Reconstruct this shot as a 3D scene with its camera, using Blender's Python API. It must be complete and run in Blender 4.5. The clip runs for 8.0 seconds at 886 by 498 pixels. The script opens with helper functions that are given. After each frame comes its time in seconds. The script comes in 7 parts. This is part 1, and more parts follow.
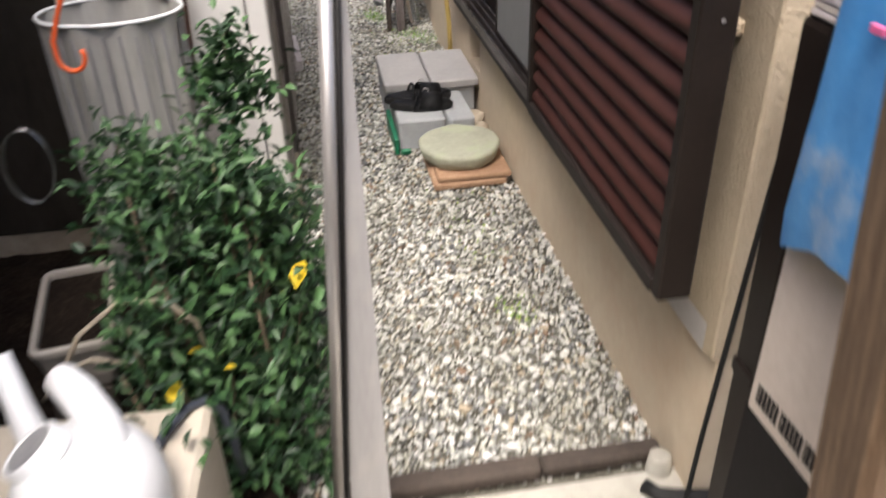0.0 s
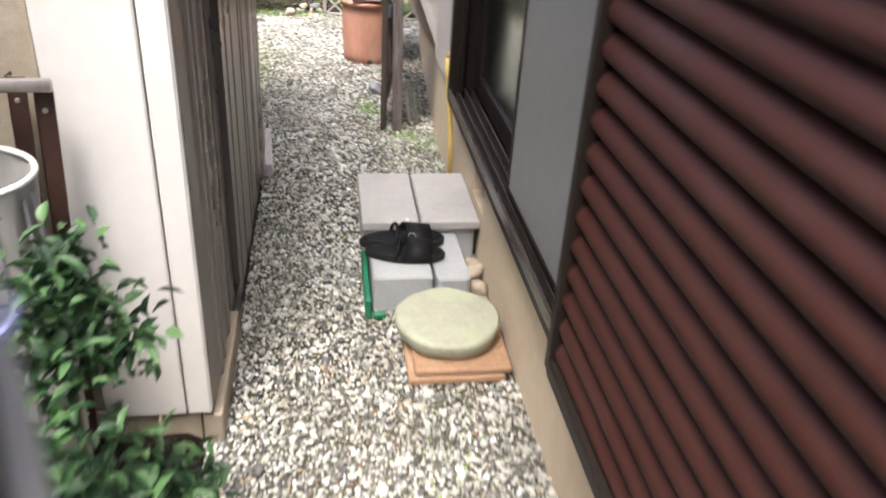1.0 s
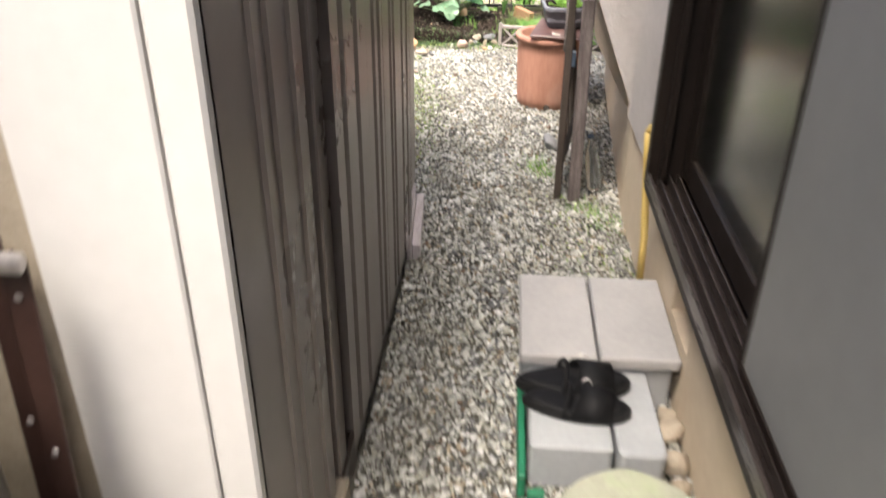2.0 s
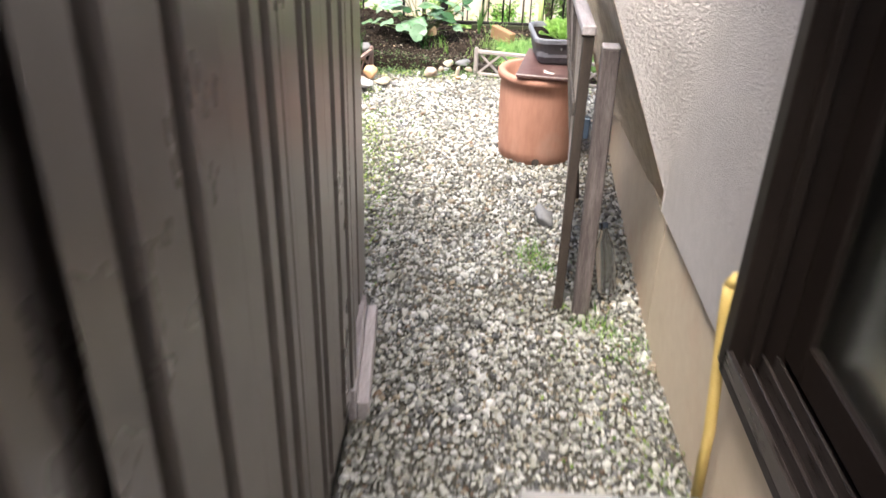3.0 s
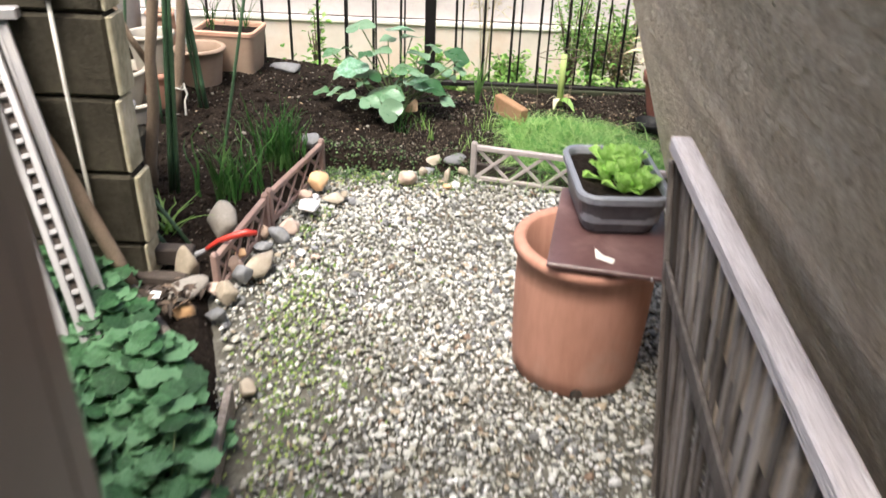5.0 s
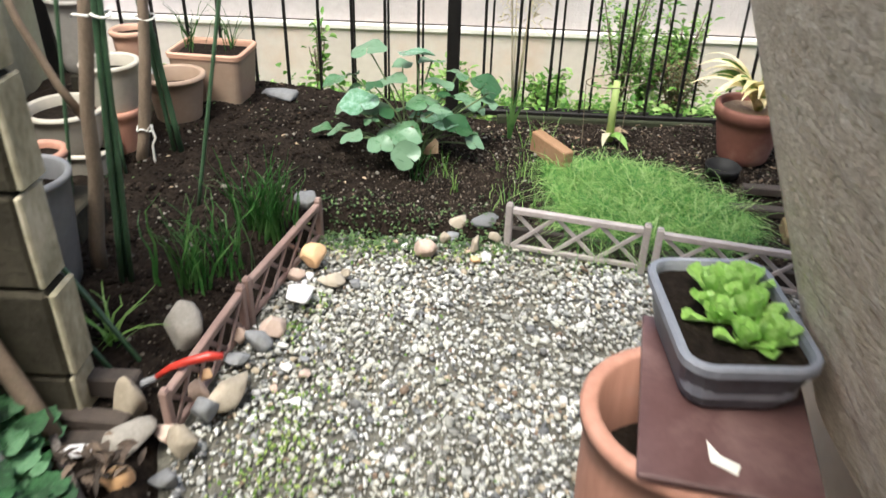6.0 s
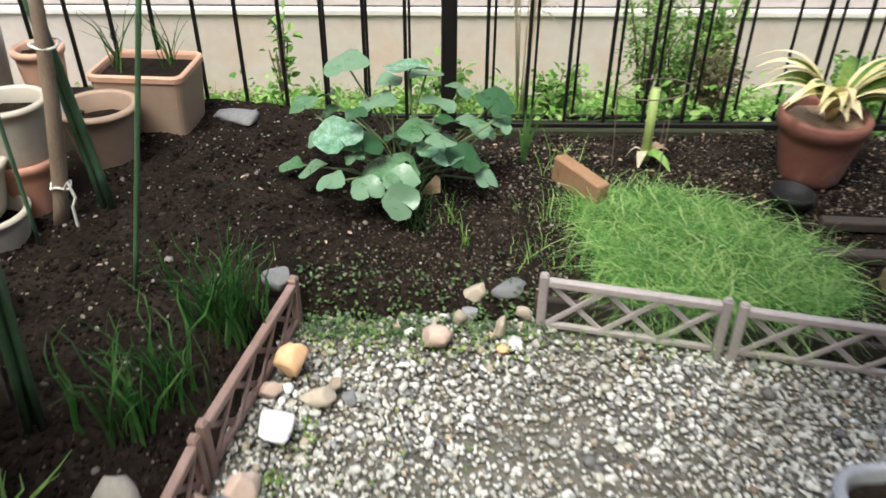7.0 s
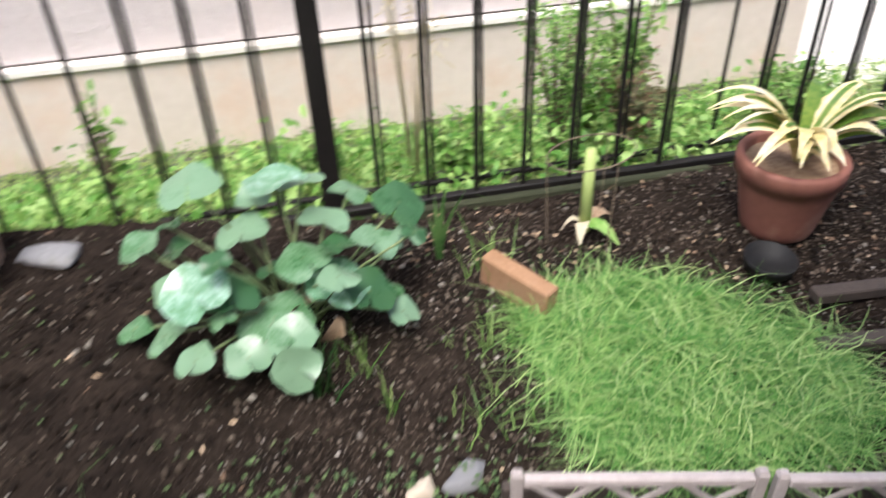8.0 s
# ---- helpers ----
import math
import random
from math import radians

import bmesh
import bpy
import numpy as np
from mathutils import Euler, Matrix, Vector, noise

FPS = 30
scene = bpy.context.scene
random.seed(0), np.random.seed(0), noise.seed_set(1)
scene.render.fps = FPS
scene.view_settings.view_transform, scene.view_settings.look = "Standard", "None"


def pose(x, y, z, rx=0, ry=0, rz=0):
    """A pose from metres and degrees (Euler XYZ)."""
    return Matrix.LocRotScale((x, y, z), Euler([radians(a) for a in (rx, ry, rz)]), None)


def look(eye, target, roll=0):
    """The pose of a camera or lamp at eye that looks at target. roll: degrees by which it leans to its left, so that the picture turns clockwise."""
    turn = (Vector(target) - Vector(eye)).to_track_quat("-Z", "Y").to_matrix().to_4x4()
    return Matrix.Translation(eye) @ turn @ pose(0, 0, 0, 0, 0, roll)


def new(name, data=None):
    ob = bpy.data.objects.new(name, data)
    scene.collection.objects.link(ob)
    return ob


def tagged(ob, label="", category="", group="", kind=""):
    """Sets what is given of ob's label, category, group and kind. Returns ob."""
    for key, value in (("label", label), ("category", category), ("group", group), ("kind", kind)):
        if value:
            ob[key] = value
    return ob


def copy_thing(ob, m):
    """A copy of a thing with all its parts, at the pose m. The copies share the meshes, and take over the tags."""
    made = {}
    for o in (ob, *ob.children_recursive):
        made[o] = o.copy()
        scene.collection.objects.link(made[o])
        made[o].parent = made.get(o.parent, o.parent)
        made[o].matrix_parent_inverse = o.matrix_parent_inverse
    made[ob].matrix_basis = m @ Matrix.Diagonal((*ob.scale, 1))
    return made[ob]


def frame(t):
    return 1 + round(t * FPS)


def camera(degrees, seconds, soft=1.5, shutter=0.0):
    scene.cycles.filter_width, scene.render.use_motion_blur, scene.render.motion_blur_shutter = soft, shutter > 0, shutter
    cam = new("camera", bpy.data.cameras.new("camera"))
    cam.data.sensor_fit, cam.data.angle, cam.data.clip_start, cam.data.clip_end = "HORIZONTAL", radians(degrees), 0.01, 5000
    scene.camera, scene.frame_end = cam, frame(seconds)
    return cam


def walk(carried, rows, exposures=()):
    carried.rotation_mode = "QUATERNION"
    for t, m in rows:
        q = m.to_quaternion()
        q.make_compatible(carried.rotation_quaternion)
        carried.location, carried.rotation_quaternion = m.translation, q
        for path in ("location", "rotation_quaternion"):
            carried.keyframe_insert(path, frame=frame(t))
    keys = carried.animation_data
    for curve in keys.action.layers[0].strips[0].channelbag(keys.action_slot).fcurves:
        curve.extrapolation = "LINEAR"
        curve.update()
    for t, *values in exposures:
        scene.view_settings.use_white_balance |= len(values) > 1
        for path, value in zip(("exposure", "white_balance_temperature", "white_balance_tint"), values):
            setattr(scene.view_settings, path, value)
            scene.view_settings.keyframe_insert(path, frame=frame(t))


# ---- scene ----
cam = camera(58.5, 8.0, soft=1.6, shutter=0.5)
PATH = [
    (0, (0.192, 0.615, 1.519), (0.455, 2.281, 0.445), -1.6),
    (0.5, (0.3, 1.075, 1.542), (0.641, 2.747, 0.498), 0.8),
    (1, (0.368, 1.515, 1.551), (0.655, 3.237, 0.574), 3.7),
    (1.5, (0.463, 1.964, 1.516), (0.454, 3.68, 0.489), 1.9),
    (2, (0.41, 2.312, 1.514), (0.277, 4.059, 0.549), 0.5),
    (2.2, (0.36, 2.511, 1.507), (0.265, 4.272, 0.562), -0.5),
    (3.3, (0.352, 3.622, 1.426), (0.316, 5.365, 0.446), 2.7),
    (3.5, (0.355, 3.792, 1.441), (0.332, 5.531, 0.454), 2.7),
    (4, (0.368, 4.216, 1.426), (0.357, 5.94, 0.412), 2.5),
    (4.5, (0.322, 4.678, 1.448), (0.308, 6.404, 0.436), 2.6),
    (5, (0.32, 5.08, 1.432), (0.284, 6.815, 0.438), 2.1),
    (5.2, (0.292, 5.239, 1.436), (0.245, 6.969, 0.435), 2.7),
    (6.3, (0.256, 6.055, 1.39), (0.17, 7.757, 0.343), 1.3),
    (6.5, (0.244, 6.191, 1.381), (0.172, 7.889, 0.326), 1.0),
    (6.8, (0.171, 6.416, 1.379), (0.156, 8.089, 0.283), 0.3),
    (7, (0.118, 6.561, 1.378), (0.11, 8.206, 0.241), 0.2),
    (7.5, (0.092, 6.936, 1.387), (0.09, 8.542, 0.194), -1.8),
    (8, (0.092, 7.316, 1.408), (0.373, 8.877, 0.189), -2.5),
]
EXPOSURES = [(0, 1.40, 6250, 11), (0.6, 1.65, 6150, 11), (1.0, 1.85, 6150, 10), (2.0, 1.78, 6450, 10), (3.3, 2.0, 6200, 10), (4.4, 1.82, 6200, 10), (5.0, 1.36, 6200, 9), (6.3, 1.03, 6000, 4), (7.2, 0.80, 6050, 5), (8.0, 1.12, 5950, 12)]
walk(cam, [(t, look(eye, target, roll)) for t, eye, target, roll in PATH], EXPOSURES)

# ---- light ----
SUN_EL, SUN_AZ = 66, 204          # degrees; azimuth of the sun from +y towards +x
world = bpy.data.worlds.new("world")
scene.world = world
world.use_nodes = True
wn = world.node_tree
bg = wn.nodes["Background"]
sky = wn.nodes.new("ShaderNodeTexSky")
sky.sky_type, sky.sun_disc = "NISHITA", False
sky.sun_elevation, sky.sun_rotation = radians(SUN_EL), radians(SUN_AZ)
sky.dust_density, sky.air_density, sky.ozone_density = 6.0, 0.8, 0.3
wn.links.new(sky.outputs[0], bg.inputs[0])
bg.inputs[1].default_value = 0.15
sun = new("sun", bpy.data.lights.new("sun", "SUN"))
sun.data.energy, sun.data.angle, sun.data.color = 2.0, radians(28), (1.0, 0.93, 0.82)
d = Vector((math.sin(radians(SUN_AZ)) * math.cos(radians(SUN_EL)), math.cos(radians(SUN_AZ)) * math.cos(radians(SUN_EL)), math.sin(radians(SUN_EL))))
sun.matrix_world = look(d * 20, (0, 0, 0))


# ---- materials ----
def socket(node, name):
    return node.inputs[name]


def material(name, colors, scale=8.0, rough=0.6, metal=0.0, bump=0.0, bump_scale=60.0, stretch=(1, 1, 1), fine=0.35,
             vary=0.0, island=False, translucent=0.0, spec=0.5, stain=None, stain_scale=1.5, stain_amount=0.6, coat=0.0, wave=None):
    """Two or more colours mixed by coarse and fine noise, with a fine relief, stains of their own shape, and variation from piece to piece."""
    m = bpy.data.materials.new(name)
    m.use_nodes = True
    nt = m.node_tree
    nodes, links = nt.nodes, nt.links
    bsdf = nodes["Principled BSDF"]
    tc = nodes.new("ShaderNodeTexCoord")
    mp = nodes.new("ShaderNodeMapping")
    mp.inputs["Scale"].default_value = stretch
    links.new(tc.outputs["Object"], mp.inputs[0])
    info = nodes.new("ShaderNodeObjectInfo")
    geo = nodes.new("ShaderNodeNewGeometry")
    rnd = geo.outputs["Random Per Island"] if island else info.outputs["Random"]
    if vary or island:
        shift = nodes.new("ShaderNodeVectorMath")
        shift.operation = "MULTIPLY_ADD"
        comb = nodes.new("ShaderNodeCombineXYZ")
        for k in range(3):
            links.new(rnd, comb.inputs[k])
        links.new(comb.outputs[0], shift.inputs[0])
        shift.inputs[1].default_value = (7.3, 5.1, 9.7)
        links.new(mp.outputs[0], shift.inputs[2])
        vec = shift.outputs[0]
    else:
        vec = mp.outputs[0]
    n1 = nodes.new("ShaderNodeTexNoise")
    n1.inputs["Scale"].default_value, n1.inputs["Detail"].default_value, n1.inputs["Roughness"].default_value = scale, 6, 0.6
    links.new(vec, n1.inputs[0])
    n2 = nodes.new("ShaderNodeTexNoise")
    n2.inputs["Scale"].default_value, n2.inputs["Detail"].default_value = scale * 9, 3
    links.new(vec, n2.inputs[0])
    mix = nodes.new("ShaderNodeMix")
    mix.inputs[0].default_value = fine
    links.new(n1.outputs[0], mix.inputs[2])
    links.new(n2.outputs[0], mix.inputs[3])
    fac = mix.outputs[0]
    if wave:
        wv = nodes.new("ShaderNodeTexWave")
        wv.inputs["Scale"].default_value, wv.inputs["Distortion"].default_value = wave
        wv.inputs["Detail"].default_value = 3
        links.new(vec, wv.inputs[0])
        mw = nodes.new("ShaderNodeMix")
        mw.inputs[0].default_value = 0.3
        links.new(fac, mw.inputs[2])
        links.new(wv.outputs[1], mw.inputs[3])
        fac = mw.outputs[0]
    if vary:
        add = nodes.new("ShaderNodeMath")
        add.operation = "MULTIPLY_ADD"
        sub = nodes.new("ShaderNodeMath")
        sub.operation = "SUBTRACT"
        sub.inputs[1].default_value = 0.5
        links.new(rnd, sub.inputs[0])
        links.new(sub.outputs[0], add.inputs[0])
        add.inputs[1].default_value = vary
        links.new(fac, add.inputs[2])
        fac = add.outputs[0]
    ramp = nodes.new("ShaderNodeValToRGB")
    cr = ramp.color_ramp
    lo, hi = 0.33, 0.67
    k = len(colors)
    cr.elements[0].position, cr.elements[0].color = lo, (*colors[0], 1)
    cr.elements[1].position, cr.elements[1].color = hi, (*colors[-1], 1)
    for j in range(1, k - 1):
        e = cr.elements.new(lo + (hi - lo) * j / (k - 1))
        e.color = (*colors[j], 1)
    links.new(fac, ramp.inputs[0])
    col = ramp.outputs[0]
    if stain:
        n3 = nodes.new("ShaderNodeTexNoise")
        n3.inputs["Scale"].default_value, n3.inputs["Detail"].default_value, n3.inputs["Roughness"].default_value = stain_scale, 8, 0.65
        links.new(tc.outputs["Object"], n3.inputs[0])
        r3 = nodes.new("ShaderNodeValToRGB")
        r3.color_ramp.elements[0].position, r3.color_ramp.elements[1].position = 0.52, 0.72
        r3.color_ramp.elements[1].color = (stain_amount, stain_amount, stain_amount, 1)
        links.new(n3.outputs[0], r3.inputs[0])
        ms = nodes.new("ShaderNodeMix")
        ms.data_type = "RGBA"
        links.new(r3.outputs[0], ms.inputs[0])
        links.new(col, ms.inputs[6])
        ms.inputs[7].default_value = (*stain, 1)
        col = ms.outputs[2]
    links.new(col, socket(bsdf, "Base Color"))
    rr = nodes.new("ShaderNodeMapRange")
    rr.inputs[3].default_value, rr.inputs[4].default_value = max(rough - 0.12, 0.05), min(rough + 0.12, 1)
    links.new(n1.outputs[0], rr.inputs[0])
    links.new(rr.outputs[0], socket(bsdf, "Roughness"))
    socket(bsdf, "Metallic").default_value = metal
    socket(bsdf, "Specular IOR Level").default_value = spec
    socket(bsdf, "Coat Weight").default_value = coat
    if bump:
        nb = nodes.new("ShaderNodeTexNoise")
        nb.inputs["Scale"].default_value, nb.inputs["Detail"].default_value, nb.inputs["Roughness"].default_value = bump_scale, 5, 0.6
        links.new(vec, nb.inputs[0])
        bp = nodes.new("ShaderNodeBump")
        bp.inputs["Strength"].default_value, bp.inputs["Distance"].default_value = min(bump, 1), 0.01 * max(1, bump)
        links.new(nb.outputs[0], bp.inputs["Height"])
        links.new(bp.outputs[0], socket(bsdf, "Normal"))
    if translucent:
        tr = nodes.new("ShaderNodeBsdfTranslucent")
        links.new(col, tr.inputs[0])
        mx = nodes.new("ShaderNodeMixShader")
        mx.inputs[0].default_value = translucent
        links.new(bsdf.outputs[0], mx.inputs[1])
        links.new(tr.outputs[0], mx.inputs[2])
        links.new(mx.outputs[0], nodes["Material Output"].inputs[0])
    return m


def pebble_material(name, stops, dirt_color=(0.30, 0.275, 0.23), dirt_amount=0.35, spec=0.4):
    """A colour of its own for each stone of a joined heap, with grain."""
    m = bpy.data.materials.new(name)
    m.use_nodes = True
    nodes, links = m.node_tree.nodes, m.node_tree.links
    bsdf = nodes["Principled BSDF"]
    geo = nodes.new("ShaderNodeNewGeometry")
    ramp = nodes.new("ShaderNodeValToRGB")
    ramp.color_ramp.interpolation = "CONSTANT"
    ramp.color_ramp.elements[0].color = (*stops[0][1], 1)
    ramp.color_ramp.elements[1].position, ramp.color_ramp.elements[1].color = stops[1][0], (*stops[1][1], 1)
    for p, c in stops[2:]:
        e = ramp.color_ramp.elements.new(p)
        e.color = (*c, 1)
    links.new(geo.outputs["Random Per Island"], ramp.inputs[0])
    tc = nodes.new("ShaderNodeTexCoord")
    n = nodes.new("ShaderNodeTexNoise")
    n.inputs["Scale"].default_value, n.inputs["Detail"].default_value = 90, 4
    links.new(tc.outputs["Object"], n.inputs[0])
    n2 = nodes.new("ShaderNodeTexNoise")
    n2.inputs["Scale"].default_value, n2.inputs["Detail"].default_value = 3.5, 6
    links.new(tc.outputs["Object"], n2.inputs[0])
    r2 = nodes.new("ShaderNodeMapRange")
    r2.inputs[1].default_value, r2.inputs[2].default_value, r2.inputs[3].default_value, r2.inputs[4].default_value = 0.43, 0.62, 0.0, dirt_amount
    links.new(n2.outputs[0], r2.inputs[0])
    dirt = nodes.new("ShaderNodeMix")
    dirt.data_type = "RGBA"
    links.new(r2.outputs[0], dirt.inputs[0])
    links.new(ramp.outputs[0], dirt.inputs[6])
    dirt.inputs[7].default_value = (*dirt_color, 1)
    mul = nodes.new("ShaderNodeMix")
    mul.data_type, mul.blend_type = "RGBA", "MULTIPLY"
    mul.inputs[0].default_value = 0.5
    links.new(dirt.outputs[2], mul.inputs[6])
    links.new(n.outputs[0], mul.inputs[7])
    links.new(mul.outputs[2], bsdf.inputs["Base Color"])
    bsdf.inputs["Roughness"].default_value = 0.75
    bsdf.inputs["Specular IOR Level"].default_value = spec
    return m


def glass_material(name, tint=(0.9, 0.95, 0.93), rough=0.0):
    m = bpy.data.materials.new(name)
    m.use_nodes = True
    b = m.node_tree.nodes["Principled BSDF"]
    b.inputs["Base Color"].default_value = (*tint, 1)
    b.inputs["Transmission Weight"].default_value = 1.0
    b.inputs["Roughness"].default_value = rough
    b.inputs["IOR"].default_value = 1.5
    return m


M_gravel = pebble_material("crushed_stone", [(0, (0.77, 0.77, 0.715)), (0.29, (0.62, 0.61, 0.525)), (0.44, (0.45, 0.455, 0.43)), (0.56, (0.30, 0.305, 0.30)),
                                             (0.68, (0.50, 0.42, 0.31)), (0.75, (0.17, 0.17, 0.175)), (0.84, (0.86, 0.85, 0.83)), (0.975, (0.25, 0.17, 0.12))], (0.20, 0.185, 0.135), 0.42)
M_crumb = pebble_material("soil_crumbs", [(0, (0.008, 0.0056, 0.004)), (0.45, (0.016, 0.0105, 0.0074)), (0.76, (0.034, 0.024, 0.018)), (0.90, (0.095, 0.076, 0.057)), (0.972, (0.34, 0.315, 0.27))], (0.018, 0.012, 0.008), 0.6, 0.1)
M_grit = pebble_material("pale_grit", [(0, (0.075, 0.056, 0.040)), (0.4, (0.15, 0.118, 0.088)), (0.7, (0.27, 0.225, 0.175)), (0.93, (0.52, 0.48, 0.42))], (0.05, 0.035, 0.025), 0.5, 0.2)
M_dirt = material("dirt_ground", [(0.062, 0.058, 0.046), (0.115, 0.108, 0.088), (0.19, 0.18, 0.152)], 9, 0.95, bump=0.8, bump_scale=70, spec=0.2)
M_soil = material("garden_soil", [(0.006, 0.0043, 0.0033), (0.014, 0.010, 0.0076), (0.032, 0.024, 0.018)], 7, 0.95, bump=1.0, bump_scale=55, fine=0.5, stain=(0.040, 0.029, 0.021), stain_scale=2.2, stain_amount=0.5, spec=0.08)
M_concrete = material("concrete", [(0.31, 0.295, 0.26), (0.41, 0.395, 0.35)], 5, 0.9, bump=0.3, bump_scale=90, stain=(0.26, 0.24, 0.19))
M_plinth = material("painted_plinth", [(0.55, 0.455, 0.335), (0.64, 0.545, 0.415)], 3, 0.8, bump=0.12, bump_scale=40, stain=(0.52, 0.29, 0.17), stain_scale=2.5, stain_amount=0.35)
M_stucco = material("white_stucco", [(0.55, 0.52, 0.505), (0.64, 0.605, 0.59)], 4, 0.9, bump=1.7, bump_scale=120, spec=0.2)
M_stucco_beige = material("beige_stucco", [(0.48, 0.375, 0.255), (0.71, 0.59, 0.435), (0.88, 0.78, 0.62)], 16, 0.9, bump=2.4, bump_scale=52, spec=0.2, fine=0.55)
M_corner = material("beige_corner_plaster", [(0.44, 0.36, 0.26), (0.52, 0.44, 0.33)], 5, 0.9, bump=0.7, bump_scale=95, spec=0.2)
M_neighbor_wall = material("pinkish_plaster", [(0.50, 0.45, 0.44), (0.60, 0.55, 0.54)], 3, 0.9, bump=0.8, bump_scale=70, stain=(0.5, 0.42, 0.38))
M_neighbor_plinth = material("stained_plinth", [(0.54, 0.475, 0.415), (0.65, 0.585, 0.52)], 2, 0.9, bump=0.2, stain=(0.55, 0.33, 0.2), stain_scale=2.0, stain_amount=0.5)
M_white_trim = material("white_trim", [(0.72, 0.68, 0.62), (0.8, 0.77, 0.7)], 3, 0.7, stain=(0.5, 0.45, 0.36))
M_bronze = material("dark_bronze_aluminium", [(0.012, 0.0085, 0.007), (0.019, 0.0135, 0.011)], 9, 0.5, 0.0, bump=0.03, spec=0.25)
M_bronze_light = material("worn_bronze_aluminium", [(0.040, 0.031, 0.027), (0.10, 0.083, 0.075)], 14, 0.3, 0.5, stretch=(6, 0.6, 6))
M_shutter = material("red_brown_shutter", [(0.036, 0.0117, 0.0086), (0.048, 0.0160, 0.0120)], 5, 0.6, 0.0, spec=0.25, bump=0.05, stain=(0.055, 0.026, 0.023), stain_scale=3)
M_grey_panel = material("grey_panel", [(0.195, 0.20, 0.20), (0.235, 0.24, 0.24)], 2, 0.45, bump=0.02)
M_shed_white = material("white_enamel", [(0.57, 0.56, 0.545), (0.64, 0.625, 0.61)], 2.5, 0.4, bump=0.04, stain=(0.62, 0.56, 0.44), stain_scale=1.6, stain_amount=0.35)
M_shed_brown = material("brown_grey_steel", [(0.155, 0.135, 0.124), (0.190, 0.166, 0.153)], 1.5, 0.30, 0.0, bump=0.02, spec=0.8, stain=(0.13, 0.11, 0.095), stain_scale=1.5, stain_amount=0.12)
M_timber_pale = material("pale_timber", [(0.27, 0.23, 0.175), (0.40, 0.345, 0.27)], 6, 0.8, bump=0.2, stretch=(4, 0.5, 4), stain=(0.25, 0.2, 0.14))
M_alu = material("brushed_aluminium", [(0.38, 0.36, 0.35), (0.50, 0.48, 0.47)], 12, 0.32, 0.7, stretch=(3, 3, 0.2))
M_alu_white = material("white_aluminium", [(0.33, 0.32, 0.32), (0.41, 0.40, 0.40)], 7, 0.4, 0.1, stretch=(2, 2, 0.3), stain=(0.5, 0.47, 0.42), stain_scale=4)
M_rubber = material("black_rubber", [(0.008, 0.008, 0.0085), (0.018, 0.018, 0.018)], 10, 0.6, spec=0.25)
M_black_metal = material("black_painted_steel", [(0.006, 0.0055, 0.0055), (0.014, 0.012, 0.011)], 12, 0.5, 0.0, bump=0.05, spec=0.2)
M_brown_steel = material("brown_painted_angle", [(0.040, 0.020, 0.016), (0.065, 0.035, 0.028)], 9, 0.4, 0.2)
M_terracotta = material("terracotta", [(0.37, 0.175, 0.118), (0.50, 0.262, 0.19)], 4, 0.75, bump=0.12, bump_scale=80, stretch=(1.6, 1.6, 0.35), stain=(0.45, 0.33, 0.27), stain_scale=3.2, stain_amount=0.5)
M_terracotta_dark = material("dark_terracotta", [(0.20, 0.078, 0.056), (0.27, 0.112, 0.080)], 5, 0.7, bump=0.1, stain=(0.45, 0.28, 0.2), stain_scale=5)
M_pot_tan = material("tan_plastic", [(0.29, 0.20, 0.145), (0.36, 0.26, 0.19)], 5, 0.6, stain=(0.3, 0.24, 0.18), stain_scale=4)
M_pot_salmon = material("salmon_plastic", [(0.50, 0.29, 0.20), (0.58, 0.36, 0.26)], 5, 0.6, stain=(0.36, 0.25, 0.18), stain_scale=5)
M_pot_cream = material("cream_plastic", [(0.42, 0.385, 0.32), (0.52, 0.48, 0.41)], 5, 0.55, stain=(0.42, 0.38, 0.28), stain_scale=4)
M_pot_worn = material("worn_grey_plastic", [(0.30, 0.28, 0.25), (0.40, 0.37, 0.33)], 5, 0.6, stain=(0.2, 0.18, 0.14), stain_scale=5)
M_pot_grey = material("grey_plastic", [(0.20, 0.20, 0.21), (0.27, 0.27, 0.28)], 6, 0.5, stain=(0.33, 0.32, 0.3), stain_scale=5)
M_planter_grey = material("slate_grey_plastic", [(0.055, 0.058, 0.070), (0.085, 0.09, 0.105)], 6, 0.45, stain=(0.22, 0.22, 0.24), stain_scale=5)
# Same plastic as the body, made lighter: the rim's light is in the colour.
M_planter_rim_lit = material("lit_grey_rim", [(0.16, 0.168, 0.195), (0.23, 0.24, 0.275)], 6, 0.5, stain=(0.42, 0.42, 0.44), stain_scale=5)
M_straw = material("straw_stem", [(0.55, 0.47, 0.30), (0.72, 0.65, 0.47)], 9, 0.7, island=True, vary=0.4, translucent=0.3)
M_white_plastic = material("white_plastic", [(0.64, 0.65, 0.67), (0.72, 0.73, 0.75)], 4, 0.4, bump=0.02)
M_foam = material("cream_foam_box", [(0.45, 0.40, 0.325), (0.53, 0.475, 0.395)], 5, 0.75, bump=0.06, bump_scale=140)
M_wood_grey = material("weathered_wood", [(0.085, 0.070, 0.060), (0.23, 0.195, 0.172), (0.40, 0.36, 0.335)], 11, 0.85, bump=0.7, bump_scale=30, stretch=(6, 6, 0.4), vary=0.35)
M_wood_post_grey = material("purplish_weathered_wood", [(0.065, 0.052, 0.050), (0.13, 0.108, 0.104), (0.22, 0.19, 0.185)], 9, 0.85, bump=0.5, bump_scale=25, stretch=(6, 6, 0.5))
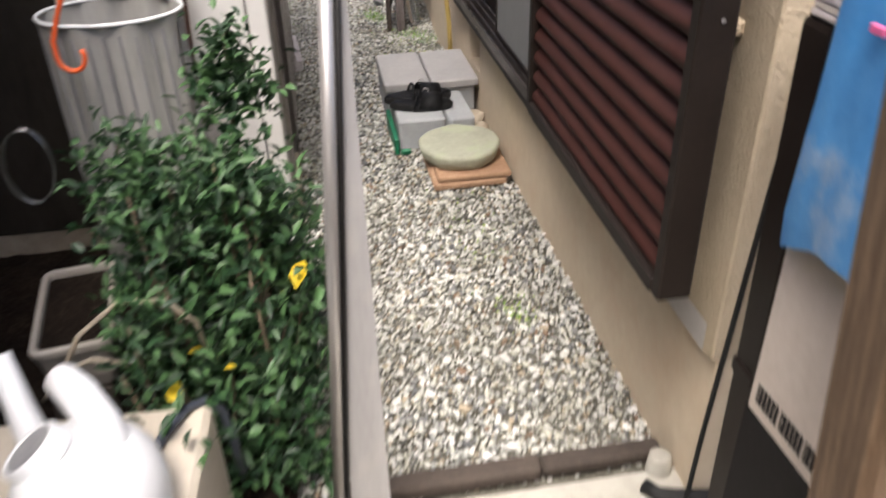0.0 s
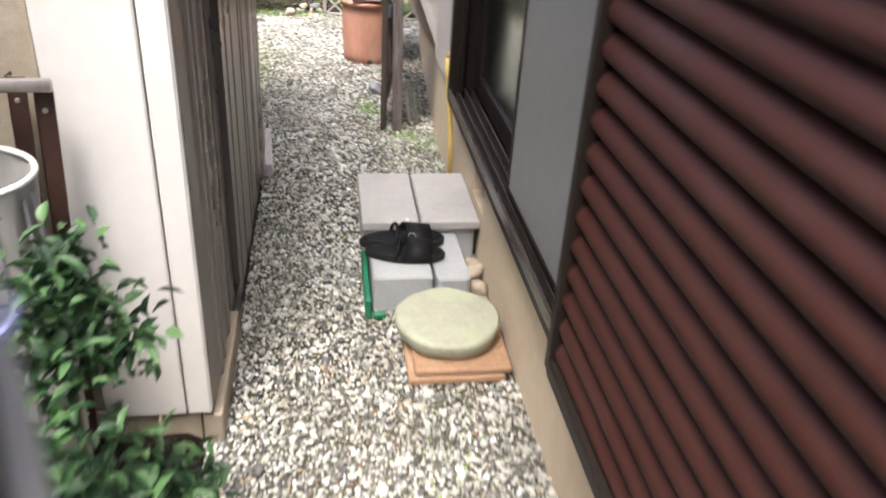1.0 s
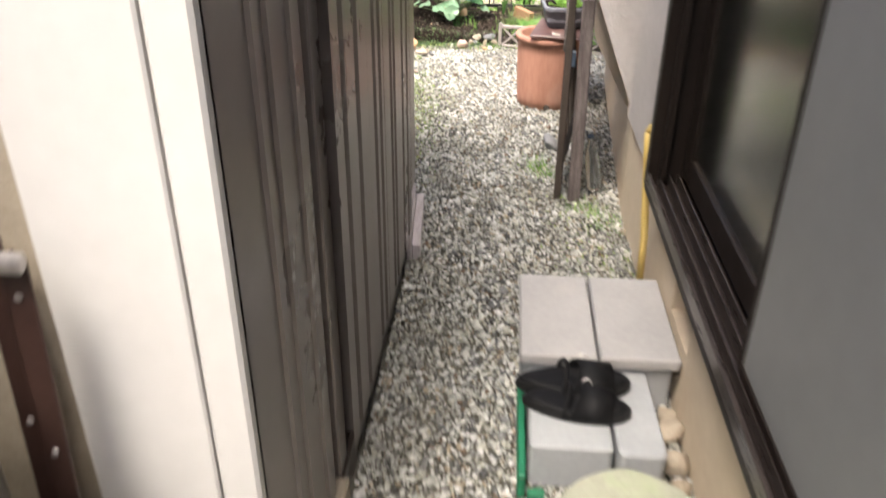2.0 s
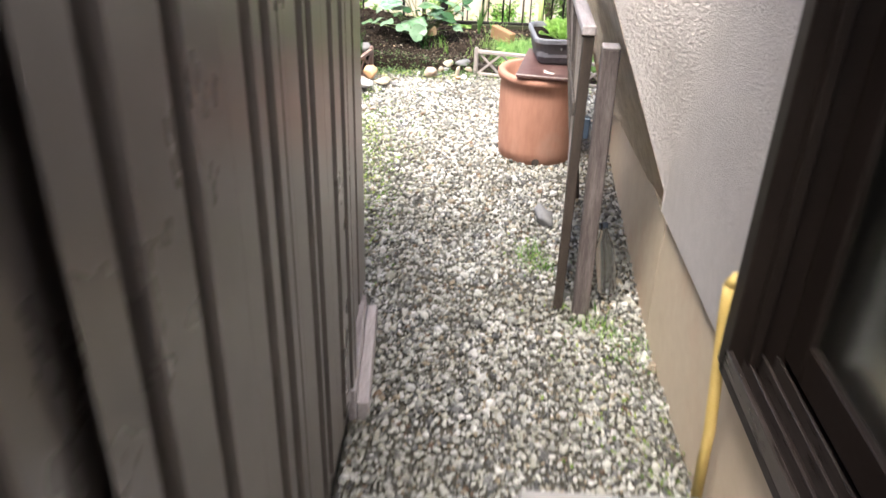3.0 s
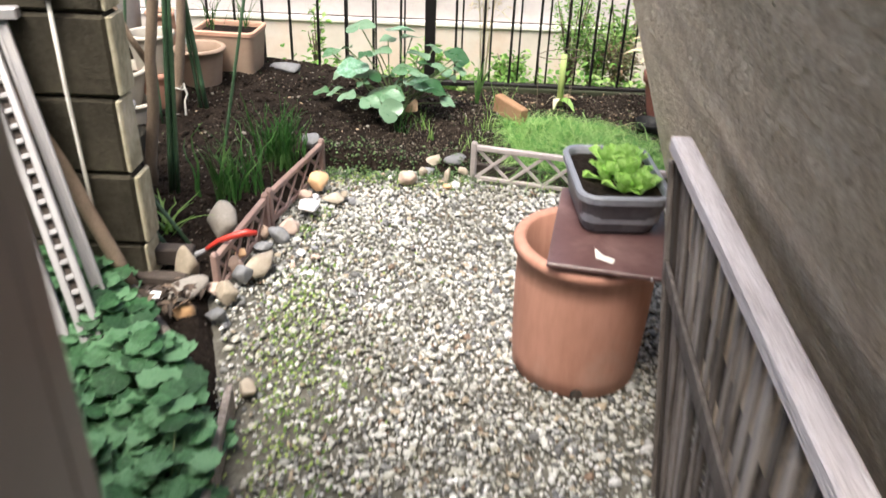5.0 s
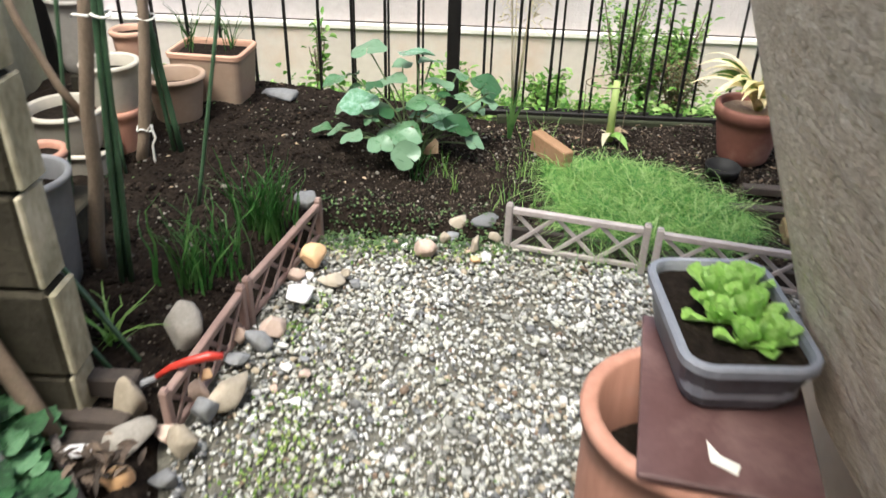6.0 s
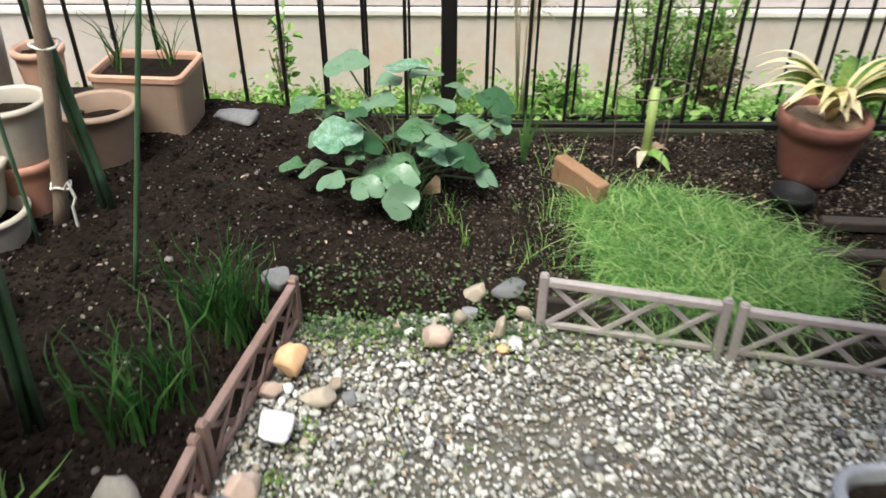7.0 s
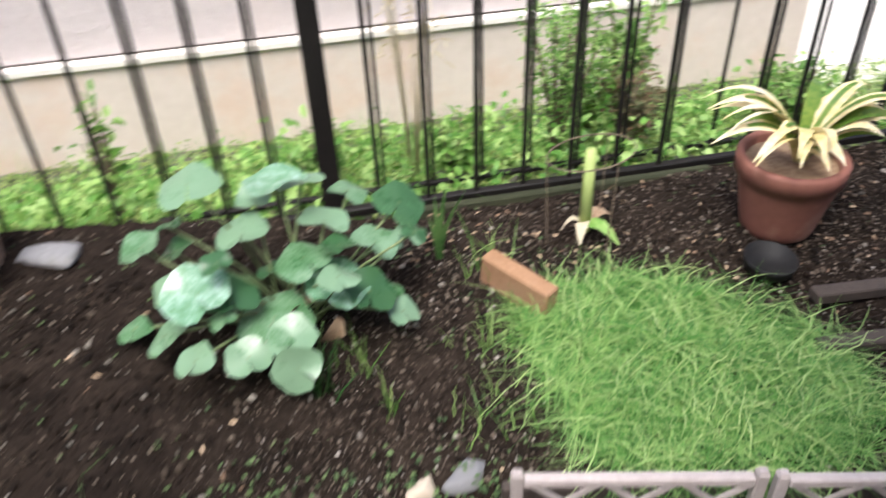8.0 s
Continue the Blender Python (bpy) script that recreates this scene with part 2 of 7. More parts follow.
# Paler than the gate's faces: light from above is put into the colour.
M_wood_rail = material("weathered_toplit_rail", [(0.34, 0.30, 0.30), (0.50, 0.46, 0.465), (0.64, 0.60, 0.61)], 9, 0.85, bump=0.4, bump_scale=25, stretch=(6, 0.5, 6), vary=0.1)
M_wood_dark = material("dark_wet_wood", [(0.032, 0.024, 0.019), (0.068, 0.052, 0.042)], 9, 0.8, bump=0.4, stretch=(5, 5, 0.6), vary=0.2)
M_wood_moss = material("mossy_wood", [(0.022, 0.026, 0.014), (0.05, 0.055, 0.03)], 9, 0.85, bump=0.4, spec=0.2, stretch=(0.6, 5, 5))
M_wood_post = material("brown_fibrous_wood", [(0.085, 0.050, 0.027), (0.18, 0.112, 0.064), (0.33, 0.225, 0.140)], 10, 0.8, bump=0.8, bump_scale=30, stretch=(9, 9, 0.35))
M_bark = material("branch_bark", [(0.17, 0.125, 0.085), (0.30, 0.225, 0.16)], 12, 0.85, bump=0.4, bump_scale=50, stretch=(2, 2, 0.7))
M_lattice_brown = material("pink_brown_plastic", [(0.20, 0.125, 0.105), (0.29, 0.195, 0.165)], 9, 0.6, vary=0.1, stain=(0.36, 0.28, 0.25), stain_scale=9)
M_lattice_tan = material("mauve_grey_plastic", [(0.28, 0.245, 0.235), (0.40, 0.36, 0.345)], 9, 0.6, vary=0.1, stain=(0.45, 0.40, 0.37), stain_scale=9)
M_board = material("maroon_wet_board", [(0.085, 0.043, 0.040), (0.13, 0.072, 0.068)], 5, 0.35, bump=0.08, stain=(0.26, 0.17, 0.155), stain_scale=4)
M_paver = material("pale_grey_paver", [(0.33, 0.325, 0.32), (0.40, 0.39, 0.385)], 6, 0.85, bump=0.18, bump_scale=110, stain=(0.48, 0.45, 0.42), stain_scale=4, stain_amount=0.4)
M_paver_side = material("blue_grey_block", [(0.31, 0.325, 0.335), (0.38, 0.395, 0.405)], 6, 0.85, bump=0.15, bump_scale=110, stain=(0.36, 0.36, 0.35), stain_scale=4)
M_disc = material("mossy_stone", [(0.28, 0.29, 0.22), (0.38, 0.385, 0.31)], 6, 0.85, bump=0.45, bump_scale=45, stain=(0.33, 0.39, 0.23), stain_scale=7, stain_amount=0.7)
M_brick_board = material("orange_brown_slab", [(0.27, 0.155, 0.09), (0.40, 0.26, 0.165)], 7, 0.85, bump=0.3, stain=(0.24, 0.15, 0.10), stain_scale=6, vary=0.2)
M_tan_block = material("olive_tan_wood", [(0.15, 0.105, 0.045), (0.26, 0.19, 0.09)], 7, 0.8, bump=0.3, stretch=(0.5, 4, 4))
M_green_plastic = material("green_plastic", [(0.010, 0.13, 0.06), (0.018, 0.18, 0.09)], 9, 0.45)
M_green_bright = material("bright_green_plastic", [(0.10, 0.42, 0.06), (0.16, 0.52, 0.09)], 9, 0.4)
M_leather = material("black_leather", [(0.004, 0.004, 0.0045), (0.009, 0.009, 0.010)], 16, 0.6, spec=0.18, bump=0.15, bump_scale=150)
M_yellow = material("yellow_hose", [(0.66, 0.47, 0.13), (0.76, 0.58, 0.22)], 12, 0.5)
# Near black: shade on the front faces is put into the block colour.
M_block = material("shaded_mossy_cinder_block", [(0.030, 0.026, 0.018), (0.066, 0.058, 0.041)], 6, 0.95, bump=0.6, bump_scale=85, stain=(0.13, 0.115, 0.075), stain_scale=2.2, stain_amount=0.45, vary=0.15, spec=0.2)
# Lime streaks, made paler still by painting in the light on the block ends.
M_lime_lit = material("lit_lime_streaked_block", [(0.22, 0.20, 0.13), (0.42, 0.38, 0.27), (0.58, 0.53, 0.41)], 7, 0.9, bump=0.5, bump_scale=60, stretch=(1, 1, 0.5), stain=(0.15, 0.14, 0.08), stain_scale=6, spec=0.2)
M_dark_boards = material("plain_dark_boards", [(0.022, 0.019, 0.016), (0.045, 0.039, 0.032)], 5, 0.85, bump=0.3, stretch=(3, 3, 0.4), spec=0.15)
M_yard_wall = material("olive_plaster", [(0.30, 0.285, 0.20), (0.40, 0.38, 0.28)], 4, 0.9, bump=0.4, stain=(0.2, 0.2, 0.13))
M_stake = material("green_stake", [(0.045, 0.095, 0.048), (0.075, 0.14, 0.075)], 20, 0.4, stretch=(1, 1, 4), vary=0.3)
M_string = material("white_string", [(0.70, 0.68, 0.62), (0.80, 0.78, 0.72)], 40, 0.85)
M_string_blue = material("blue_string", [(0.16, 0.17, 0.34), (0.26, 0.27, 0.46)], 40, 0.8)
M_orange = material("orange_plastic", [(0.72, 0.10, 0.025), (0.82, 0.16, 0.05)], 8, 0.35)
M_red = material("red_plastic", [(0.36, 0.025, 0.018), (0.50, 0.05, 0.03)], 8, 0.35, stain=(0.30, 0.06, 0.04), stain_scale=8)
M_bag = material("grey_sheet", [(0.32, 0.315, 0.30), (0.42, 0.41, 0.39)], 4, 0.5, stretch=(3, 3, 0.4), stain=(0.24, 0.25, 0.2), stain_scale=3)
M_blue = material("blue_vinyl", [(0.06, 0.24, 0.54), (0.12, 0.34, 0.66)], 5, 0.4, bump=0.5, bump_scale=12, stain=(0.45, 0.52, 0.58), stain_scale=6, stain_amount=0.85)
M_pink = material("pink_print", [(0.75, 0.12, 0.30), (0.85, 0.2, 0.4)], 9, 0.5)
M_card = material("pinkish_cardboard", [(0.56, 0.48, 0.41), (0.66, 0.58, 0.51)], 5, 0.8, bump=0.15, bump_scale=14)
M_ink = material("black_ink", [(0.010, 0.009, 0.009), (0.018, 0.016, 0.016)], 10, 0.7, spec=0.15)
M_brick = material("orange_brick", [(0.22, 0.12, 0.058), (0.33, 0.195, 0.11)], 9, 0.85, bump=0.25, stain=(0.2, 0.15, 0.09), stain_scale=9)
M_stone = [material("white_rock", [(0.74, 0.72, 0.74), (0.84, 0.83, 0.84)], 9, 0.8, bump=0.3, bump_scale=40, vary=0.1),
           material("orange_rock", [(0.62, 0.36, 0.17), (0.72, 0.48, 0.28)], 9, 0.75, bump=0.2, bump_scale=40, vary=0.1),
           material("pink_rock", [(0.40, 0.285, 0.22), (0.54, 0.42, 0.35)], 9, 0.8, bump=0.25, bump_scale=40, vary=0.3),
           material("grey_rock", [(0.15, 0.152, 0.158), (0.25, 0.252, 0.26)], 9, 0.8, bump=0.3, bump_scale=40, vary=0.3, stain=(0.11, 0.11, 0.085), stain_scale=14),
           material("tan_rock", [(0.28, 0.235, 0.175), (0.44, 0.38, 0.30)], 9, 0.85, bump=0.4, bump_scale=40, vary=0.3),
           material("speckled_rock", [(0.22, 0.20, 0.175), (0.36, 0.33, 0.29)], 14, 0.8, bump=0.3, bump_scale=60, stain=(0.16, 0.13, 0.1), stain_scale=9)]
M_leaf_bush = material("shrub_leaf", [(0.011, 0.034, 0.013), (0.026, 0.070, 0.024), (0.070, 0.145, 0.052)], 9, 0.5, island=True, vary=0.5, translucent=0.22)
M_leaf_farf = material("round_leaf", [(0.040, 0.110, 0.042), (0.080, 0.185, 0.080), (0.18, 0.30, 0.185)], 18, 0.30, vary=0.9, translucent=0.25, bump=0.2, bump_scale=40)
# Pale blue-green sky sheen is painted into the colour of these wet leaves.
M_leaf_dew_sheen = material("wet_sheen_leaf", [(0.06, 0.17, 0.06), (0.16, 0.30, 0.19), (0.38, 0.52, 0.46)], 30, 0.13, translucent=0.15)
M_leaf_straw = material("bed_leaf", [(0.020, 0.070, 0.022), (0.052, 0.150, 0.055), (0.14, 0.29, 0.145)], 30, 0.38, island=True, vary=0.55, translucent=0.22, bump=0.6, bump_scale=130)
M_leaf_lettuce = material("lettuce_leaf", [(0.20, 0.43, 0.065), (0.37, 0.62, 0.14), (0.58, 0.78, 0.30)], 14, 0.35, island=True, vary=0.4, translucent=0.35)
M_grass = material("feathery_grass", [(0.065, 0.20, 0.036), (0.13, 0.34, 0.062), (0.28, 0.48, 0.14)], 5, 0.55, island=True, vary=0.7, translucent=0.40)
M_grass_pale = material("pale_grass_curl", [(0.26, 0.44, 0.12), (0.44, 0.58, 0.23)], 5, 0.5, island=True, vary=0.5, translucent=0.35)
M_blade = material("strap_leaf", [(0.014, 0.058, 0.011), (0.028, 0.098, 0.019), (0.10, 0.19, 0.055)], 4, 0.5, spec=0.25, island=True, vary=0.5, translucent=0.2)
M_weed = material("weed_leaf", [(0.10, 0.25, 0.035), (0.19, 0.38, 0.07), (0.37, 0.55, 0.17)], 5, 0.5, island=True, vary=0.6, translucent=0.35)
M_lawn = material("short_lawn", [(0.10, 0.19, 0.03), (0.20, 0.31, 0.06), (0.34, 0.42, 0.13)], 3, 0.6, island=True, vary=0.6, translucent=0.3)
M_moss = material("low_green_cover", [(0.035, 0.075, 0.022), (0.065, 0.125, 0.038), (0.12, 0.19, 0.065)], 5, 0.7, island=True, vary=0.6, translucent=0.2)
M_fern = material("brownish_fern", [(0.10, 0.12, 0.045), (0.17, 0.17, 0.07), (0.22, 0.14, 0.08)], 6, 0.6, island=True, vary=0.6, translucent=0.2)
M_fern_dark = material("withered_leaf", [(0.035, 0.024, 0.017), (0.07, 0.048, 0.034), (0.14, 0.10, 0.07)], 9, 0.8, island=True, vary=0.5)
M_clivia = material("variegated_leaf", [(0.42, 0.46, 0.10), (0.84, 0.72, 0.36), (0.93, 0.84, 0.66)], 6, 0.4, island=True, vary=0.7, translucent=0.3)
M_clivia_green = material("green_strap_leaf", [(0.05, 0.13, 0.02), (0.11, 0.22, 0.035), (0.25, 0.34, 0.06)], 8, 0.4, island=True, vary=0.5, translucent=0.3)
M_dry = material("dry_leaf", [(0.16, 0.10, 0.06), (0.27, 0.18, 0.11), (0.42, 0.32, 0.21)], 9, 0.8, island=True, vary=0.5)
M_petal = material("yellow_petal", [(0.72, 0.52, 0.02), (0.82, 0.64, 0.04)], 9, 0.5, translucent=0.25)
M_stem = material("green_stem", [(0.09, 0.13, 0.05), (0.16, 0.21, 0.09)], 20, 0.6)
M_stem_brown = material("brown_stem", [(0.10, 0.075, 0.05), (0.18, 0.14, 0.095)], 20, 0.8)
M_stalk = material("pale_green_stalk", [(0.34, 0.46, 0.12), (0.48, 0.58, 0.22)], 12, 0.4, stretch=(3, 3, 0.4), translucent=0.2)
# Dark wall colour stands in for the dimness of the room.
M_interior = material("darkened_room_walls", [(0.10, 0.09, 0.075), (0.15, 0.135, 0.115)], 2, 0.9)
M_glass = glass_material("patterned_window_glass", (0.86, 0.92, 0.88), 0.14)
M_clear = glass_material("clear_plastic", (0.93, 0.96, 0.97), 0.15)
M_cord = material("blue_grey_rubber", [(0.035, 0.042, 0.058), (0.06, 0.068, 0.088)], 12, 0.5)
M_blue_cap = material("blue_grey_label", [(0.035, 0.055, 0.085), (0.06, 0.09, 0.13)], 8, 0.5)


# ---- mesh helpers ----
class Mesh:
    """Gathers vertices and faces of one mesh."""

    def __init__(self):
        self.v, self.f = [], []

    def add(self, verts, faces, m=None):
        o = len(self.v)
        self.v += [tuple(m @ Vector(p)) for p in verts] if m is not None else [tuple(p) for p in verts]
        self.f += [tuple(o + i for i in f) for f in faces]
        return self

    def box(self, x0, x1, y0, y1, z0, z1, b=0.004, m=None):
        """A box with chamfered edges."""
        bm = bmesh.new()
        bmesh.ops.create_cube(bm, size=1.0)
        for v in bm.verts:
            v.co = Vector(((x0 + x1) / 2 + v.co.x * (x1 - x0), (y0 + y1) / 2 + v.co.y * (y1 - y0), (z0 + z1) / 2 + v.co.z * (z1 - z0)))
        b = min(b, 0.3 * min(abs(x1 - x0), abs(y1 - y0), abs(z1 - z0)))
        if b > 0:
            bmesh.ops.bevel(bm, geom=bm.edges[:], offset=b, segments=1, affect="EDGES")
        bm.verts.index_update()
        self.add([v.co.copy() for v in bm.verts], [[v.index for v in f.verts] for f in bm.faces], m)
        bm.free()
        return self

    def tube(self, pts, radii, n=8, m=None, caps=True):
        """A round bar along points, with a radius at each."""
        pts = [Vector(p) for p in pts]
        if isinstance(radii, (int, float)):
            radii = [radii] * len(pts)
        verts, faces = [], []
        up = None
        for i, p in enumerate(pts):
            t = (pts[min(i + 1, len(pts) - 1)] - pts[max(i - 1, 0)]).normalized()
            if up is None:
                up = t.orthogonal().normalized()
            a = (up - t * up.dot(t)).normalized()
            up = a
            c = t.cross(a)
            for k in range(n):
                w = 2 * math.pi * k / n
                verts.append(p + (a * math.cos(w) + c * math.sin(w)) * radii[i])
        for i in range(len(pts) - 1):
            for k in range(n):
                q = (k + 1) % n
                faces.append((i * n + k, i * n + q, (i + 1) * n + q, (i + 1) * n + k))
        if caps:
            faces += [tuple(reversed(range(n))), tuple(range((len(pts) - 1) * n, len(pts) * n))]
        return self.add(verts, faces, m)

    def lathe(self, profile, n=32, m=None, squash=1.0):
        """Turns (radius, height) pairs about z."""
        verts, faces = [], []
        for r, z in profile:
            for k in range(n):
                w = 2 * math.pi * k / n
                verts.append((r * math.cos(w), r * squash * math.sin(w), z))
        for i in range(len(profile) - 1):
            for k in range(n):
                q = (k + 1) % n
                faces.append((i * n + k, i * n + q, (i + 1) * n + q, (i + 1) * n + k))
        return self.add(verts, faces, m)

    def loft(self, rings, m=None, cap_start=True, cap_end=True):
        """Skins equal closed rings of points."""
        n = len(rings[0])
        verts = [p for r in rings for p in r]
        faces = []
        for i in range(len(rings) - 1):
            for k in range(n):
                q = (k + 1) % n
                faces.append((i * n + k, i * n + q, (i + 1) * n + q, (i + 1) * n + k))
        if cap_start:
            faces.append(tuple(reversed(range(n))))
        if cap_end:
            faces.append(tuple(range((len(rings) - 1) * n, len(rings) * n)))
        return self.add(verts, faces, m)

    def ribbon(self, pts, widths, side):
        """A thin bent strip, a leaf blade; side: the way across it."""
        verts, faces = [], []
        side = Vector(side).normalized()
        for p, w in zip(pts, widths):
            p = Vector(p)
            verts += [p - side * w / 2, p + side * w / 2]
        for i in range(len(pts) - 1):
            faces.append((2 * i, 2 * i + 1, 2 * i + 3, 2 * i + 2))
        return self.add(verts, faces)

    def object(self, name, mat, parent=None, smooth=False, label=""):
        me = bpy.data.meshes.new(name)
        me.from_pydata(self.v, [], self.f)
        me.materials.append(mat)
        if smooth:
            me.shade_smooth()
        me.update()
        ob = new(name, me)
        if parent is not None:
            ob.parent = parent
        if label:
            ob["label"] = label
        return ob


def part(name, mesh, mat, parent, label="", smooth=False):
    return mesh.object(name, mat, parent, smooth, label)


def shared(name, me, parent, m):
    ob = new(name, me)
    ob.parent = parent
    ob.matrix_basis = m
    return ob


def thing(name, label, category, m=None, group="", kind=""):
    ob = tagged(new(name), label, category, group, kind)
    if m is not None:
        ob.matrix_basis = m
    return ob


def structure(name, mesh, mat, label="", smooth=False, category=""):
    return tagged(mesh.object(name, mat, None, smooth), label, category, kind="structure")


def rounded_rect(hx, hy, r, z, n=5):
    """A closed ring of points, a rectangle with round corners."""
    out = []
    for cx, cy, a0 in ((hx - r, hy - r, 0), (-hx + r, hy - r, 90), (-hx + r, -hy + r, 180), (hx - r, -hy + r, 270)):
        for k in range(n):
            a = radians(a0 + 90 * k / (n - 1))
            out.append((cx + r * math.cos(a), cy + r * math.sin(a), z))
    return out


ICO = bmesh.new()
bmesh.ops.create_icosphere(ICO, subdivisions=1, radius=1.0)
ICO.verts.index_update()
ICO_V = np.array([v.co[:] for v in ICO.verts])
ICO_F = np.array([[v.index for v in f.verts] for f in ICO.faces])
ICO.free()
RNG = np.random.default_rng(7)


def quick_mesh(name, verts, faces, mat, smooth=False):
    """A mesh from arrays of vertices and equal faces."""
    me = bpy.data.meshes.new(name)
    k = faces.shape[1]
    me.vertices.add(len(verts))
    me.vertices.foreach_set("co", verts.astype(np.float32).ravel())
    me.loops.add(faces.size)
    me.loops.foreach_set("vertex_index", faces.astype(np.int32).ravel())
    me.polygons.add(len(faces))
    me.polygons.foreach_set("loop_start", np.arange(0, faces.size, k, dtype=np.int32))
    me.materials.append(mat)
    me.update(calc_edges=True)
    if smooth:
        me.shade_smooth()
    return me


def turns(n, tilt=math.pi):
    """n random turns, as matrices."""
    a, b, c = RNG.uniform(0, 2 * math.pi, n), RNG.uniform(-tilt, tilt, n), RNG.uniform(0, 2 * math.pi, n)
    def rz(w):
        o, i = np.zeros(n), np.ones(n)
        return np.stack([np.stack([np.cos(w), -np.sin(w), o], -1), np.stack([np.sin(w), np.cos(w), o], -1), np.stack([o, o, i], -1)], -2)
    def rx(w):
        o, i = np.zeros(n), np.ones(n)
        return np.stack([np.stack([i, o, o], -1), np.stack([o, np.cos(w), -np.sin(w)], -1), np.stack([o, np.sin(w), np.cos(w)], -1)], -2)
    return rz(a) @ rx(b) @ rz(c)


def stones(name, spots, size, mat, flat=0.7):
    """Many small broken stones at spots, joined."""
    n = len(spots)
    shape = ICO_V[None] * RNG.uniform(0.72, 1.2, (n, len(ICO_V), 1))
    dims = size[:, None] * np.stack([RNG.uniform(0.8, 1.25, n), RNG.uniform(0.6, 1.0, n), RNG.uniform(0.5, 0.85, n)], -1)
    v = np.einsum("nij,nkj->nki", turns(n, 0.7), shape * dims[:, None]) + spots[:, None]
    f = ICO_F[None] + (np.arange(n) * len(ICO_V))[:, None, None]
    return quick_mesh(name, v.reshape(-1, 3), f.reshape(-1, 3), mat)


def leaf_cloud(name, spots, length, width, mat, droop=0.5, tilt=1.1, fold=0.25):
    """Many small folded leaves at spots, joined; each is two halves bent along its rib."""
    n = len(spots)
    tv = np.array([(0, 0, 0), (-0.5, 0.35, fold), (0, 0.4, 0), (0.5, 0.35, fold), (-0.42, 0.7, fold * 0.6), (0, 0.75, -0.06), (0.42, 0.7, fold * 0.6), (0, 1.0, -0.2)])
    tf = np.array([(0, 2, 1, 1), (0, 3, 2, 2), (1, 2, 5, 4), (2, 3, 6, 5), (4, 5, 7, 7), (5, 6, 7, 7)])
    L = length * RNG.uniform(0.6, 1.25, n)
    W = width * RNG.uniform(0.7, 1.2, n)
    s = tv[None] * np.stack([W, L, (L + W) * 0.4], -1)[:, None]
    az, el, ro = RNG.uniform(0, 2 * math.pi, n), RNG.uniform(-droop, tilt, n), RNG.normal(0, 0.5, n)
    ca, sa, ce, se, cr, sr = np.cos(az), np.sin(az), np.cos(el), np.sin(el), np.cos(ro), np.sin(ro)
    o, i = np.zeros(n), np.ones(n)
    Rz = np.stack([np.stack([ca, -sa, o], -1), np.stack([sa, ca, o], -1), np.stack([o, o, i], -1)], -2)
    Rx = np.stack([np.stack([i, o, o], -1), np.stack([o, ce, -se], -1), np.stack([o, se, ce], -1)], -2)
    Ry = np.stack([np.stack([cr, o, sr], -1), np.stack([o, i, o], -1), np.stack([-sr, o, cr], -1)], -2)
    v = np.einsum("nij,nkj->nki", Rz @ Rx @ Ry, s) + spots[:, None]
    tris = []
    for a, b, c, e in tf:
        tris.append((a, b, c))
        if e != c:
            tris.append((a, c, e))
    tris = np.array(tris)
    f = tris[None] + (np.arange(n) * len(tv))[:, None, None]
    return quick_mesh(name, v.reshape(-1, 3), f.reshape(-1, 3), mat, True)


def blades(name, roots, height, width, mat, lean=0.6, curl=1.0, seg=5):
    """Many bent strips rising from roots, joined."""
    n = len(roots)
    h = np.asarray(height) * RNG.uniform(0.55, 1.2, n)
    az = RNG.uniform(0, 2 * math.pi, n)
    ln = lean * RNG.uniform(0.2, 1.2, n)
    cu = curl * RNG.uniform(0.1, 1.3, n)
    t = np.linspace(0, 1, seg + 1)
    out = (ln[:, None] * t + cu[:, None] * t ** 2.2 * 0.7) * h[:, None]
    up = (t[None] - 0.42 * cu[:, None] * t[None] ** 2.5) * h[:, None]
    d = np.stack([np.cos(az), np.sin(az)], -1)
    wob = RNG.normal(0, 0.05, (n, seg + 1)) * h[:, None] * t
    c = np.stack([d[:, None, 0] * out - d[:, None, 1] * wob, d[:, None, 1] * out + d[:, None, 0] * wob, up], -1) + roots[:, None]
    w = width * RNG.uniform(0.7, 1.2, n)[:, None] * (1 - t[None] ** 2 * 0.85)
    sa = az + RNG.normal(0, 0.7, n)
    side = np.stack([-np.sin(sa), np.cos(sa), np.zeros(n)], -1)[:, None] * w[..., None] / 2
    v = np.stack([c - side, c + side], 2).reshape(n, -1, 3)
    q = np.array([(2 * k, 2 * k + 1, 2 * k + 3, 2 * k + 2) for k in range(seg)])
    f = q[None] + (np.arange(n) * 2 * (seg + 1))[:, None, None]
    return quick_mesh(name, v.reshape(-1, 3), f.reshape(-1, 4), mat, True)


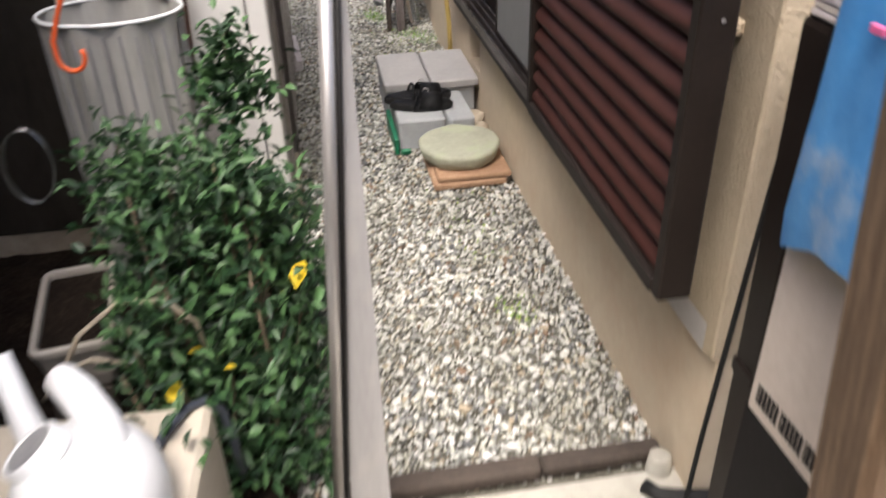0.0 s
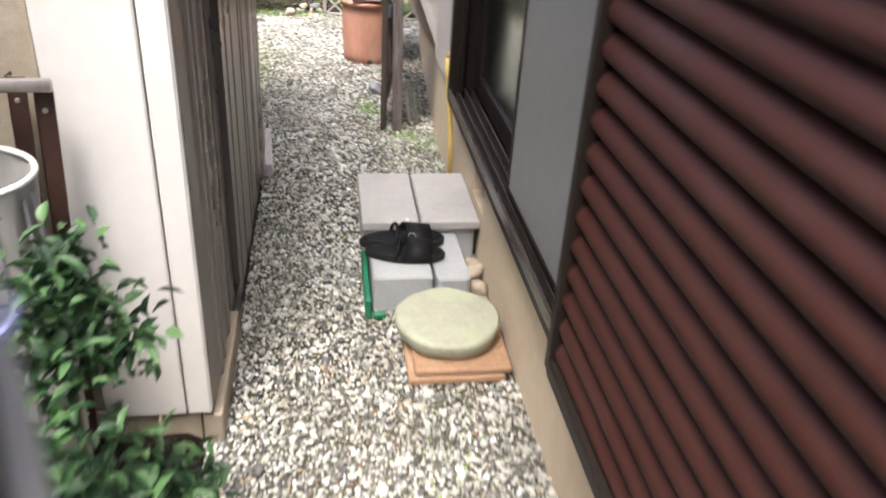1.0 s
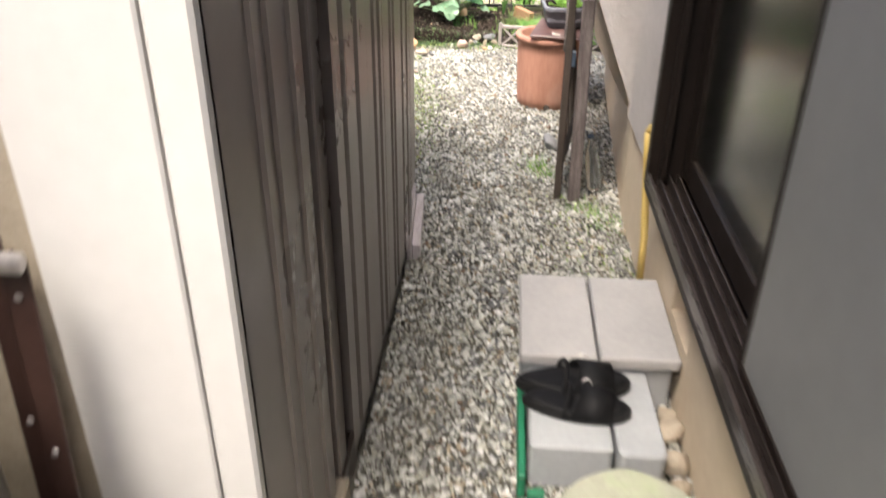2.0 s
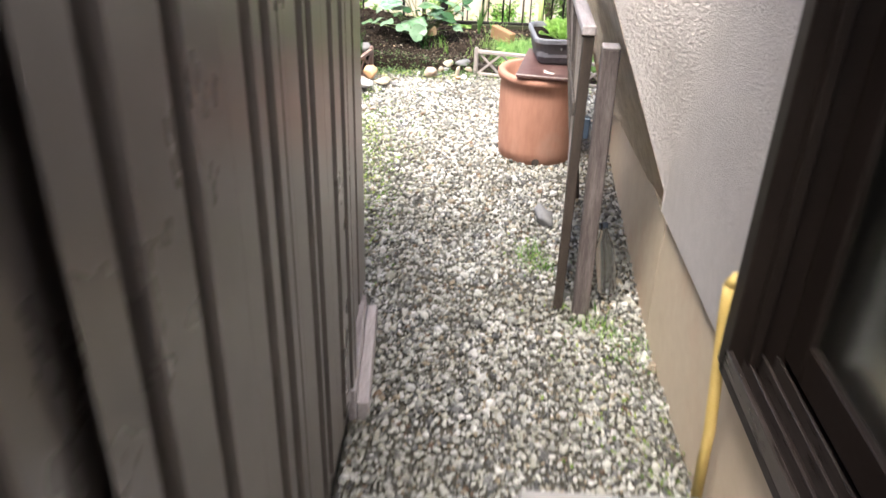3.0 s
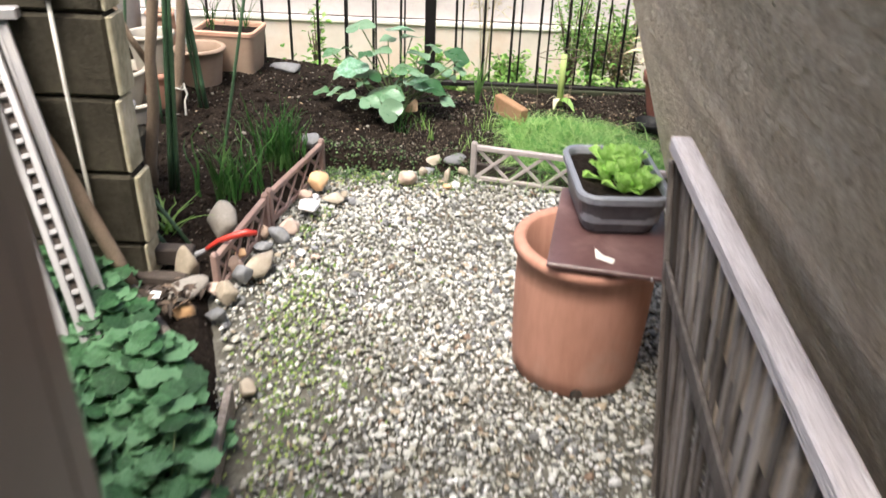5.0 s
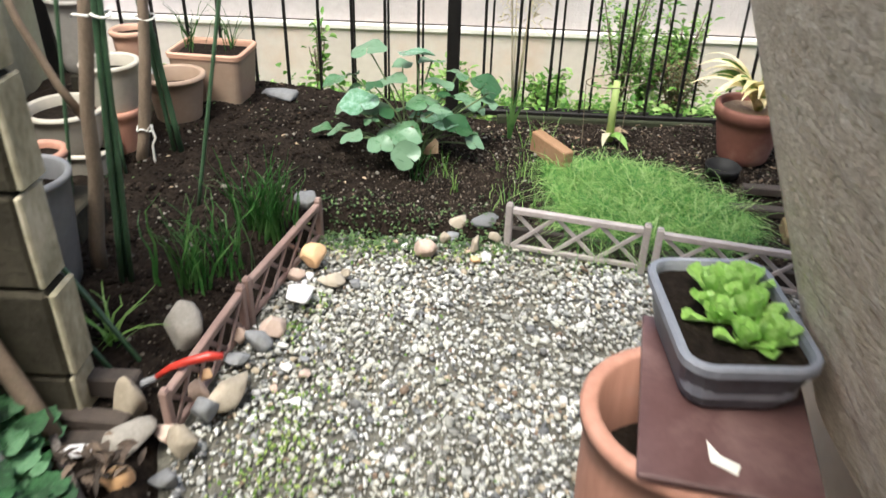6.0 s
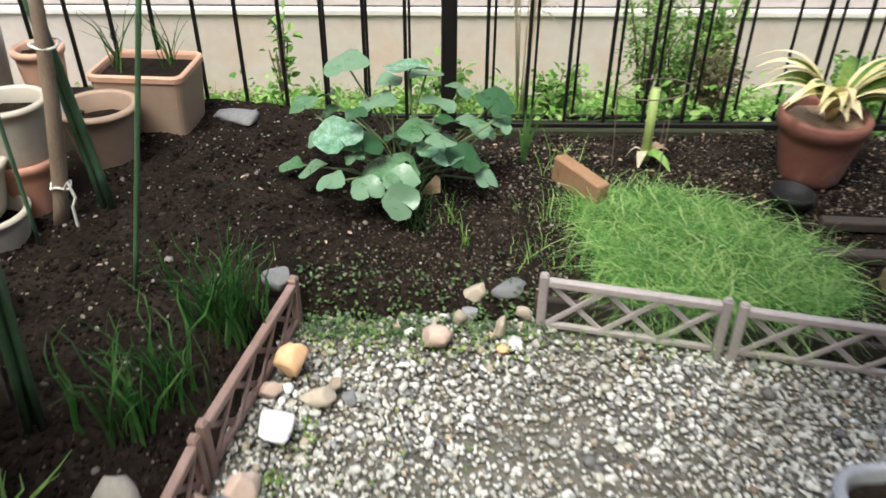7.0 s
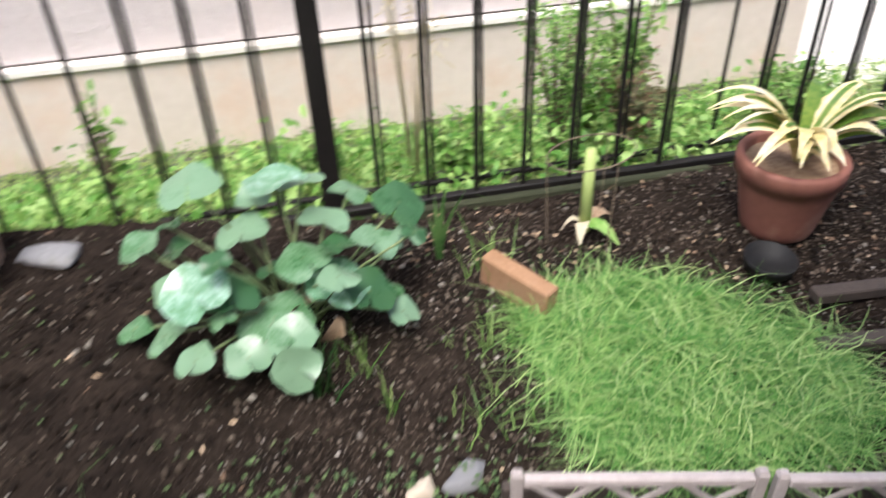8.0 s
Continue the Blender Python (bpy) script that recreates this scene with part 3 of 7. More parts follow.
def rock_mesh(name, mat, sx, sy, sz, seed, rough=0.22, sub=3, flat_top=False):
    """A stone: a lumpy ball with worn faces."""
    bm = bmesh.new()
    bmesh.ops.create_icosphere(bm, subdivisions=sub, radius=1.0)
    r = random.Random(seed)
    cuts = [(Vector((r.uniform(-1, 1), r.uniform(-1, 1), r.uniform(-1, 1))).normalized(), r.uniform(0.50, 0.78)) for _ in range(15)]
    for v in bm.verts:
        p = v.co.copy()
        p *= 1 + rough * noise.noise(p * 1.3 + Vector((seed * 3.1, 0, 0))) + rough * 0.3 * noise.noise(p * 3.5 + Vector((seed, 0, 0)))
        for nrm, dist in cuts:
            over = p.dot(nrm) - dist
            if over > 0:
                p -= nrm * over * 0.94
        v.co = Vector((p.x * sx, p.y * sy, p.z * sz))
    me = bpy.data.meshes.new(name)
    bm.to_mesh(me)
    bm.free()
    me.materials.append(mat)
    me.shade_smooth()
    return me


def rock(name, label, mat, x, y, z, sx, sy, sz, seed, turn=0, tiltx=0, group="", rough=0.22):
    ob = new(name, rock_mesh(name, mat, sx, sy, sz, seed, rough))
    ob.matrix_basis = pose(x, y, z, tiltx, 0, turn)
    return tagged(ob, label, "stone", group)


# ---- ground ----
def smooth(a, b, t):
    t = np.clip((t - a) / (b - a), 0, 1)
    return t * t * (3 - 2 * t)


def back_bed_front(x):
    """The y at which the planting bed behind the gravel begins."""
    return 8.2 - 0.226 * np.maximum(np.asarray(x) - 0.36, -0.0)


def left_bed_side(y):
    """The x left of which the side beds lie."""
    y = np.asarray(y)
    return np.where(y > 7.2, -0.449 + 0.17 * (y - 7.2), np.where(y > 5.6, -0.215 - 0.36 * np.maximum(y - 6.55, 0), 0.05))


def soil_height(x, y):
    """The height of the planted soil, below the gravel where there is none."""
    x, y = np.asarray(x, float), np.asarray(y, float)
    d = np.maximum(y - back_bed_front(x), (left_bed_side(y) - x))
    inside = smooth(-0.03, 0.10, d)
    lump = 0.018 * np.sin(7.1 * x + 1.3 * y) * np.sin(5.3 * y - 2.2 * x) + 0.010 * np.sin(17 * x + 3) * np.sin(19 * y)
    h = 0.05 + 0.07 * smooth(0.2, -0.8, x) * smooth(7.0, 8.2, y) + 0.05 * smooth(8.4, 9.1, y) * smooth(0.4, -0.6, x)
    return -0.07 + inside * (0.07 + h + lump)


def low_ground(y):
    """The bare ground; behind the fence it falls away to the next house."""
    return -0.014 - 0.40 * smooth(9.30, 10.55, np.asarray(y, float))


g = Mesh()
xs = [-60, -20, -6, -3] + [-2 + 0.5 * k for k in range(11)] + [5, 8, 20, 60]
ys = [-60, -20, -5, -2] + [-1 + 0.5 * k for k in range(21)] + [9.29, 9.5, 9.75, 10.0, 10.25, 10.5, 11, 13, 16, 25, 60]
gv = [(x, y, float(low_ground(y))) for y in ys for x in xs]
gf = [(j * len(xs) + i, j * len(xs) + i + 1, (j + 1) * len(xs) + i + 1, (j + 1) * len(xs) + i) for j in range(len(ys) - 1) for i in range(len(xs) - 1)]
g.add(gv, gf)
structure("ground", g, M_dirt, "bare brown-grey dirt ground under the gravel", category="ground")


def soil_sheet(name, x0, x1, y0, y1, step, fn, label):
    nx, ny = int((x1 - x0) / step) + 1, int((y1 - y0) / step) + 1
    X, Y = np.meshgrid(np.linspace(x0, x1, nx), np.linspace(y0, y1, ny))
    Z = fn(X, Y) + RNG.normal(0, 0.0035, X.shape)
    v = np.stack([X, Y, Z], -1).reshape(-1, 3)
    i, j = np.meshgrid(np.arange(nx - 1), np.arange(ny - 1))
    a = (j * nx + i).ravel()
    f = np.stack([a, a + 1, a + 1 + nx, a + nx], -1)
    return tagged(new(name, quick_mesh(name, v, f, M_soil, True)), label, "soil", kind="structure")


soil_sheet("garden_bed", -1.7, 2.7, 7.12, 9.262, 0.03, soil_height, "dark crumbly garden soil heaped in the planting bed")
soil_sheet("side_bed", -1.7, -0.1, 5.5, 7.2, 0.03, soil_height, "dark soil of the leafy side bed beside the gravel")
soil_sheet("shrub_bed", -1.7, 0.10, 0.2, 3.25, 0.04, lambda x, y: -0.05 + 0.07 * smooth(0.08, -0.02, x) + 0.01 * np.sin(9 * x) * np.sin(8 * y), "dark shaded soil under the shrub")


def scatter(x0, x1, y0, y1, step):
    nx, ny = int((x1 - x0) / step), int((y1 - y0) / step)
    X, Y = np.meshgrid(np.linspace(x0, x1, nx), np.linspace(y0, y1, ny))
    return np.stack([(X + RNG.uniform(-0.6, 0.6, X.shape) * step).ravel(), (Y + RNG.uniform(-0.6, 0.6, X.shape) * step).ravel()], -1)


sp = scatter(-0.75, 1.7, 1.9, 8.35, 0.0116)
x, y = sp[:, 0], sp[:, 1]
right = np.where(y < 5.46, 0.945, np.where(y < 7.45, 0.945 + 0.06 * (y - 5.46), 1.7))
left = np.where(y < 3.2, 0.03, np.where(y < 5.55, 0.075, left_bed_side(y) + 0.0))
ragged = 0.03 * np.sin(23 * x) + 0.03 * np.sin(17 * y + 9 * x)
keep = (x < right) & (x > left + ragged * (y > 5.6)) & (y < back_bed_front(x) + 0.02 + ragged)
worn = np.sin(3.1 * x + 1.7 * y) * np.sin(4.3 * y - 2.1 * x + 0.6)
thin = np.where((y > 5.6), 0.92 - 0.30 * smooth(0.25, 0.95, worn) - 0.34 * smooth(0.22, -0.22, x) * smooth(7.7, 7.2, y), 0.95)
keep &= RNG.uniform(0, 1, len(sp)) < thin
sp = sp[keep]
size = np.clip(RNG.lognormal(math.log(0.0067), 0.38, len(sp)), 0.003, 0.021)
spots = np.column_stack([sp, RNG.uniform(-0.012, 0.004, len(sp)) + 0.004 * np.sin(5 * sp[:, 0]) * np.sin(4 * sp[:, 1])])
tagged(new("gravel", stones("gravel", spots, size, M_gravel)), "white, cream and grey crushed stone gravel covering the path", "gravel", kind="stuff")

# crumbs, bits of bark and grit on the soil
sp = np.concatenate([scatter(-1.55, 2.0, 7.15, 9.25, 0.0150), scatter(-1.2, -0.1, 5.6, 7.2, 0.035)])
h = soil_height(sp[:, 0], sp[:, 1])
sp, h = sp[h > 0.0], h[h > 0.0]
size = np.clip(RNG.lognormal(math.log(0.0044), 0.5, len(sp)), 0.0018, 0.017)
tagged(new("soil_crumbs", stones("soil_crumbs", np.column_stack([sp, h + 0.001]), size, M_crumb)), "dark clods and pale grit strewn over the garden soil", "soil", kind="stuff")

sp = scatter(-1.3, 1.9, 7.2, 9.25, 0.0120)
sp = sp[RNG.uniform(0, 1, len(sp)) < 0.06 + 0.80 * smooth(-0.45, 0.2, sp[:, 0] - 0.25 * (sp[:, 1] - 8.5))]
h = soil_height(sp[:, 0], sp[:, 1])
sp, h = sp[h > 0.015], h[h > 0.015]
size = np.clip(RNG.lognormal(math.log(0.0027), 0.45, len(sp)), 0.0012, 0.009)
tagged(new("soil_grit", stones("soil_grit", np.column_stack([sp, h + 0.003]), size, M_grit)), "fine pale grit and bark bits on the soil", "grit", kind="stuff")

# paved patch at the start and the dark bar across it
structure("paved_patch", Mesh().box(0.16, 2.4, -0.6, 1.86, -0.03, 0.012, 0.006), M_concrete, "pale worn concrete paving before the gravel")
bar = thing("threshold_bar", "dark weathered wooden bar lying across the path", "bar")
part("bar", Mesh().box(0.12, 0.62, 1.882, 1.937, 0.0, 0.045, 0.008), M_wood_dark, bar)
part("bar", Mesh().box(0.624, 0.93, 1.886, 1.938, 0.0, 0.041, 0.008), M_wood_dark, bar)

# ---- the house ----
WALL_TOP = 3.4
house = Mesh()
house.box(0.931, 1.15, 4.62, 5.443, 0.43, WALL_TOP, 0.0)
house.box(0.925, 1.15, 1.76, 4.62, 2.3, WALL_TOP, 0.0)          # above the window
house.box(0.925, 1.15, 1.80, 4.62, 0.43, 0.50, 0.0)
structure("wall_house_near", house, M_stucco, "rough pale grey-white stucco house wall")
bay = Mesh()
rings = []
for end, inset in ((0.0, 0.0), (1.0, 0.10), (1.0, 0.03), (1.0, 0.0)):
    ring = []
    for zz in (0.36, 0.50, 0.65, 0.80, 0.95, 1.10, 1.25, 1.42):
        yy = 5.45 + end * (1.94 - 0.40 * (1.10 - zz) - inset)          # the far edge rakes back towards the foot
        out = end * (0.033 + 0.108 * (zz - 0.80)) - (0.0, 0.022, 0.016)[1 if inset > 0.05 else 2 if inset else 0]
        ring.append((1.122 + out - 0.405 * zz, yy, zz))
    x_, y_, z_ = ring[-1]
    rings.append(ring + [(x_, y_, 1.8), (x_, y_, WALL_TOP), (2.6, y_, WALL_TOP), (2.6, ring[0][1], 0.36)])
bay.loft(rings)
structure("wall_house_bay", bay, M_stucco_beige, "coarse beige stucco overhang of the house, leaning out upwards")
cheek = Mesh()
levels = [0.432, 0.50, 0.57, 0.65, 0.73, 0.80, 0.87, 0.95, 1.03, 1.10, 1.18, 1.25, 1.33, 1.42, 1.8, 2.4, WALL_TOP]
wide = 13
for zz in levels:
    edge = max(1.122 - 0.405 * min(zz, 1.42), 0.54)
    edge = min(edge, 0.921)
    r_ = min(0.16, 0.85 * (0.925 - edge))
    cheek.v += [(0.925, 4.621, zz), (0.925, 5.0, zz)]
    cheek.v += [(0.925 - r_ * (1 - math.cos(math.pi / 2 * k / 8)), 5.444 - r_ * (1 - math.sin(math.pi / 2 * k / 8)), zz) for k in range(9)]
    cheek.v += [((0.925 - r_ + edge) / 2, 5.444, zz), (edge, 5.444, zz)]
n_ = wide
cheek.f += [(j * n_ + i, j * n_ + i + 1, (j + 1) * n_ + i + 1, (j + 1) * n_ + i) for j in range(len(levels) - 1) for i in range(n_ - 1)]
structure("wall_house_cheek", cheek, M_stucco, "rough pale stucco wall curving into the end face of the overhang", smooth=True)
low = Mesh().add([(0.99, 5.45, 0.36), (1.08, 7.46, 0.36), (2.6, 7.46, 0.36), (2.6, 5.45, 0.36), (0.99, 5.45, 0.52), (1.08, 7.46, 0.52), (2.6, 7.46, 0.52), (2.6, 5.45, 0.52)], [(0, 4, 5, 1), (1, 5, 6, 2)])
structure("wall_house_low", low, M_stucco_beige, "beige stucco strip over the foundation")
structure("wall_house_corner", Mesh().box(0.926, 1.15, 1.76, 2.44, 0.43, 2.3, 0.004), M_corner, "beige stucco corner of the house wall")
back = Mesh().box(1.15, 6.0, 1.76, 1.95, 0.0, WALL_TOP, 0.0)
structure("wall_house_end", back, M_stucco_beige, "beige stucco end wall of the house")
PL = "smooth beige-painted house foundation with faint rust stains"
structure("plinth_1", Mesh().box(0.945, 1.3, 1.765, 4.13, -0.05, 0.43, 0.006), M_plinth, PL)
structure("plinth_2", Mesh().box(0.945, 1.3, 4.36, 5.46, -0.05, 0.43, 0.006), M_plinth, PL)
structure("plinth_3", Mesh().box(0.946, 1.3, 4.13, 4.36, -0.05, 0.21, 0.0), M_plinth, PL)
structure("plinth_4", Mesh().box(1.10, 1.3, 4.13, 4.36, 0.21, 0.43, 0.0), M_plinth, PL)
structure("plinth_5", Mesh().add([(0.945, 5.46, -0.05), (1.065, 7.45, -0.05), (2.6, 7.45, -0.05), (2.6, 5.46, -0.05), (0.945, 5.46, 0.385), (1.065, 7.45, 0.385), (2.6, 7.45, 0.385), (2.6, 5.46, 0.385)],
          [(0, 4, 5, 1), (1, 5, 6, 2), (4, 7, 6, 5), (0, 3, 7, 4)]), M_plinth, PL)
vent = thing("floor_vent", "dark recessed vent opening in the beige foundation", "vent")
part("grille", Mesh().box(1.06, 1.07, 4.14, 4.35, 0.22, 0.39, 0.0), M_black_metal, vent)
for k in range(5):
    part("slat", Mesh().box(1.04, 1.056, 4.14, 4.35, 0.235 + 0.033 * k, 0.249 + 0.033 * k, 0.002), M_bronze, vent)
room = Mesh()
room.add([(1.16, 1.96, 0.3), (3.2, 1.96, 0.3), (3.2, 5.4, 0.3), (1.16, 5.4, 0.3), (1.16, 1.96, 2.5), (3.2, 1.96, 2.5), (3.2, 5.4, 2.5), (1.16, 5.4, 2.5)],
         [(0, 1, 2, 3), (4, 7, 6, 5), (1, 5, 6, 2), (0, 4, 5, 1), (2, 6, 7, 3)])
structure("room_shell", room, M_interior, "box behind the window, its walls coloured dark for a dim room")
# Unseen board, sized to keep sky light off shutter, shed and passage.
structure("house_eave", Mesh().box(0.36, 0.924, 1.62, 4.50, 2.66, 2.74, 0.004), M_bronze, "unseen eave board added over the window to shade the passage")
ceil = Mesh().box(0.93, 6.0, 1.76, 7.5, WALL_TOP, WALL_TOP + 0.1, 0.0)
structure("roof_cap", ceil, M_stucco_beige, "plain top of the house walls")

# window in the wall
win = tagged(new("window_1"), "dark bronze aluminium sliding window with a tracked sill", "window", kind="structure")
sill = part("window_sill", Mesh().box(0.862, 1.14, 2.55, 4.615, 0.495, 0.520, 0.003), M_bronze, win)
for xx, w, hh in ((0.862, 0.010, 0.038), (0.896, 0.006, 0.030), (0.925, 0.006, 0.036), (0.955, 0.006, 0.032), (0.99, 0.008, 0.04)):
    part("track", Mesh().box(xx, xx + w, 2.55, 4.60, 0.519, 0.519 + hh, 0.001), M_bronze_light, sill)
part("window_frame", Mesh().box(0.862, 1.10, 4.585, 4.63, 0.505, 2.32, 0.003), M_bronze, win)
part("window_frame", Mesh().box(0.895, 0.915, 4.56, 4.587, 0.54, 2.3, 0.002), M_bronze, win)
part("window_frame", Mesh().box(0.862, 1.10, 2.55, 4.63, 2.30, 2.36, 0.003), M_bronze, win)
sash = part("sash", Mesh().box(0.965, 0.99, 4.50, 4.58, 0.555, 2.29, 0.003).box(0.965, 0.99, 3.56, 3.62, 0.555, 2.29, 0.003).box(0.965, 0.99, 3.62, 4.50, 0.555, 0.635, 0.003).box(0.965, 0.99, 3.62, 4.50, 2.22, 2.29, 0.003), M_bronze, win)
pane = part("pane", Mesh().box(0.975, 0.981, 3.61, 4.51, 0.625, 2.23, 0.0), M_glass, sash)
pane.visible_shadow = False
part("sash", Mesh().box(0.862 + 0.14, 1.03, 1.9, 3.6, 0.55, 0.63, 0.003).box(1.0, 1.03, 3.54, 3.6, 0.6, 2.29, 0.003), M_bronze, win)

gp = thing("sliding_panel", "plain matt grey sliding panel in a thin dark edge", "panel")
part("sheet", Mesh().box(0.900, 0.912, 2.45, 3.60, 0.575, 2.27, 0.002), M_grey_panel, gp)
part("edge", Mesh().box(0.896, 0.914, 3.595, 3.612, 0.555, 2.28, 0.002), M_bronze, gp)
part("edge", Mesh().box(0.896, 0.914, 2.45, 3.60, 0.553, 0.576, 0.002), M_bronze, gp)

# storm shutter box with ribbed red-brown face
SB = 0.63
sh = thing("shutter_box", "red-brown ribbed metal storm shutter box in a dark bronze frame", "shutter")
ribs = Mesh()
pitch, z0 = 0.0566, 0.653
prof = []
k = 0
while z0 + pitch * k < 2.25:
    zz = z0 + pitch * k
    prof += [(0.811 - 0.031 * math.sin(math.pi * t_ ** 0.8) ** 0.7, zz + pitch * t_) for t_ in (0.0, 0.08, 0.16, 0.26, 0.38, 0.5, 0.62, 0.74, 0.84, 0.92)]
    k += 1
vv = [(px, yy, pz) for yy in (1.758, 2.66) for px, pz in prof]
n = len(prof)
ribs.add(vv, [(i, i + 1, n + i + 1, n + i) for i in range(n - 1)])
part("ribbed_sheet", ribs, M_shutter, sh, smooth=True)
part("back_sheet", Mesh().box(0.815, 0.834, 1.758, 2.66, SB + 0.01, 2.28, 0.0), M_bronze, sh)
part("edge_frame", Mesh().box(0.770, 0.836, 1.728, 1.760, SB, 2.30, 0.004), M_bronze, sh)
part("edge_frame", Mesh().box(0.772, 0.895, 2.655, 2.685, SB, 2.30, 0.004), M_bronze, sh)
part("bottom_rail", Mesh().box(0.768, 0.845, 1.760, 2.655, SB, SB + 0.034, 0.004).box(0.775, 0.84, 1.78, 2.63, SB - 0.012, SB + 0.002, 0.002), M_bronze, sh)
part("top_rail", Mesh().box(0.768, 0.92, 1.760, 2.655, 2.27, 2.30, 0.004), M_bronze, sh)
for yy in (1.80, 2.40):
    part("bracket", Mesh().box(0.833, 0.93, yy + 0.25, yy + 0.28, SB + 0.02, SB + 0.05, 0.002), M_bronze, sh)
part("screw", Mesh().lathe([(0, 0.003), (0.0035, 0.002), (0.004, 0)], 10, pose(0.81, 1.728, 1.155, 90, 0, 0)), M_alu, sh)

# drain pipe at the house corner
stand_ = thing("slim_stand", "slim dark brown metal stand leaning in the house corner", "stand")
ringz = []
for zz, xa, xb in ((0.0, 0.922, 0.998), (0.12, 0.920, 0.995), (0.60, 0.912, 0.968), (1.165, 0.898, 0.946), (1.175, 0.901, 0.943)):
    ringz.append([(xa, 1.595, zz), (xb, 1.595, zz), (xb, 1.66, zz), (xa, 1.66, zz)])
part("upright", Mesh().loft(ringz), M_bronze, stand_)
part("collar", Mesh().box(0.907, 0.978, 1.588, 1.667, 0.50, 0.535, 0.006), M_bronze, stand_)
part("top_plate", Mesh().box(0.903, 1.05, 1.56, 1.658, 1.174, 1.180, 0.002), M_bronze, stand_)
pack = thing("paper_stack", "stack of pinkish paper sheets on the stand", "paper")
for k in range(6):
    part("sheet", Mesh().box(0.900 + 0.004 * math.sin(3 * k), 1.045 + 0.003 * math.cos(2 * k), 1.565, 1.652 + 0.003 * math.sin(5 * k), 1.1805 + 0.012 * k, 1.1905 + 0.012 * k, 0.002), M_card if k % 2 else M_neighbor_wall, pack)
cable = thing("black_cable", "thin black cable running down the wall corner", "cable")
part("cable", Mesh().tube([(0.918, 1.735, 0.012), (0.928, 1.738, 0.25), (0.945, 1.740, 0.55), (0.965, 1.745, 0.85), (0.99, 1.752, 1.2)], 0.006, 6), M_rubber, cable)
hz = thing("black_hose", "black rubber hose lying round the wall foot", "hose")
part("hose", Mesh().tube([(0.845, 1.800, 0.030), (0.865, 1.770, 0.030), (0.905, 1.755, 0.030), (0.955, 1.745, 0.030), (1.02, 1.735, 0.030)], 0.018, 10), M_rubber, hz, smooth=True)
stub = thing("pipe_stub", "short white plastic pipe stub at the wall foot", "pipe")
part("stub", Mesh().lathe([(0.0, 0.055), (0.020, 0.055), (0.027, 0.05), (0.032, 0.0)], 16, pose(0.905, 1.855, 0.010)), M_concrete, stub, smooth=True)
clip = thing("wall_clip", "small pale clip screwed to the wall", "clip")
part("clip", Mesh().box(0.908, 0.927, 1.86, 1.895, 1.08, 1.11, 0.005), M_stucco_beige, clip)

# yellow hose end standing by the window
hose = thing("yellow_hose", "pale yellow plastic hose end standing against the wall", "hose")
part("tube", Mesh().tube([(0.905, 4.66, 0.0), (0.895, 4.66, 0.3), (0.866, 4.655, 0.60), (0.862, 4.655, 0.66)], 0.0125, 12), M_yellow, hose, smooth=True)
part("tip", Mesh().tube([(0.862, 4.655, 0.66), (0.872, 4.655, 0.678), (0.890, 4.655, 0.680)], 0.0125, 12), M_yellow, hose, smooth=True)

# ---- the metal shed ----
shed = thing("garden_shed", "metal garden shed, white front, brown-grey ribbed side", "shed")
SX, SY0, SY1, SH = 0.055, 3.20, 5.555, 2.05
part("front_panel", Mesh().box(-0.008, SX, SY0, SY0 + 0.03, 0.10, SH, 0.006), M_shed_white, shed, "white enamel corner panel")
part("front_panel", Mesh().box(-0.215, -0.013, SY0 + 0.002, SY0 + 0.03, 0.10, SH, 0.004), M_shed_white, shed, "white enamel panel")
part("front_panel", Mesh().box(-0.40, -0.222, SY0 + 0.03, SY0 + 0.05, 0.10, SH, 0.004), M_timber_pale, shed, "cream recessed panel")
part("front_panel", Mesh().box(-0.57, -0.405, SY0 + 0.012, SY0 + 0.05, 0.10, SH, 0.004), M_shed_white, shed, "white enamel panel")
# Coloured dark, in place of the dark clutter standing there.
part("front_panel", Mesh().box(-1.30, -0.575, SY0 + 0.014, SY0 + 0.05, 0.10, SH, 0.004), M_dark_boards, shed, "dark left panel of the shed front")


def lean(yy):
    """The outer leaves stand forward of the corner, the last panel lies a little behind them."""
    if yy < 3.72:
        return SX
    return 0.078 if yy < 5.06 else 0.050 - 0.05 * (yy - 5.06)


def grooved(y0, y1, grooves, deep=0.050, seams=()):
    """A strip of folded sheet steel along y, with narrow deep grooves and rounded pans between them."""
    pr = [(0.0, y0)]
    for c in sorted(tuple(grooves) + tuple(seams)):
        if c in seams:
            pr += [(0.0, c - 0.005), (-0.012, c - 0.003), (-0.012, c + 0.003), (0.0, c + 0.005)]
        else:
            h_ = 0.025 if deep > 0.03 else 0.018
            pr += [(0.0, c - h_), (-deep, c - 0.75 * h_), (-deep, c + 0.75 * h_), (0.0, c + h_)]
    pr.append((0.0, y1))
    pts = [(lean(0.5 * (y0 + y1)) + px, py) for px, py in pr]
    n = len(pts)
    m = Mesh()
    m.add([(px, py, zz) for zz in (0.09, SH) for px, py in pts], [(i, i + 1, n + i + 1, n + i) for i in range(n - 1)])
    m.add([(lean(0.5 * (y0 + y1)) - 0.059, py, zz) for zz in (0.09, SH) for py in (y0, y1)], [(0, 2, 3, 1)])
    return m


part("side_panel", grooved(3.232, 3.67, (3.40, 3.475, 3.60), -0.007), M_shed_brown, shed, "brown-grey ribbed steel door leaf")
part("door_post", Mesh().box(SX - 0.05, SX - 0.03, 3.67, 3.722, 0.10, SH, 0.003), M_bronze, shed)
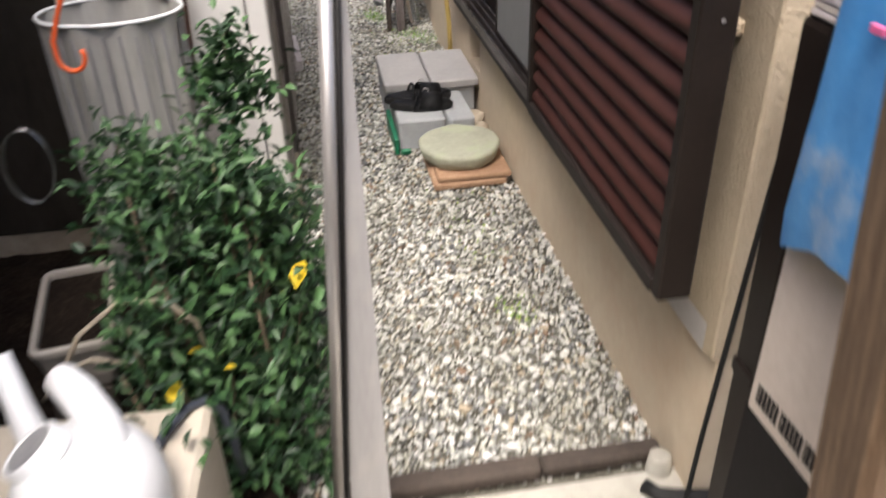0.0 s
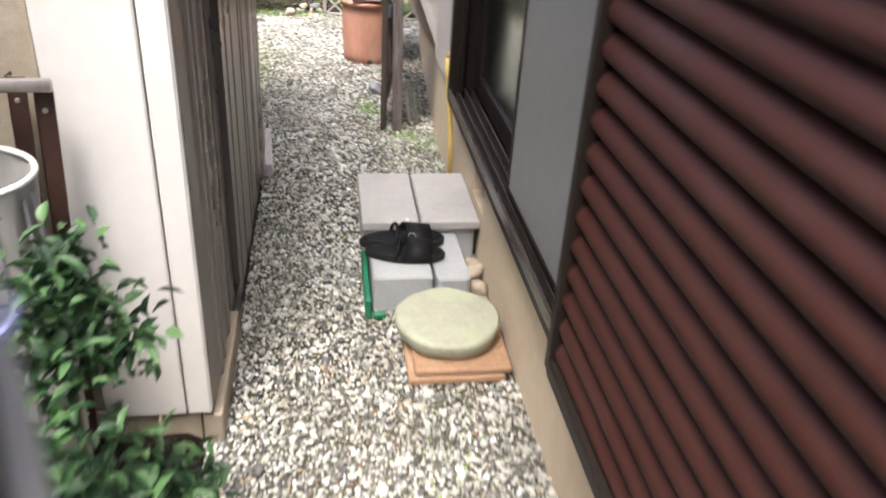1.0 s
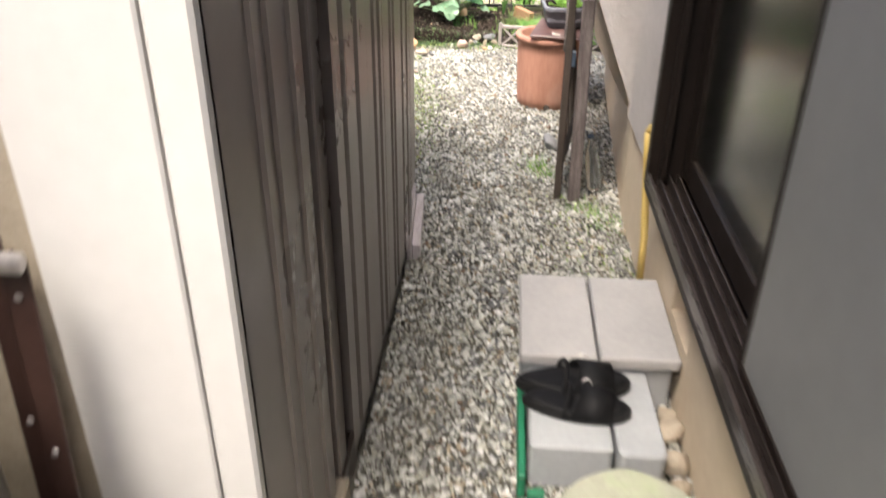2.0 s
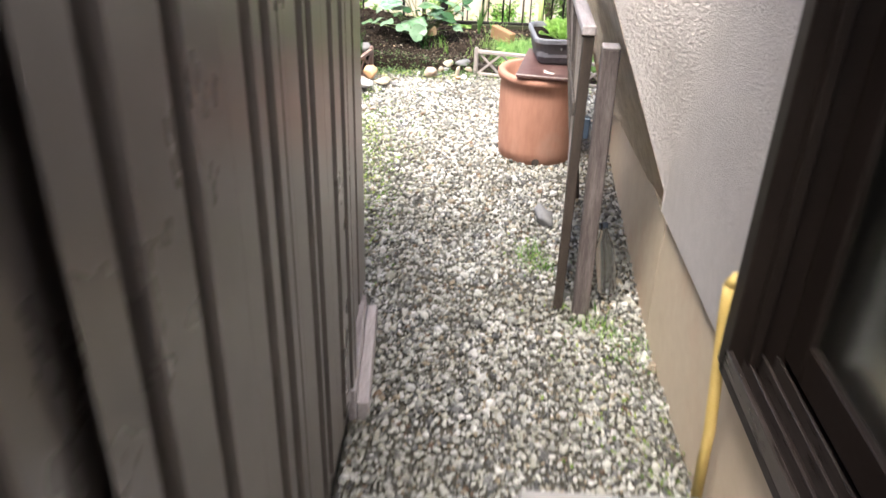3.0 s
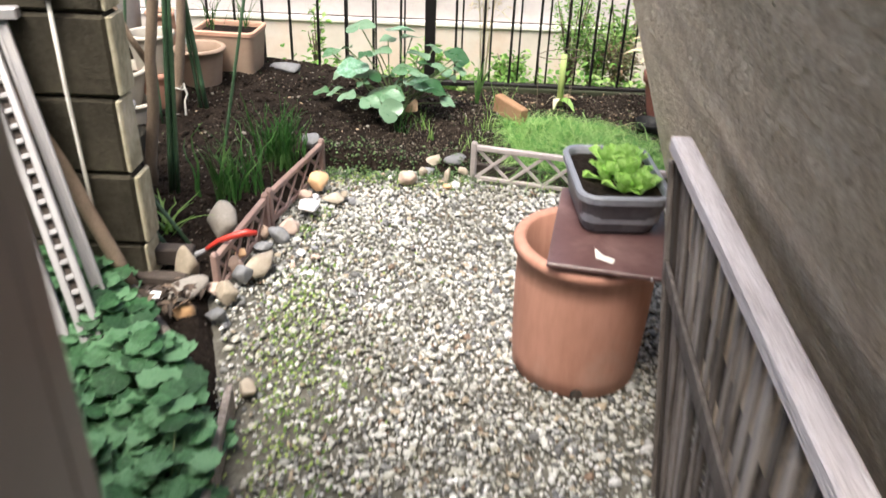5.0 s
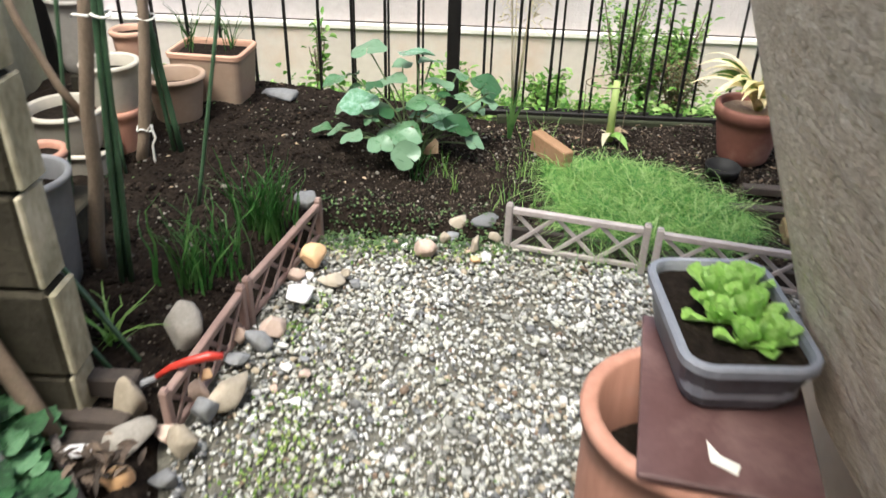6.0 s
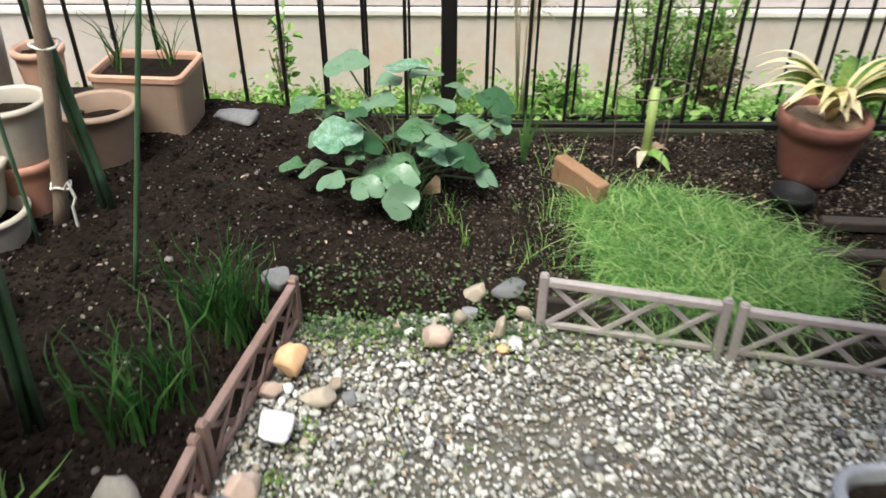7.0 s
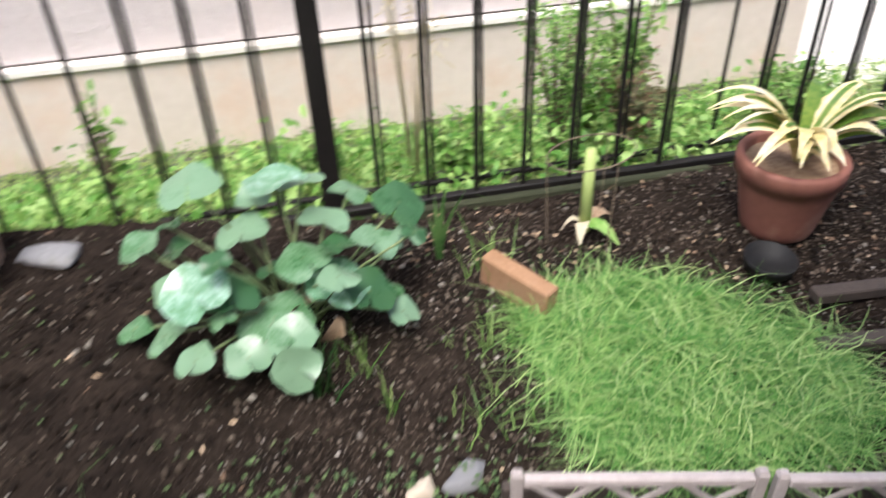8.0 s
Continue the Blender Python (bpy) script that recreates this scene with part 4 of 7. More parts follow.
part("door_post", Mesh().box(SX - 0.03, SX + 0.002, 3.722, 3.80, 0.07, SH, 0.004), M_shed_brown, shed)
part("side_panel", grooved(3.80, 4.19, (3.90, 4.055), 0.05), M_shed_brown, shed)
part("side_panel", grooved(4.191, 4.475, (4.290, 4.380), 0.05, seams=(4.445,)), M_shed_brown, shed)
part("side_panel", grooved(4.476, 4.76, (4.585, 4.655), 0.045), M_shed_brown, shed)
part("side_panel", grooved(4.761, 5.06, (4.845, 4.965), 0.045, seams=(5.03,)), M_shed_brown, shed)
part("side_panel", grooved(5.061, 5.50, (5.275, 5.375), 0.018), M_shed_brown, shed)
part("corner_post", Mesh().box(-0.02, 0.038, 5.500, 5.535, 0.09, SH, 0.006), M_shed_brown, shed)
part("back_panel", Mesh().box(-1.30, 0.026, SY1 - 0.02, SY1, 0.09, SH, 0.003), M_shed_brown, shed)
part("core", Mesh().box(-1.28, -0.062, 3.26, SY1 - 0.03, 0.0, SH - 0.01, 0.0), M_bronze, shed)
part("base_rail", Mesh().box(0.025, 0.078, 3.215, 3.72, -0.02, 0.085, 0.004), M_timber_pale, shed, "pale weathered base timber")
part("base_rail", Mesh().box(0.020, 0.064, 3.722, 5.28, -0.02, 0.085, 0.003), M_bronze_light, shed)
slant = pose(0.062, 5.22, 0.0, 0, 0, 4)
part("base_rail", Mesh().box(-0.062, 0.006, -0.24, 0.24, -0.02, 0.088, 0.004, slant), M_wood_rail, shed, "pale weathered base timber")
part("base_rail", Mesh().box(0.0065, 0.040, -0.24, 0.24, -0.02, 0.050, 0.004, slant), M_wood_rail, shed, "pale weathered base timber")
part("base_rail", Mesh().box(-1.3, 0.02, 3.22, 3.27, -0.02, 0.10, 0.003), M_timber_pale, shed)
part("roof", Mesh().box(-1.40, SX + 0.06, 3.10, 5.70, SH, SH + 0.06, 0.01), M_shed_brown, shed)

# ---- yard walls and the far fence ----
# Dark wall and unseen overhang, both added to keep the start shaded.
structure("wall_start_left", Mesh().box(-1.08, -1.0, -0.6, 3.12, -0.1, 2.2, 0.004), M_dark_boards, "dark board wall added beside the shrub")
structure("start_roof", Mesh().box(-1.95, -0.62, -0.6, 3.08, 2.30, 2.36, 0.004), M_dark_boards, "unseen dark board added to shade the start of the path")
# Added behind the camera, never in view; it only blocks light.
structure("wall_start_back", Mesh().box(-1.95, 2.4, -0.75, -0.6, -0.1, 2.52, 0.0), M_yard_wall, "unseen plain plastered wall added behind the start")
structure("wall_yard_left", Mesh().box(-1.95, -1.80, -0.5, 6.4, -0.1, 1.9, 0.006), M_yard_wall, "olive-beige plastered yard wall")
structure("wall_yard_left_far", Mesh().box(-1.95, -1.80, 6.4, 9.75, -0.5, 1.7, 0.006), M_yard_wall, "olive-beige plastered wall of the next yard")
NX = 2.53                          # where the next house ends
structure("wall_neighbor", Mesh().box(-8, NX, 10.70, 14.0, 0.07, 2.1, 0.0), M_neighbor_wall, "pale pinkish textured plaster wall of the next house")
structure("plinth_neighbor", Mesh().box(-8, NX + 0.03, 10.66, 14.0, -0.6, 0.030, 0.004), M_neighbor_plinth, "cream rust-stained foundation of the next house")
structure("trim_neighbor", Mesh().box(-8, NX + 0.045, 10.645, 10.702, 0.0305, 0.062, 0.004), M_white_trim, "off-white ledge between wall and foundation")
structure("seam_neighbor", Mesh().box(-8, NX + 0.01, 10.696, 10.703, 0.0625, 0.068, 0.0), M_wood_dark, "dark drip groove along the foot of the plaster wall")
structure("street_paving", Mesh().box(NX + 0.07, 12, 9.9, 22, -0.5, -0.395, 0.01), M_white_trim, "pale paving beyond the end of the next house")

FY = 9.27
fence = thing("bar_fence", "black painted steel bar fence with a stout post", "fence")
barmesh = Mesh().box(-0.0065, 0.0065, -0.0065, 0.0065, 0.0, 1.25, 0.002)
bme = bpy.data.meshes.new("bar")
bme.from_pydata(barmesh.v, [], barmesh.f)
bme.materials.append(M_black_metal)
for k in range(-12, 17):
    xx = 0.115 + 0.1465 * k
    if k == 0 or abs(xx - 1.30) < 0.06:
        continue
    shared("bar", bme, fence, pose(xx, FY, 0.085, random.uniform(-0.3, 0.3), random.uniform(-0.3, 0.3), 0))
part("post", Mesh().box(0.096, 0.152, FY - 0.028, FY + 0.028, 0.0, 1.38, 0.004), M_black_metal, fence)
part("post", Mesh().box(-1.72, -1.664, FY - 0.028, FY + 0.028, 0.0, 1.38, 0.004), M_black_metal, fence)
part("post", Mesh().box(2.10, 2.156, FY - 0.028, FY + 0.028, 0.0, 1.38, 0.004), M_black_metal, fence)
part("bottom_rail", Mesh().box(-1.66, 2.10, FY - 0.014, FY + 0.014, 0.062, 0.088, 0.003), M_black_metal, fence)
part("top_rail", Mesh().box(-1.66, 2.10, FY - 0.016, FY + 0.016, 1.30, 1.335, 0.003), M_black_metal, fence)
fence2 = thing("back_fence", "second slimmer dark bar fence close behind the first", "fence")
bar2 = Mesh().box(-0.005, 0.005, -0.005, 0.005, -0.12, 1.2, 0.0015)
bme2 = bpy.data.meshes.new("bar")
bme2.from_pydata(bar2.v, [], bar2.f)
bme2.materials.append(M_black_metal)
for k in range(-4, 13):
    shared("bar", bme2, fence2, pose(0.293 + 0.158 * k, 9.42, 0.04, random.uniform(-0.3, 0.3), random.uniform(-0.3, 0.3), 0))
part("bottom_rail", Mesh().box(-0.40, 2.2, 9.41, 9.43, 0.03, 0.045, 0.002), M_black_metal, fence2)
part("top_rail", Mesh().box(-0.40, 2.2, 9.408, 9.432, 1.22, 1.25, 0.002), M_black_metal, fence2)
curb = thing("bed_curb", "mossy dark plank along the fence foot", "plank")
part("plank", Mesh().box(0.33, 1.30, FY - 0.045, FY - 0.018, 0.0, 0.074, 0.005), M_wood_moss, curb)


# ---- the step at the window ----
step = thing("rear_step", "two pale grey concrete pavers side by side on grey blocks", "step")
part("paver", Mesh().box(0.492, 0.708, 4.125, 4.57, 0.150, 0.190, 0.006), M_paver, step)
part("paver", Mesh().box(0.716, 0.940, 4.128, 4.575, 0.150, 0.188, 0.006), M_paver, step)
part("block", Mesh().box(0.50, 0.70, 4.14, 4.55, -0.01, 0.148, 0.006), M_paver_side, step)
part("block", Mesh().box(0.72, 0.925, 4.15, 4.55, -0.01, 0.148, 0.006), M_paver_side, step)
step2 = thing("front_step", "two pale blue-grey concrete blocks with a narrow slit between", "step")
rr = [rounded_rect(0.105, 0.165, 0.014, z) for z in (0.0, 0.114, 0.126)] + [rounded_rect(0.098, 0.158, 0.012, 0.132)]
part("block", Mesh().loft(rr, pose(0.622, 3.985, 0.0)), M_paver_side, step2)
rr = [rounded_rect(0.060, 0.175, 0.022, z) for z in (0.0, 0.110, 0.122)] + [rounded_rect(0.054, 0.168, 0.02, 0.128)]
part("block", Mesh().loft(rr, pose(0.795, 3.985, 0.0, 0, 0, 1.5)), M_paver_side, step2)
gt = thing("green_tray", "green plastic tray edge sticking out under the blocks", "tray")
part("edge", Mesh().box(0.490, 0.510, 3.77, 4.12, 0.0, 0.075, 0.004).box(0.516, 0.56, 3.768, 3.79, 0.0, 0.02, 0.003), M_green_plastic, gt)

slab = thing("slab_stack", "broken orange-brown flat slabs stacked on the gravel", "slabs")
part("slab", Mesh().box(0.635, 0.935, 3.395, 3.72, 0.0, 0.030, 0.006, pose(0, 0, 0, 0, 0, 0.5)), M_brick_board, slab)
part("slab", Mesh().box(0.622, 0.925, 3.405, 3.70, 0.031, 0.056, 0.006), M_brick_board, slab)
part("slab", Mesh().box(0.590, 0.70, 3.45, 3.73, 0.0, 0.028, 0.006, pose(0.02, -0.02, 0.0, 0, 0, -1)), M_wood_dark, slab)
disc = Mesh()
prof = [(0.0, 0.066), (0.08, 0.067), (0.150, 0.067), (0.160, 0.0668), (0.1615, 0.0665), (0.168, 0.063), (0.1715, 0.057), (0.172, 0.055), (0.172, 0.046), (0.168, 0.028), (0.158, 0.008), (0.15, 0.0), (0.0, 0.0)]
disc.lathe(prof, 54)
disc.v = [(p[0] * (1 + 0.02 * math.sin(3 * math.atan2(p[1], p[0])) - 0.03 * abs(math.sin(5.5 * math.atan2(p[1], p[0]) + 0.4)) * (1.2 - p[2] * 12)), p[1] * (1 + 0.02 * math.sin(5 * math.atan2(p[1], p[0]))),
           p[2] + 0.004 * noise.noise(Vector(p) * 14)) for p in disc.v]
ds = disc.object("round_stone", M_disc, smooth=True)
ds.matrix_basis = pose(0.745, 3.60, 0.057, 0, 0, 0)
tagged(ds, "round pale greenish stepping stone on the brown slabs", "stepping stone")
for i, (x_, y_, z_, s_) in enumerate(((0.895, 3.80, 0.02, 0.045), (0.905, 3.90, 0.03, 0.05), (0.90, 4.02, 0.03, 0.055), (0.91, 4.09, 0.02, 0.04), (0.88, 3.74, 0.02, 0.035))):
    rock("stone", "rough cream stone wedged beside the step", M_stone[4], x_, y_, z_, s_, s_ * 0.9, s_ * 0.8, 40 + i, 40 * i, group="stones by the step")

# sandals
def sandal():
    """One black leather slipper, toe along +x, made at the origin."""
    ob = thing("sandal", "black leather slip-on sandal resting on the step", "sandal", group="pair of sandals")
    out = []
    for k in range(28):
        w = 2 * math.pi * k / 28
        x_ = 0.13 * math.cos(w)
        y_ = (0.046 + 0.008 * math.cos(w) - 0.004 * math.cos(2 * w)) * math.sin(w)
        out.append((x_, y_))
    part("sole", Mesh().loft([[(p[0] * s, p[1] * s, z) for p in out] for s, z in ((0.96, 0.0), (1.0, 0.006), (1.0, 0.022), (0.97, 0.026))]), M_rubber, ob, smooth=False)
    part("footbed", Mesh().loft([[(p[0] * s, p[1] * s, z - 0.004 * (1 - abs(p[0]) / 0.13)) for p in out] for s, z in ((0.95, 0.026), (0.92, 0.031), (0.6, 0.029))]), M_leather, ob, smooth=True)
    st = Mesh()
    rings = []
    for j in range(13):
        a = math.pi * j / 12
        yy, zz = 0.053 * math.cos(a), 0.012 + 0.058 * math.sin(a) ** 0.8
        x0, x1 = -0.012 + 0.02 * math.sin(a), 0.085
        rings.append([(x0, yy, zz), (x1, yy * 0.92, zz * 0.82 + 0.002), (x1, yy * 0.86, zz * 0.82 - 0.003), (x0, yy * 0.93, zz - 0.005)])
    st.loft(rings)
    part("strap", st, M_leather, ob, smooth=True)
    part("band", Mesh().tube([(-0.03 + 0.012 * math.sin(math.pi * j / 10), 0.054 * math.cos(math.pi * j / 10), 0.014 + 0.052 * math.sin(math.pi * j / 10)) for j in range(11)], 0.005, 6), M_leather, ob, smooth=True)
    bk = part("buckle", Mesh().tube([(0.02 + 0.012 * math.cos(w * math.pi / 4), 0.030 + 0.004 * math.sin(w * math.pi / 4), 0.061 + 0.010 * math.sin(w * math.pi / 4)) for w in range(9)], 0.0018, 5, caps=False), M_alu, ob)
    return ob


sa = sandal()
sa.matrix_basis = pose(0.640, 3.965, 0.132, 0, 0, -7) @ Matrix.Scale(1.1, 4)
copy_thing(sa, pose(0.637, 4.058, 0.132, 0, 0, 3) @ Matrix.Scale(1.1, 4))

# ---- gate ----
gate = thing("wooden_gate", "weathered grey-brown slatted wooden gate standing open", "gate", pose(0.669, 5.560, 0.0, 0, 0, -2.2))
GL, GH = 0.815, 0.925


def warped(m):
    """The old gate is twisted: its free end swings out towards the wall at the foot."""
    m.v = [(x_ + 0.115 * max(y_, 0) / GL * (GH - z_) / GH, y_, z_) for x_, y_, z_ in m.v]
    return m


part("stile", warped(Mesh().box(-0.013, 0.017, 0.0, 0.042, 0.0, 0.905, 0.003)), M_wood_dark, gate)
part("stile", warped(Mesh().box(-0.013, 0.015, GL - 0.042, GL, 0.05, 0.905, 0.003)), M_wood_dark, gate)
part("stop_strip", warped(Mesh().box(-0.024, -0.0135, GL - 0.020, GL - 0.006, 0.10, 0.895, 0.002)), M_wood_grey, gate)
part("top_rail", Mesh().box(-0.019, 0.019, -0.006, GL + 0.010, 0.9055, 0.9335, 0.004), M_wood_rail, gate, "lilac-grey weathered cap rail with the top light in its colour")
for k in range(15):
    yy = 0.052 + k * 0.0482
    w_ = 0.022 + 0.004 * math.sin(5.1 * k)
    part("slat", warped(Mesh().box(-0.010 - 0.003 * (k % 2), -0.005, yy, yy + w_, 0.045 + 0.012 * random.random(), 0.905, 0.002)), M_wood_grey, gate)
for z_, h_ in ((0.705, 0.042), (0.415, 0.040), (0.12, 0.042)):
    part("rail", warped(Mesh().box(-0.0045, 0.012, 0.042, GL - 0.042, z_, z_ + h_, 0.003)), M_wood_dark, gate)
part("rail", warped(Mesh().box(-0.022, -0.0135, 0.043, GL + 0.004, 0.655, 0.700, 0.003)), M_wood_grey, gate, "weathered face rail with a split end")
part("hinge", Mesh().box(0.016, 0.034, 0.005, 0.032, 0.60, 0.665, 0.003), M_blue_cap, gate, "blue-grey steel hinge")
part("nail", Mesh().lathe([(0, 0.003), (0.004, 0.002), (0.005, 0)], 8, Matrix.Translation((-0.013, GL - 0.028, 0.66)) @ Matrix.Rotation(radians(-90), 4, "Y")), M_alu, gate)
gp2 = thing("gate_post", "weathered grey-brown square wooden post", "post", pose(0.744, 5.548, 0.0, 0, -0.7, -4))
part("post", Mesh().box(-0.026, 0.026, -0.022, 0.030, -0.05, 0.878, 0.005), M_wood_post_grey, gp2)
part("post_top", Mesh().box(-0.025, 0.025, -0.021, 0.029, 0.8785, 0.884, 0.003), M_wood_rail, gp2, "weathered end grain in the lit tone of the cap rail")
part("hook", Mesh().tube([(0.026, 0.0, 0.33), (0.036, 0.0, 0.335), (0.038, 0.0, 0.31)], 0.003, 5), M_black_metal, gp2)
bot = thing("plastic_bottle", "clear empty plastic bottle leaning behind the gate post", "bottle", pose(0.845, 5.64, 0.02, -14, -4, 20))
part("body", Mesh().lathe([(0.0, 0.002), (0.028, 0.0), (0.032, 0.01), (0.032, 0.15), (0.028, 0.18), (0.014, 0.215), (0.0125, 0.24)], 18), M_clear, bot, smooth=True)
part("cap", Mesh().lathe([(0.0135, 0.235), (0.015, 0.238), (0.015, 0.252), (0.0, 0.254)], 14), M_blue_cap, bot, smooth=True)
rock("stone", "smooth grey oblong stone lying on the gravel", M_stone[3], 0.668, 6.205, 0.028, 0.048, 0.092, 0.044, 5, 18)

# ---- terracotta pot with board and planter ----
def pot(name, label, mat, r_top, r_bot, height, m, wall=0.012, lip=0.03, lipout=0.010, fill=None, fillmat=None, n=36, group="", bulge=0.0, category="flower pot"):
    """A round plant pot, hollow, with a rolled lip and soil in it."""
    ob = thing(name, label, category, m, group)
    prof = [(0.0, 0.0), (r_bot * 0.92, 0.0), (r_bot, 0.008)]
    for k in range(1, 6):
        t = k / 6
        prof.append((r_bot + (r_top - r_bot) * t + bulge * math.sin(math.pi * t), height * t * (1 - lip / height)))
    prof += [(r_top - 0.002, height - lip), (r_top + lipout, height - lip + 0.004), (r_top + lipout + 0.002, height - 0.008), (r_top + lipout * 0.6, height), (r_top - wall * 0.6, height), (r_top - wall, height - 0.006)]
    inner = height * (0.86 if fill is None else fill)
    prof += [(r_top - wall - 0.002, inner), (r_bot + (r_top - r_bot) * 0.5 - wall, height * 0.4)]
    part("body", Mesh().lathe(prof, n), mat, ob, smooth=True)
    s = Mesh()
    ring = [(0.0, inner + 0.006)] + [((r_top - wall - 0.001) * t, inner + 0.004 * math.sin(9 * t)) for t in (0.3, 0.6, 0.85, 1.0)]
    s.lathe(ring, 20)
    s.v = [(p[0], p[1], p[2] + 0.006 * noise.noise(Vector(p) * 40)) for p in s.v]
    part("soil", s, fillmat or M_soil, ob, smooth=True)
    return ob


big = pot("terracotta_pot", "large orange terracotta pot standing on the gravel", M_terracotta, 0.190, 0.178, 0.415, pose(0.675, 6.965, -0.008), wall=0.022, lip=0.035, lipout=0.012, fill=0.55, bulge=0.004)
part("drain_hole", Mesh().lathe([(0, 0.003), (0.016, 0.002), (0.018, 0)], 12, pose(-0.01, -0.181, 0.022, 90, 0, 0)), M_wood_dark, big)
bd = thing("board", "wet maroon board laid across the pot", "board", pose(0.728, 6.975, 0.424, 0, 0, -10))
part("sheet", Mesh().box(-0.148, 0.148, -0.225, 0.232, -0.005, 0.009, 0.003), M_board, bd)
part("chip", Mesh().add([(-0.03, -0.17, 0.0102), (0.012, -0.19, 0.0102), (0.02, -0.165, 0.0102), (-0.012, -0.150, 0.0102), (-0.034, -0.118, 0.0102)], [(0, 1, 2, 3, 4)]), M_white_trim, bd, "pale bare patch of chipped paint")


def planter(name, label, mat, hx, hy, h, m, taper=0.82, r=0.035, rim=0.012, fill=0.78, rimmat=None):
    """A rectangular plant trough with round corners, a rim and soil."""
    ob = thing(name, label, "planter", m)
    rings = [rounded_rect(hx * taper - 0.01, hy * taper - 0.01, r * 0.8, 0.0), rounded_rect(hx * taper, hy * taper, r, 0.012), rounded_rect(hx * 0.96, hy * 0.97, r, h * 0.82),
             rounded_rect(hx * 0.97, hy * 0.975, r, h - 0.022)]
    part("body", Mesh().loft(rings, cap_end=False), mat, ob, smooth=False)
    rings = [rounded_rect(hx * 0.965, hy * 0.97, r, h - 0.024), rounded_rect(hx + 0.002, hy + 0.002, r + 0.006, h - 0.022), rounded_rect(hx + 0.003, hy + 0.003, r + 0.006, h - 0.005), rounded_rect(hx - 0.002, hy - 0.002, r, h),
             rounded_rect(hx - rim, hy - rim, r * 0.8, h - 0.001), rounded_rect(hx - rim - 0.003, hy - rim - 0.003, r * 0.8, h - 0.01), rounded_rect(hx * 0.86, hy * 0.88, r * 0.8, h * 0.3)]
    part("rim", Mesh().loft(rings, cap_start=False, cap_end=False), rimmat or mat, ob, smooth=False)
    so = Mesh()
    so.loft([rounded_rect(hx * 0.93 * s, hy * 0.94 * s, r * s, h * fill + 0.006 * math.cos(s * 7)) for s in (1.0, 0.75, 0.5, 0.2)], cap_start=False)
    part("soil", so, M_soil, ob, smooth=True)
    return ob


planter("lettuce_planter", "slate-grey plastic trough of young lettuce on the board", M_planter_grey, 0.122, 0.178, 0.125, pose(0.742, 7.085, 0.434, 0, 0, 3), r=0.05, rimmat=M_planter_rim_lit)


def lettuce(parent_pose, label):
    """A rosette of broad, wavy, upright leaves."""
    ob = thing("lettuce", label, "lettuce", parent_pose, "lettuce in the trough")
    for k in range(10):
        az = k * 2.4
        el = 0.50 + 0.10 * k
        L = 0.094 * (1.0 - 0.025 * k)
        m = Mesh()
        rows = []
        for j in range(8):
            t = j / 7
            w = L * 0.36 * (0.16 + 0.84 * max(t - 0.18, 0) / 0.82) * math.sin(math.pi * min(0.10 + t * 0.82, 1.0)) ** 0.55 * 1.25
            rows.append([(s * w, L * t, 0.016 * s * s * t + 0.007 * math.sin(9 * t + 7 * s + k) * t * abs(s) + 0.004 * math.sin(5 * s + k) - 0.30 * L * t * t * max(1.35 - el, 0.1)) for s in (-1, -0.66, -0.33, 0, 0.33, 0.66, 1)])
        m.add([p for r_ in rows for p in r_], [(j * 7 + i, j * 7 + i + 1, j * 7 + 8 + i, j * 7 + 7 + i) for j in range(7) for i in range(6)])
        lf = part("leaf", m, M_leaf_lettuce, ob, smooth=True)
        lf.matrix_basis = Matrix.Rotation(az, 4, "Z") @ Matrix.Translation((0, 0.005, 0.002)) @ Matrix.Rotation(el, 4, "X")
    return ob


lt = lettuce(pose(0.735, 7.16, 0.528, 0, 0, 0), "bright green young lettuce growing in the trough")
lt.scale = (0.85, 0.85, 0.85)
for x_, y_, r_, s_ in ((0.79, 7.17, 50, 0.85), (0.775, 7.085, 200, 0.9), (0.72, 7.08, 100, 0.7), (0.80, 7.01, 20, 0.75), (0.755, 7.01, 310, 0.65)):
    c = copy_thing(lt, pose(x_, y_, 0.526, 0, 0, r_))
    c.scale = (s_, s_, s_)

# ---- low lattice edging ----
def edging(name, label, mat, a, b, h, zbase, group, cells=3):
    """One low plastic lattice panel from a to b: end posts, two rails and crossed strips."""
    L = math.hypot(b[0] - a[0], b[1] - a[1])
    ob = thing(name, label, "garden edging", pose(a[0], a[1], zbase, 0, 0, math.degrees(math.atan2(b[1] - a[1], b[0] - a[0]))), group)
    for x_ in (0.012, L - 0.014):
        part("post", Mesh().box(x_ - 0.012, x_ + 0.012, -0.011, 0.011, -0.03, h + 0.014, 0.003).box(x_ - 0.009, x_ + 0.009, -0.008, 0.008, h + 0.013, h + 0.019, 0.003), mat, ob)
    part("top_rail", Mesh().box(0.024, L - 0.026, -0.011, 0.011, h - 0.018, h + 0.004, 0.003), mat, ob)
    part("bottom_rail", Mesh().box(0.024, L - 0.026, -0.008, 0.008, 0.005, 0.022, 0.003), mat, ob)
    w = (L - 0.05) / cells
    for k in range(cells):
        x0, x1 = 0.025 + k * w, 0.025 + (k + 1) * w
        for (p, q), y_ in ((((x0, 0.015), (x1, h - 0.012)), -0.004), (((x0, h - 0.012), (x1, 0.015)), 0.004)):
            ang = math.atan2(q[1] - p[1], q[0] - p[0])
            ll = math.hypot(q[0] - p[0], q[1] - p[1])
            part("strip", Mesh().box(0, ll, -0.0035, 0.0035, -0.007, 0.007, 0.0015, Matrix.Translation((p[0], y_, p[1])) @ Matrix.Rotation(-ang, 4, "Y")), mat, ob)
    return ob


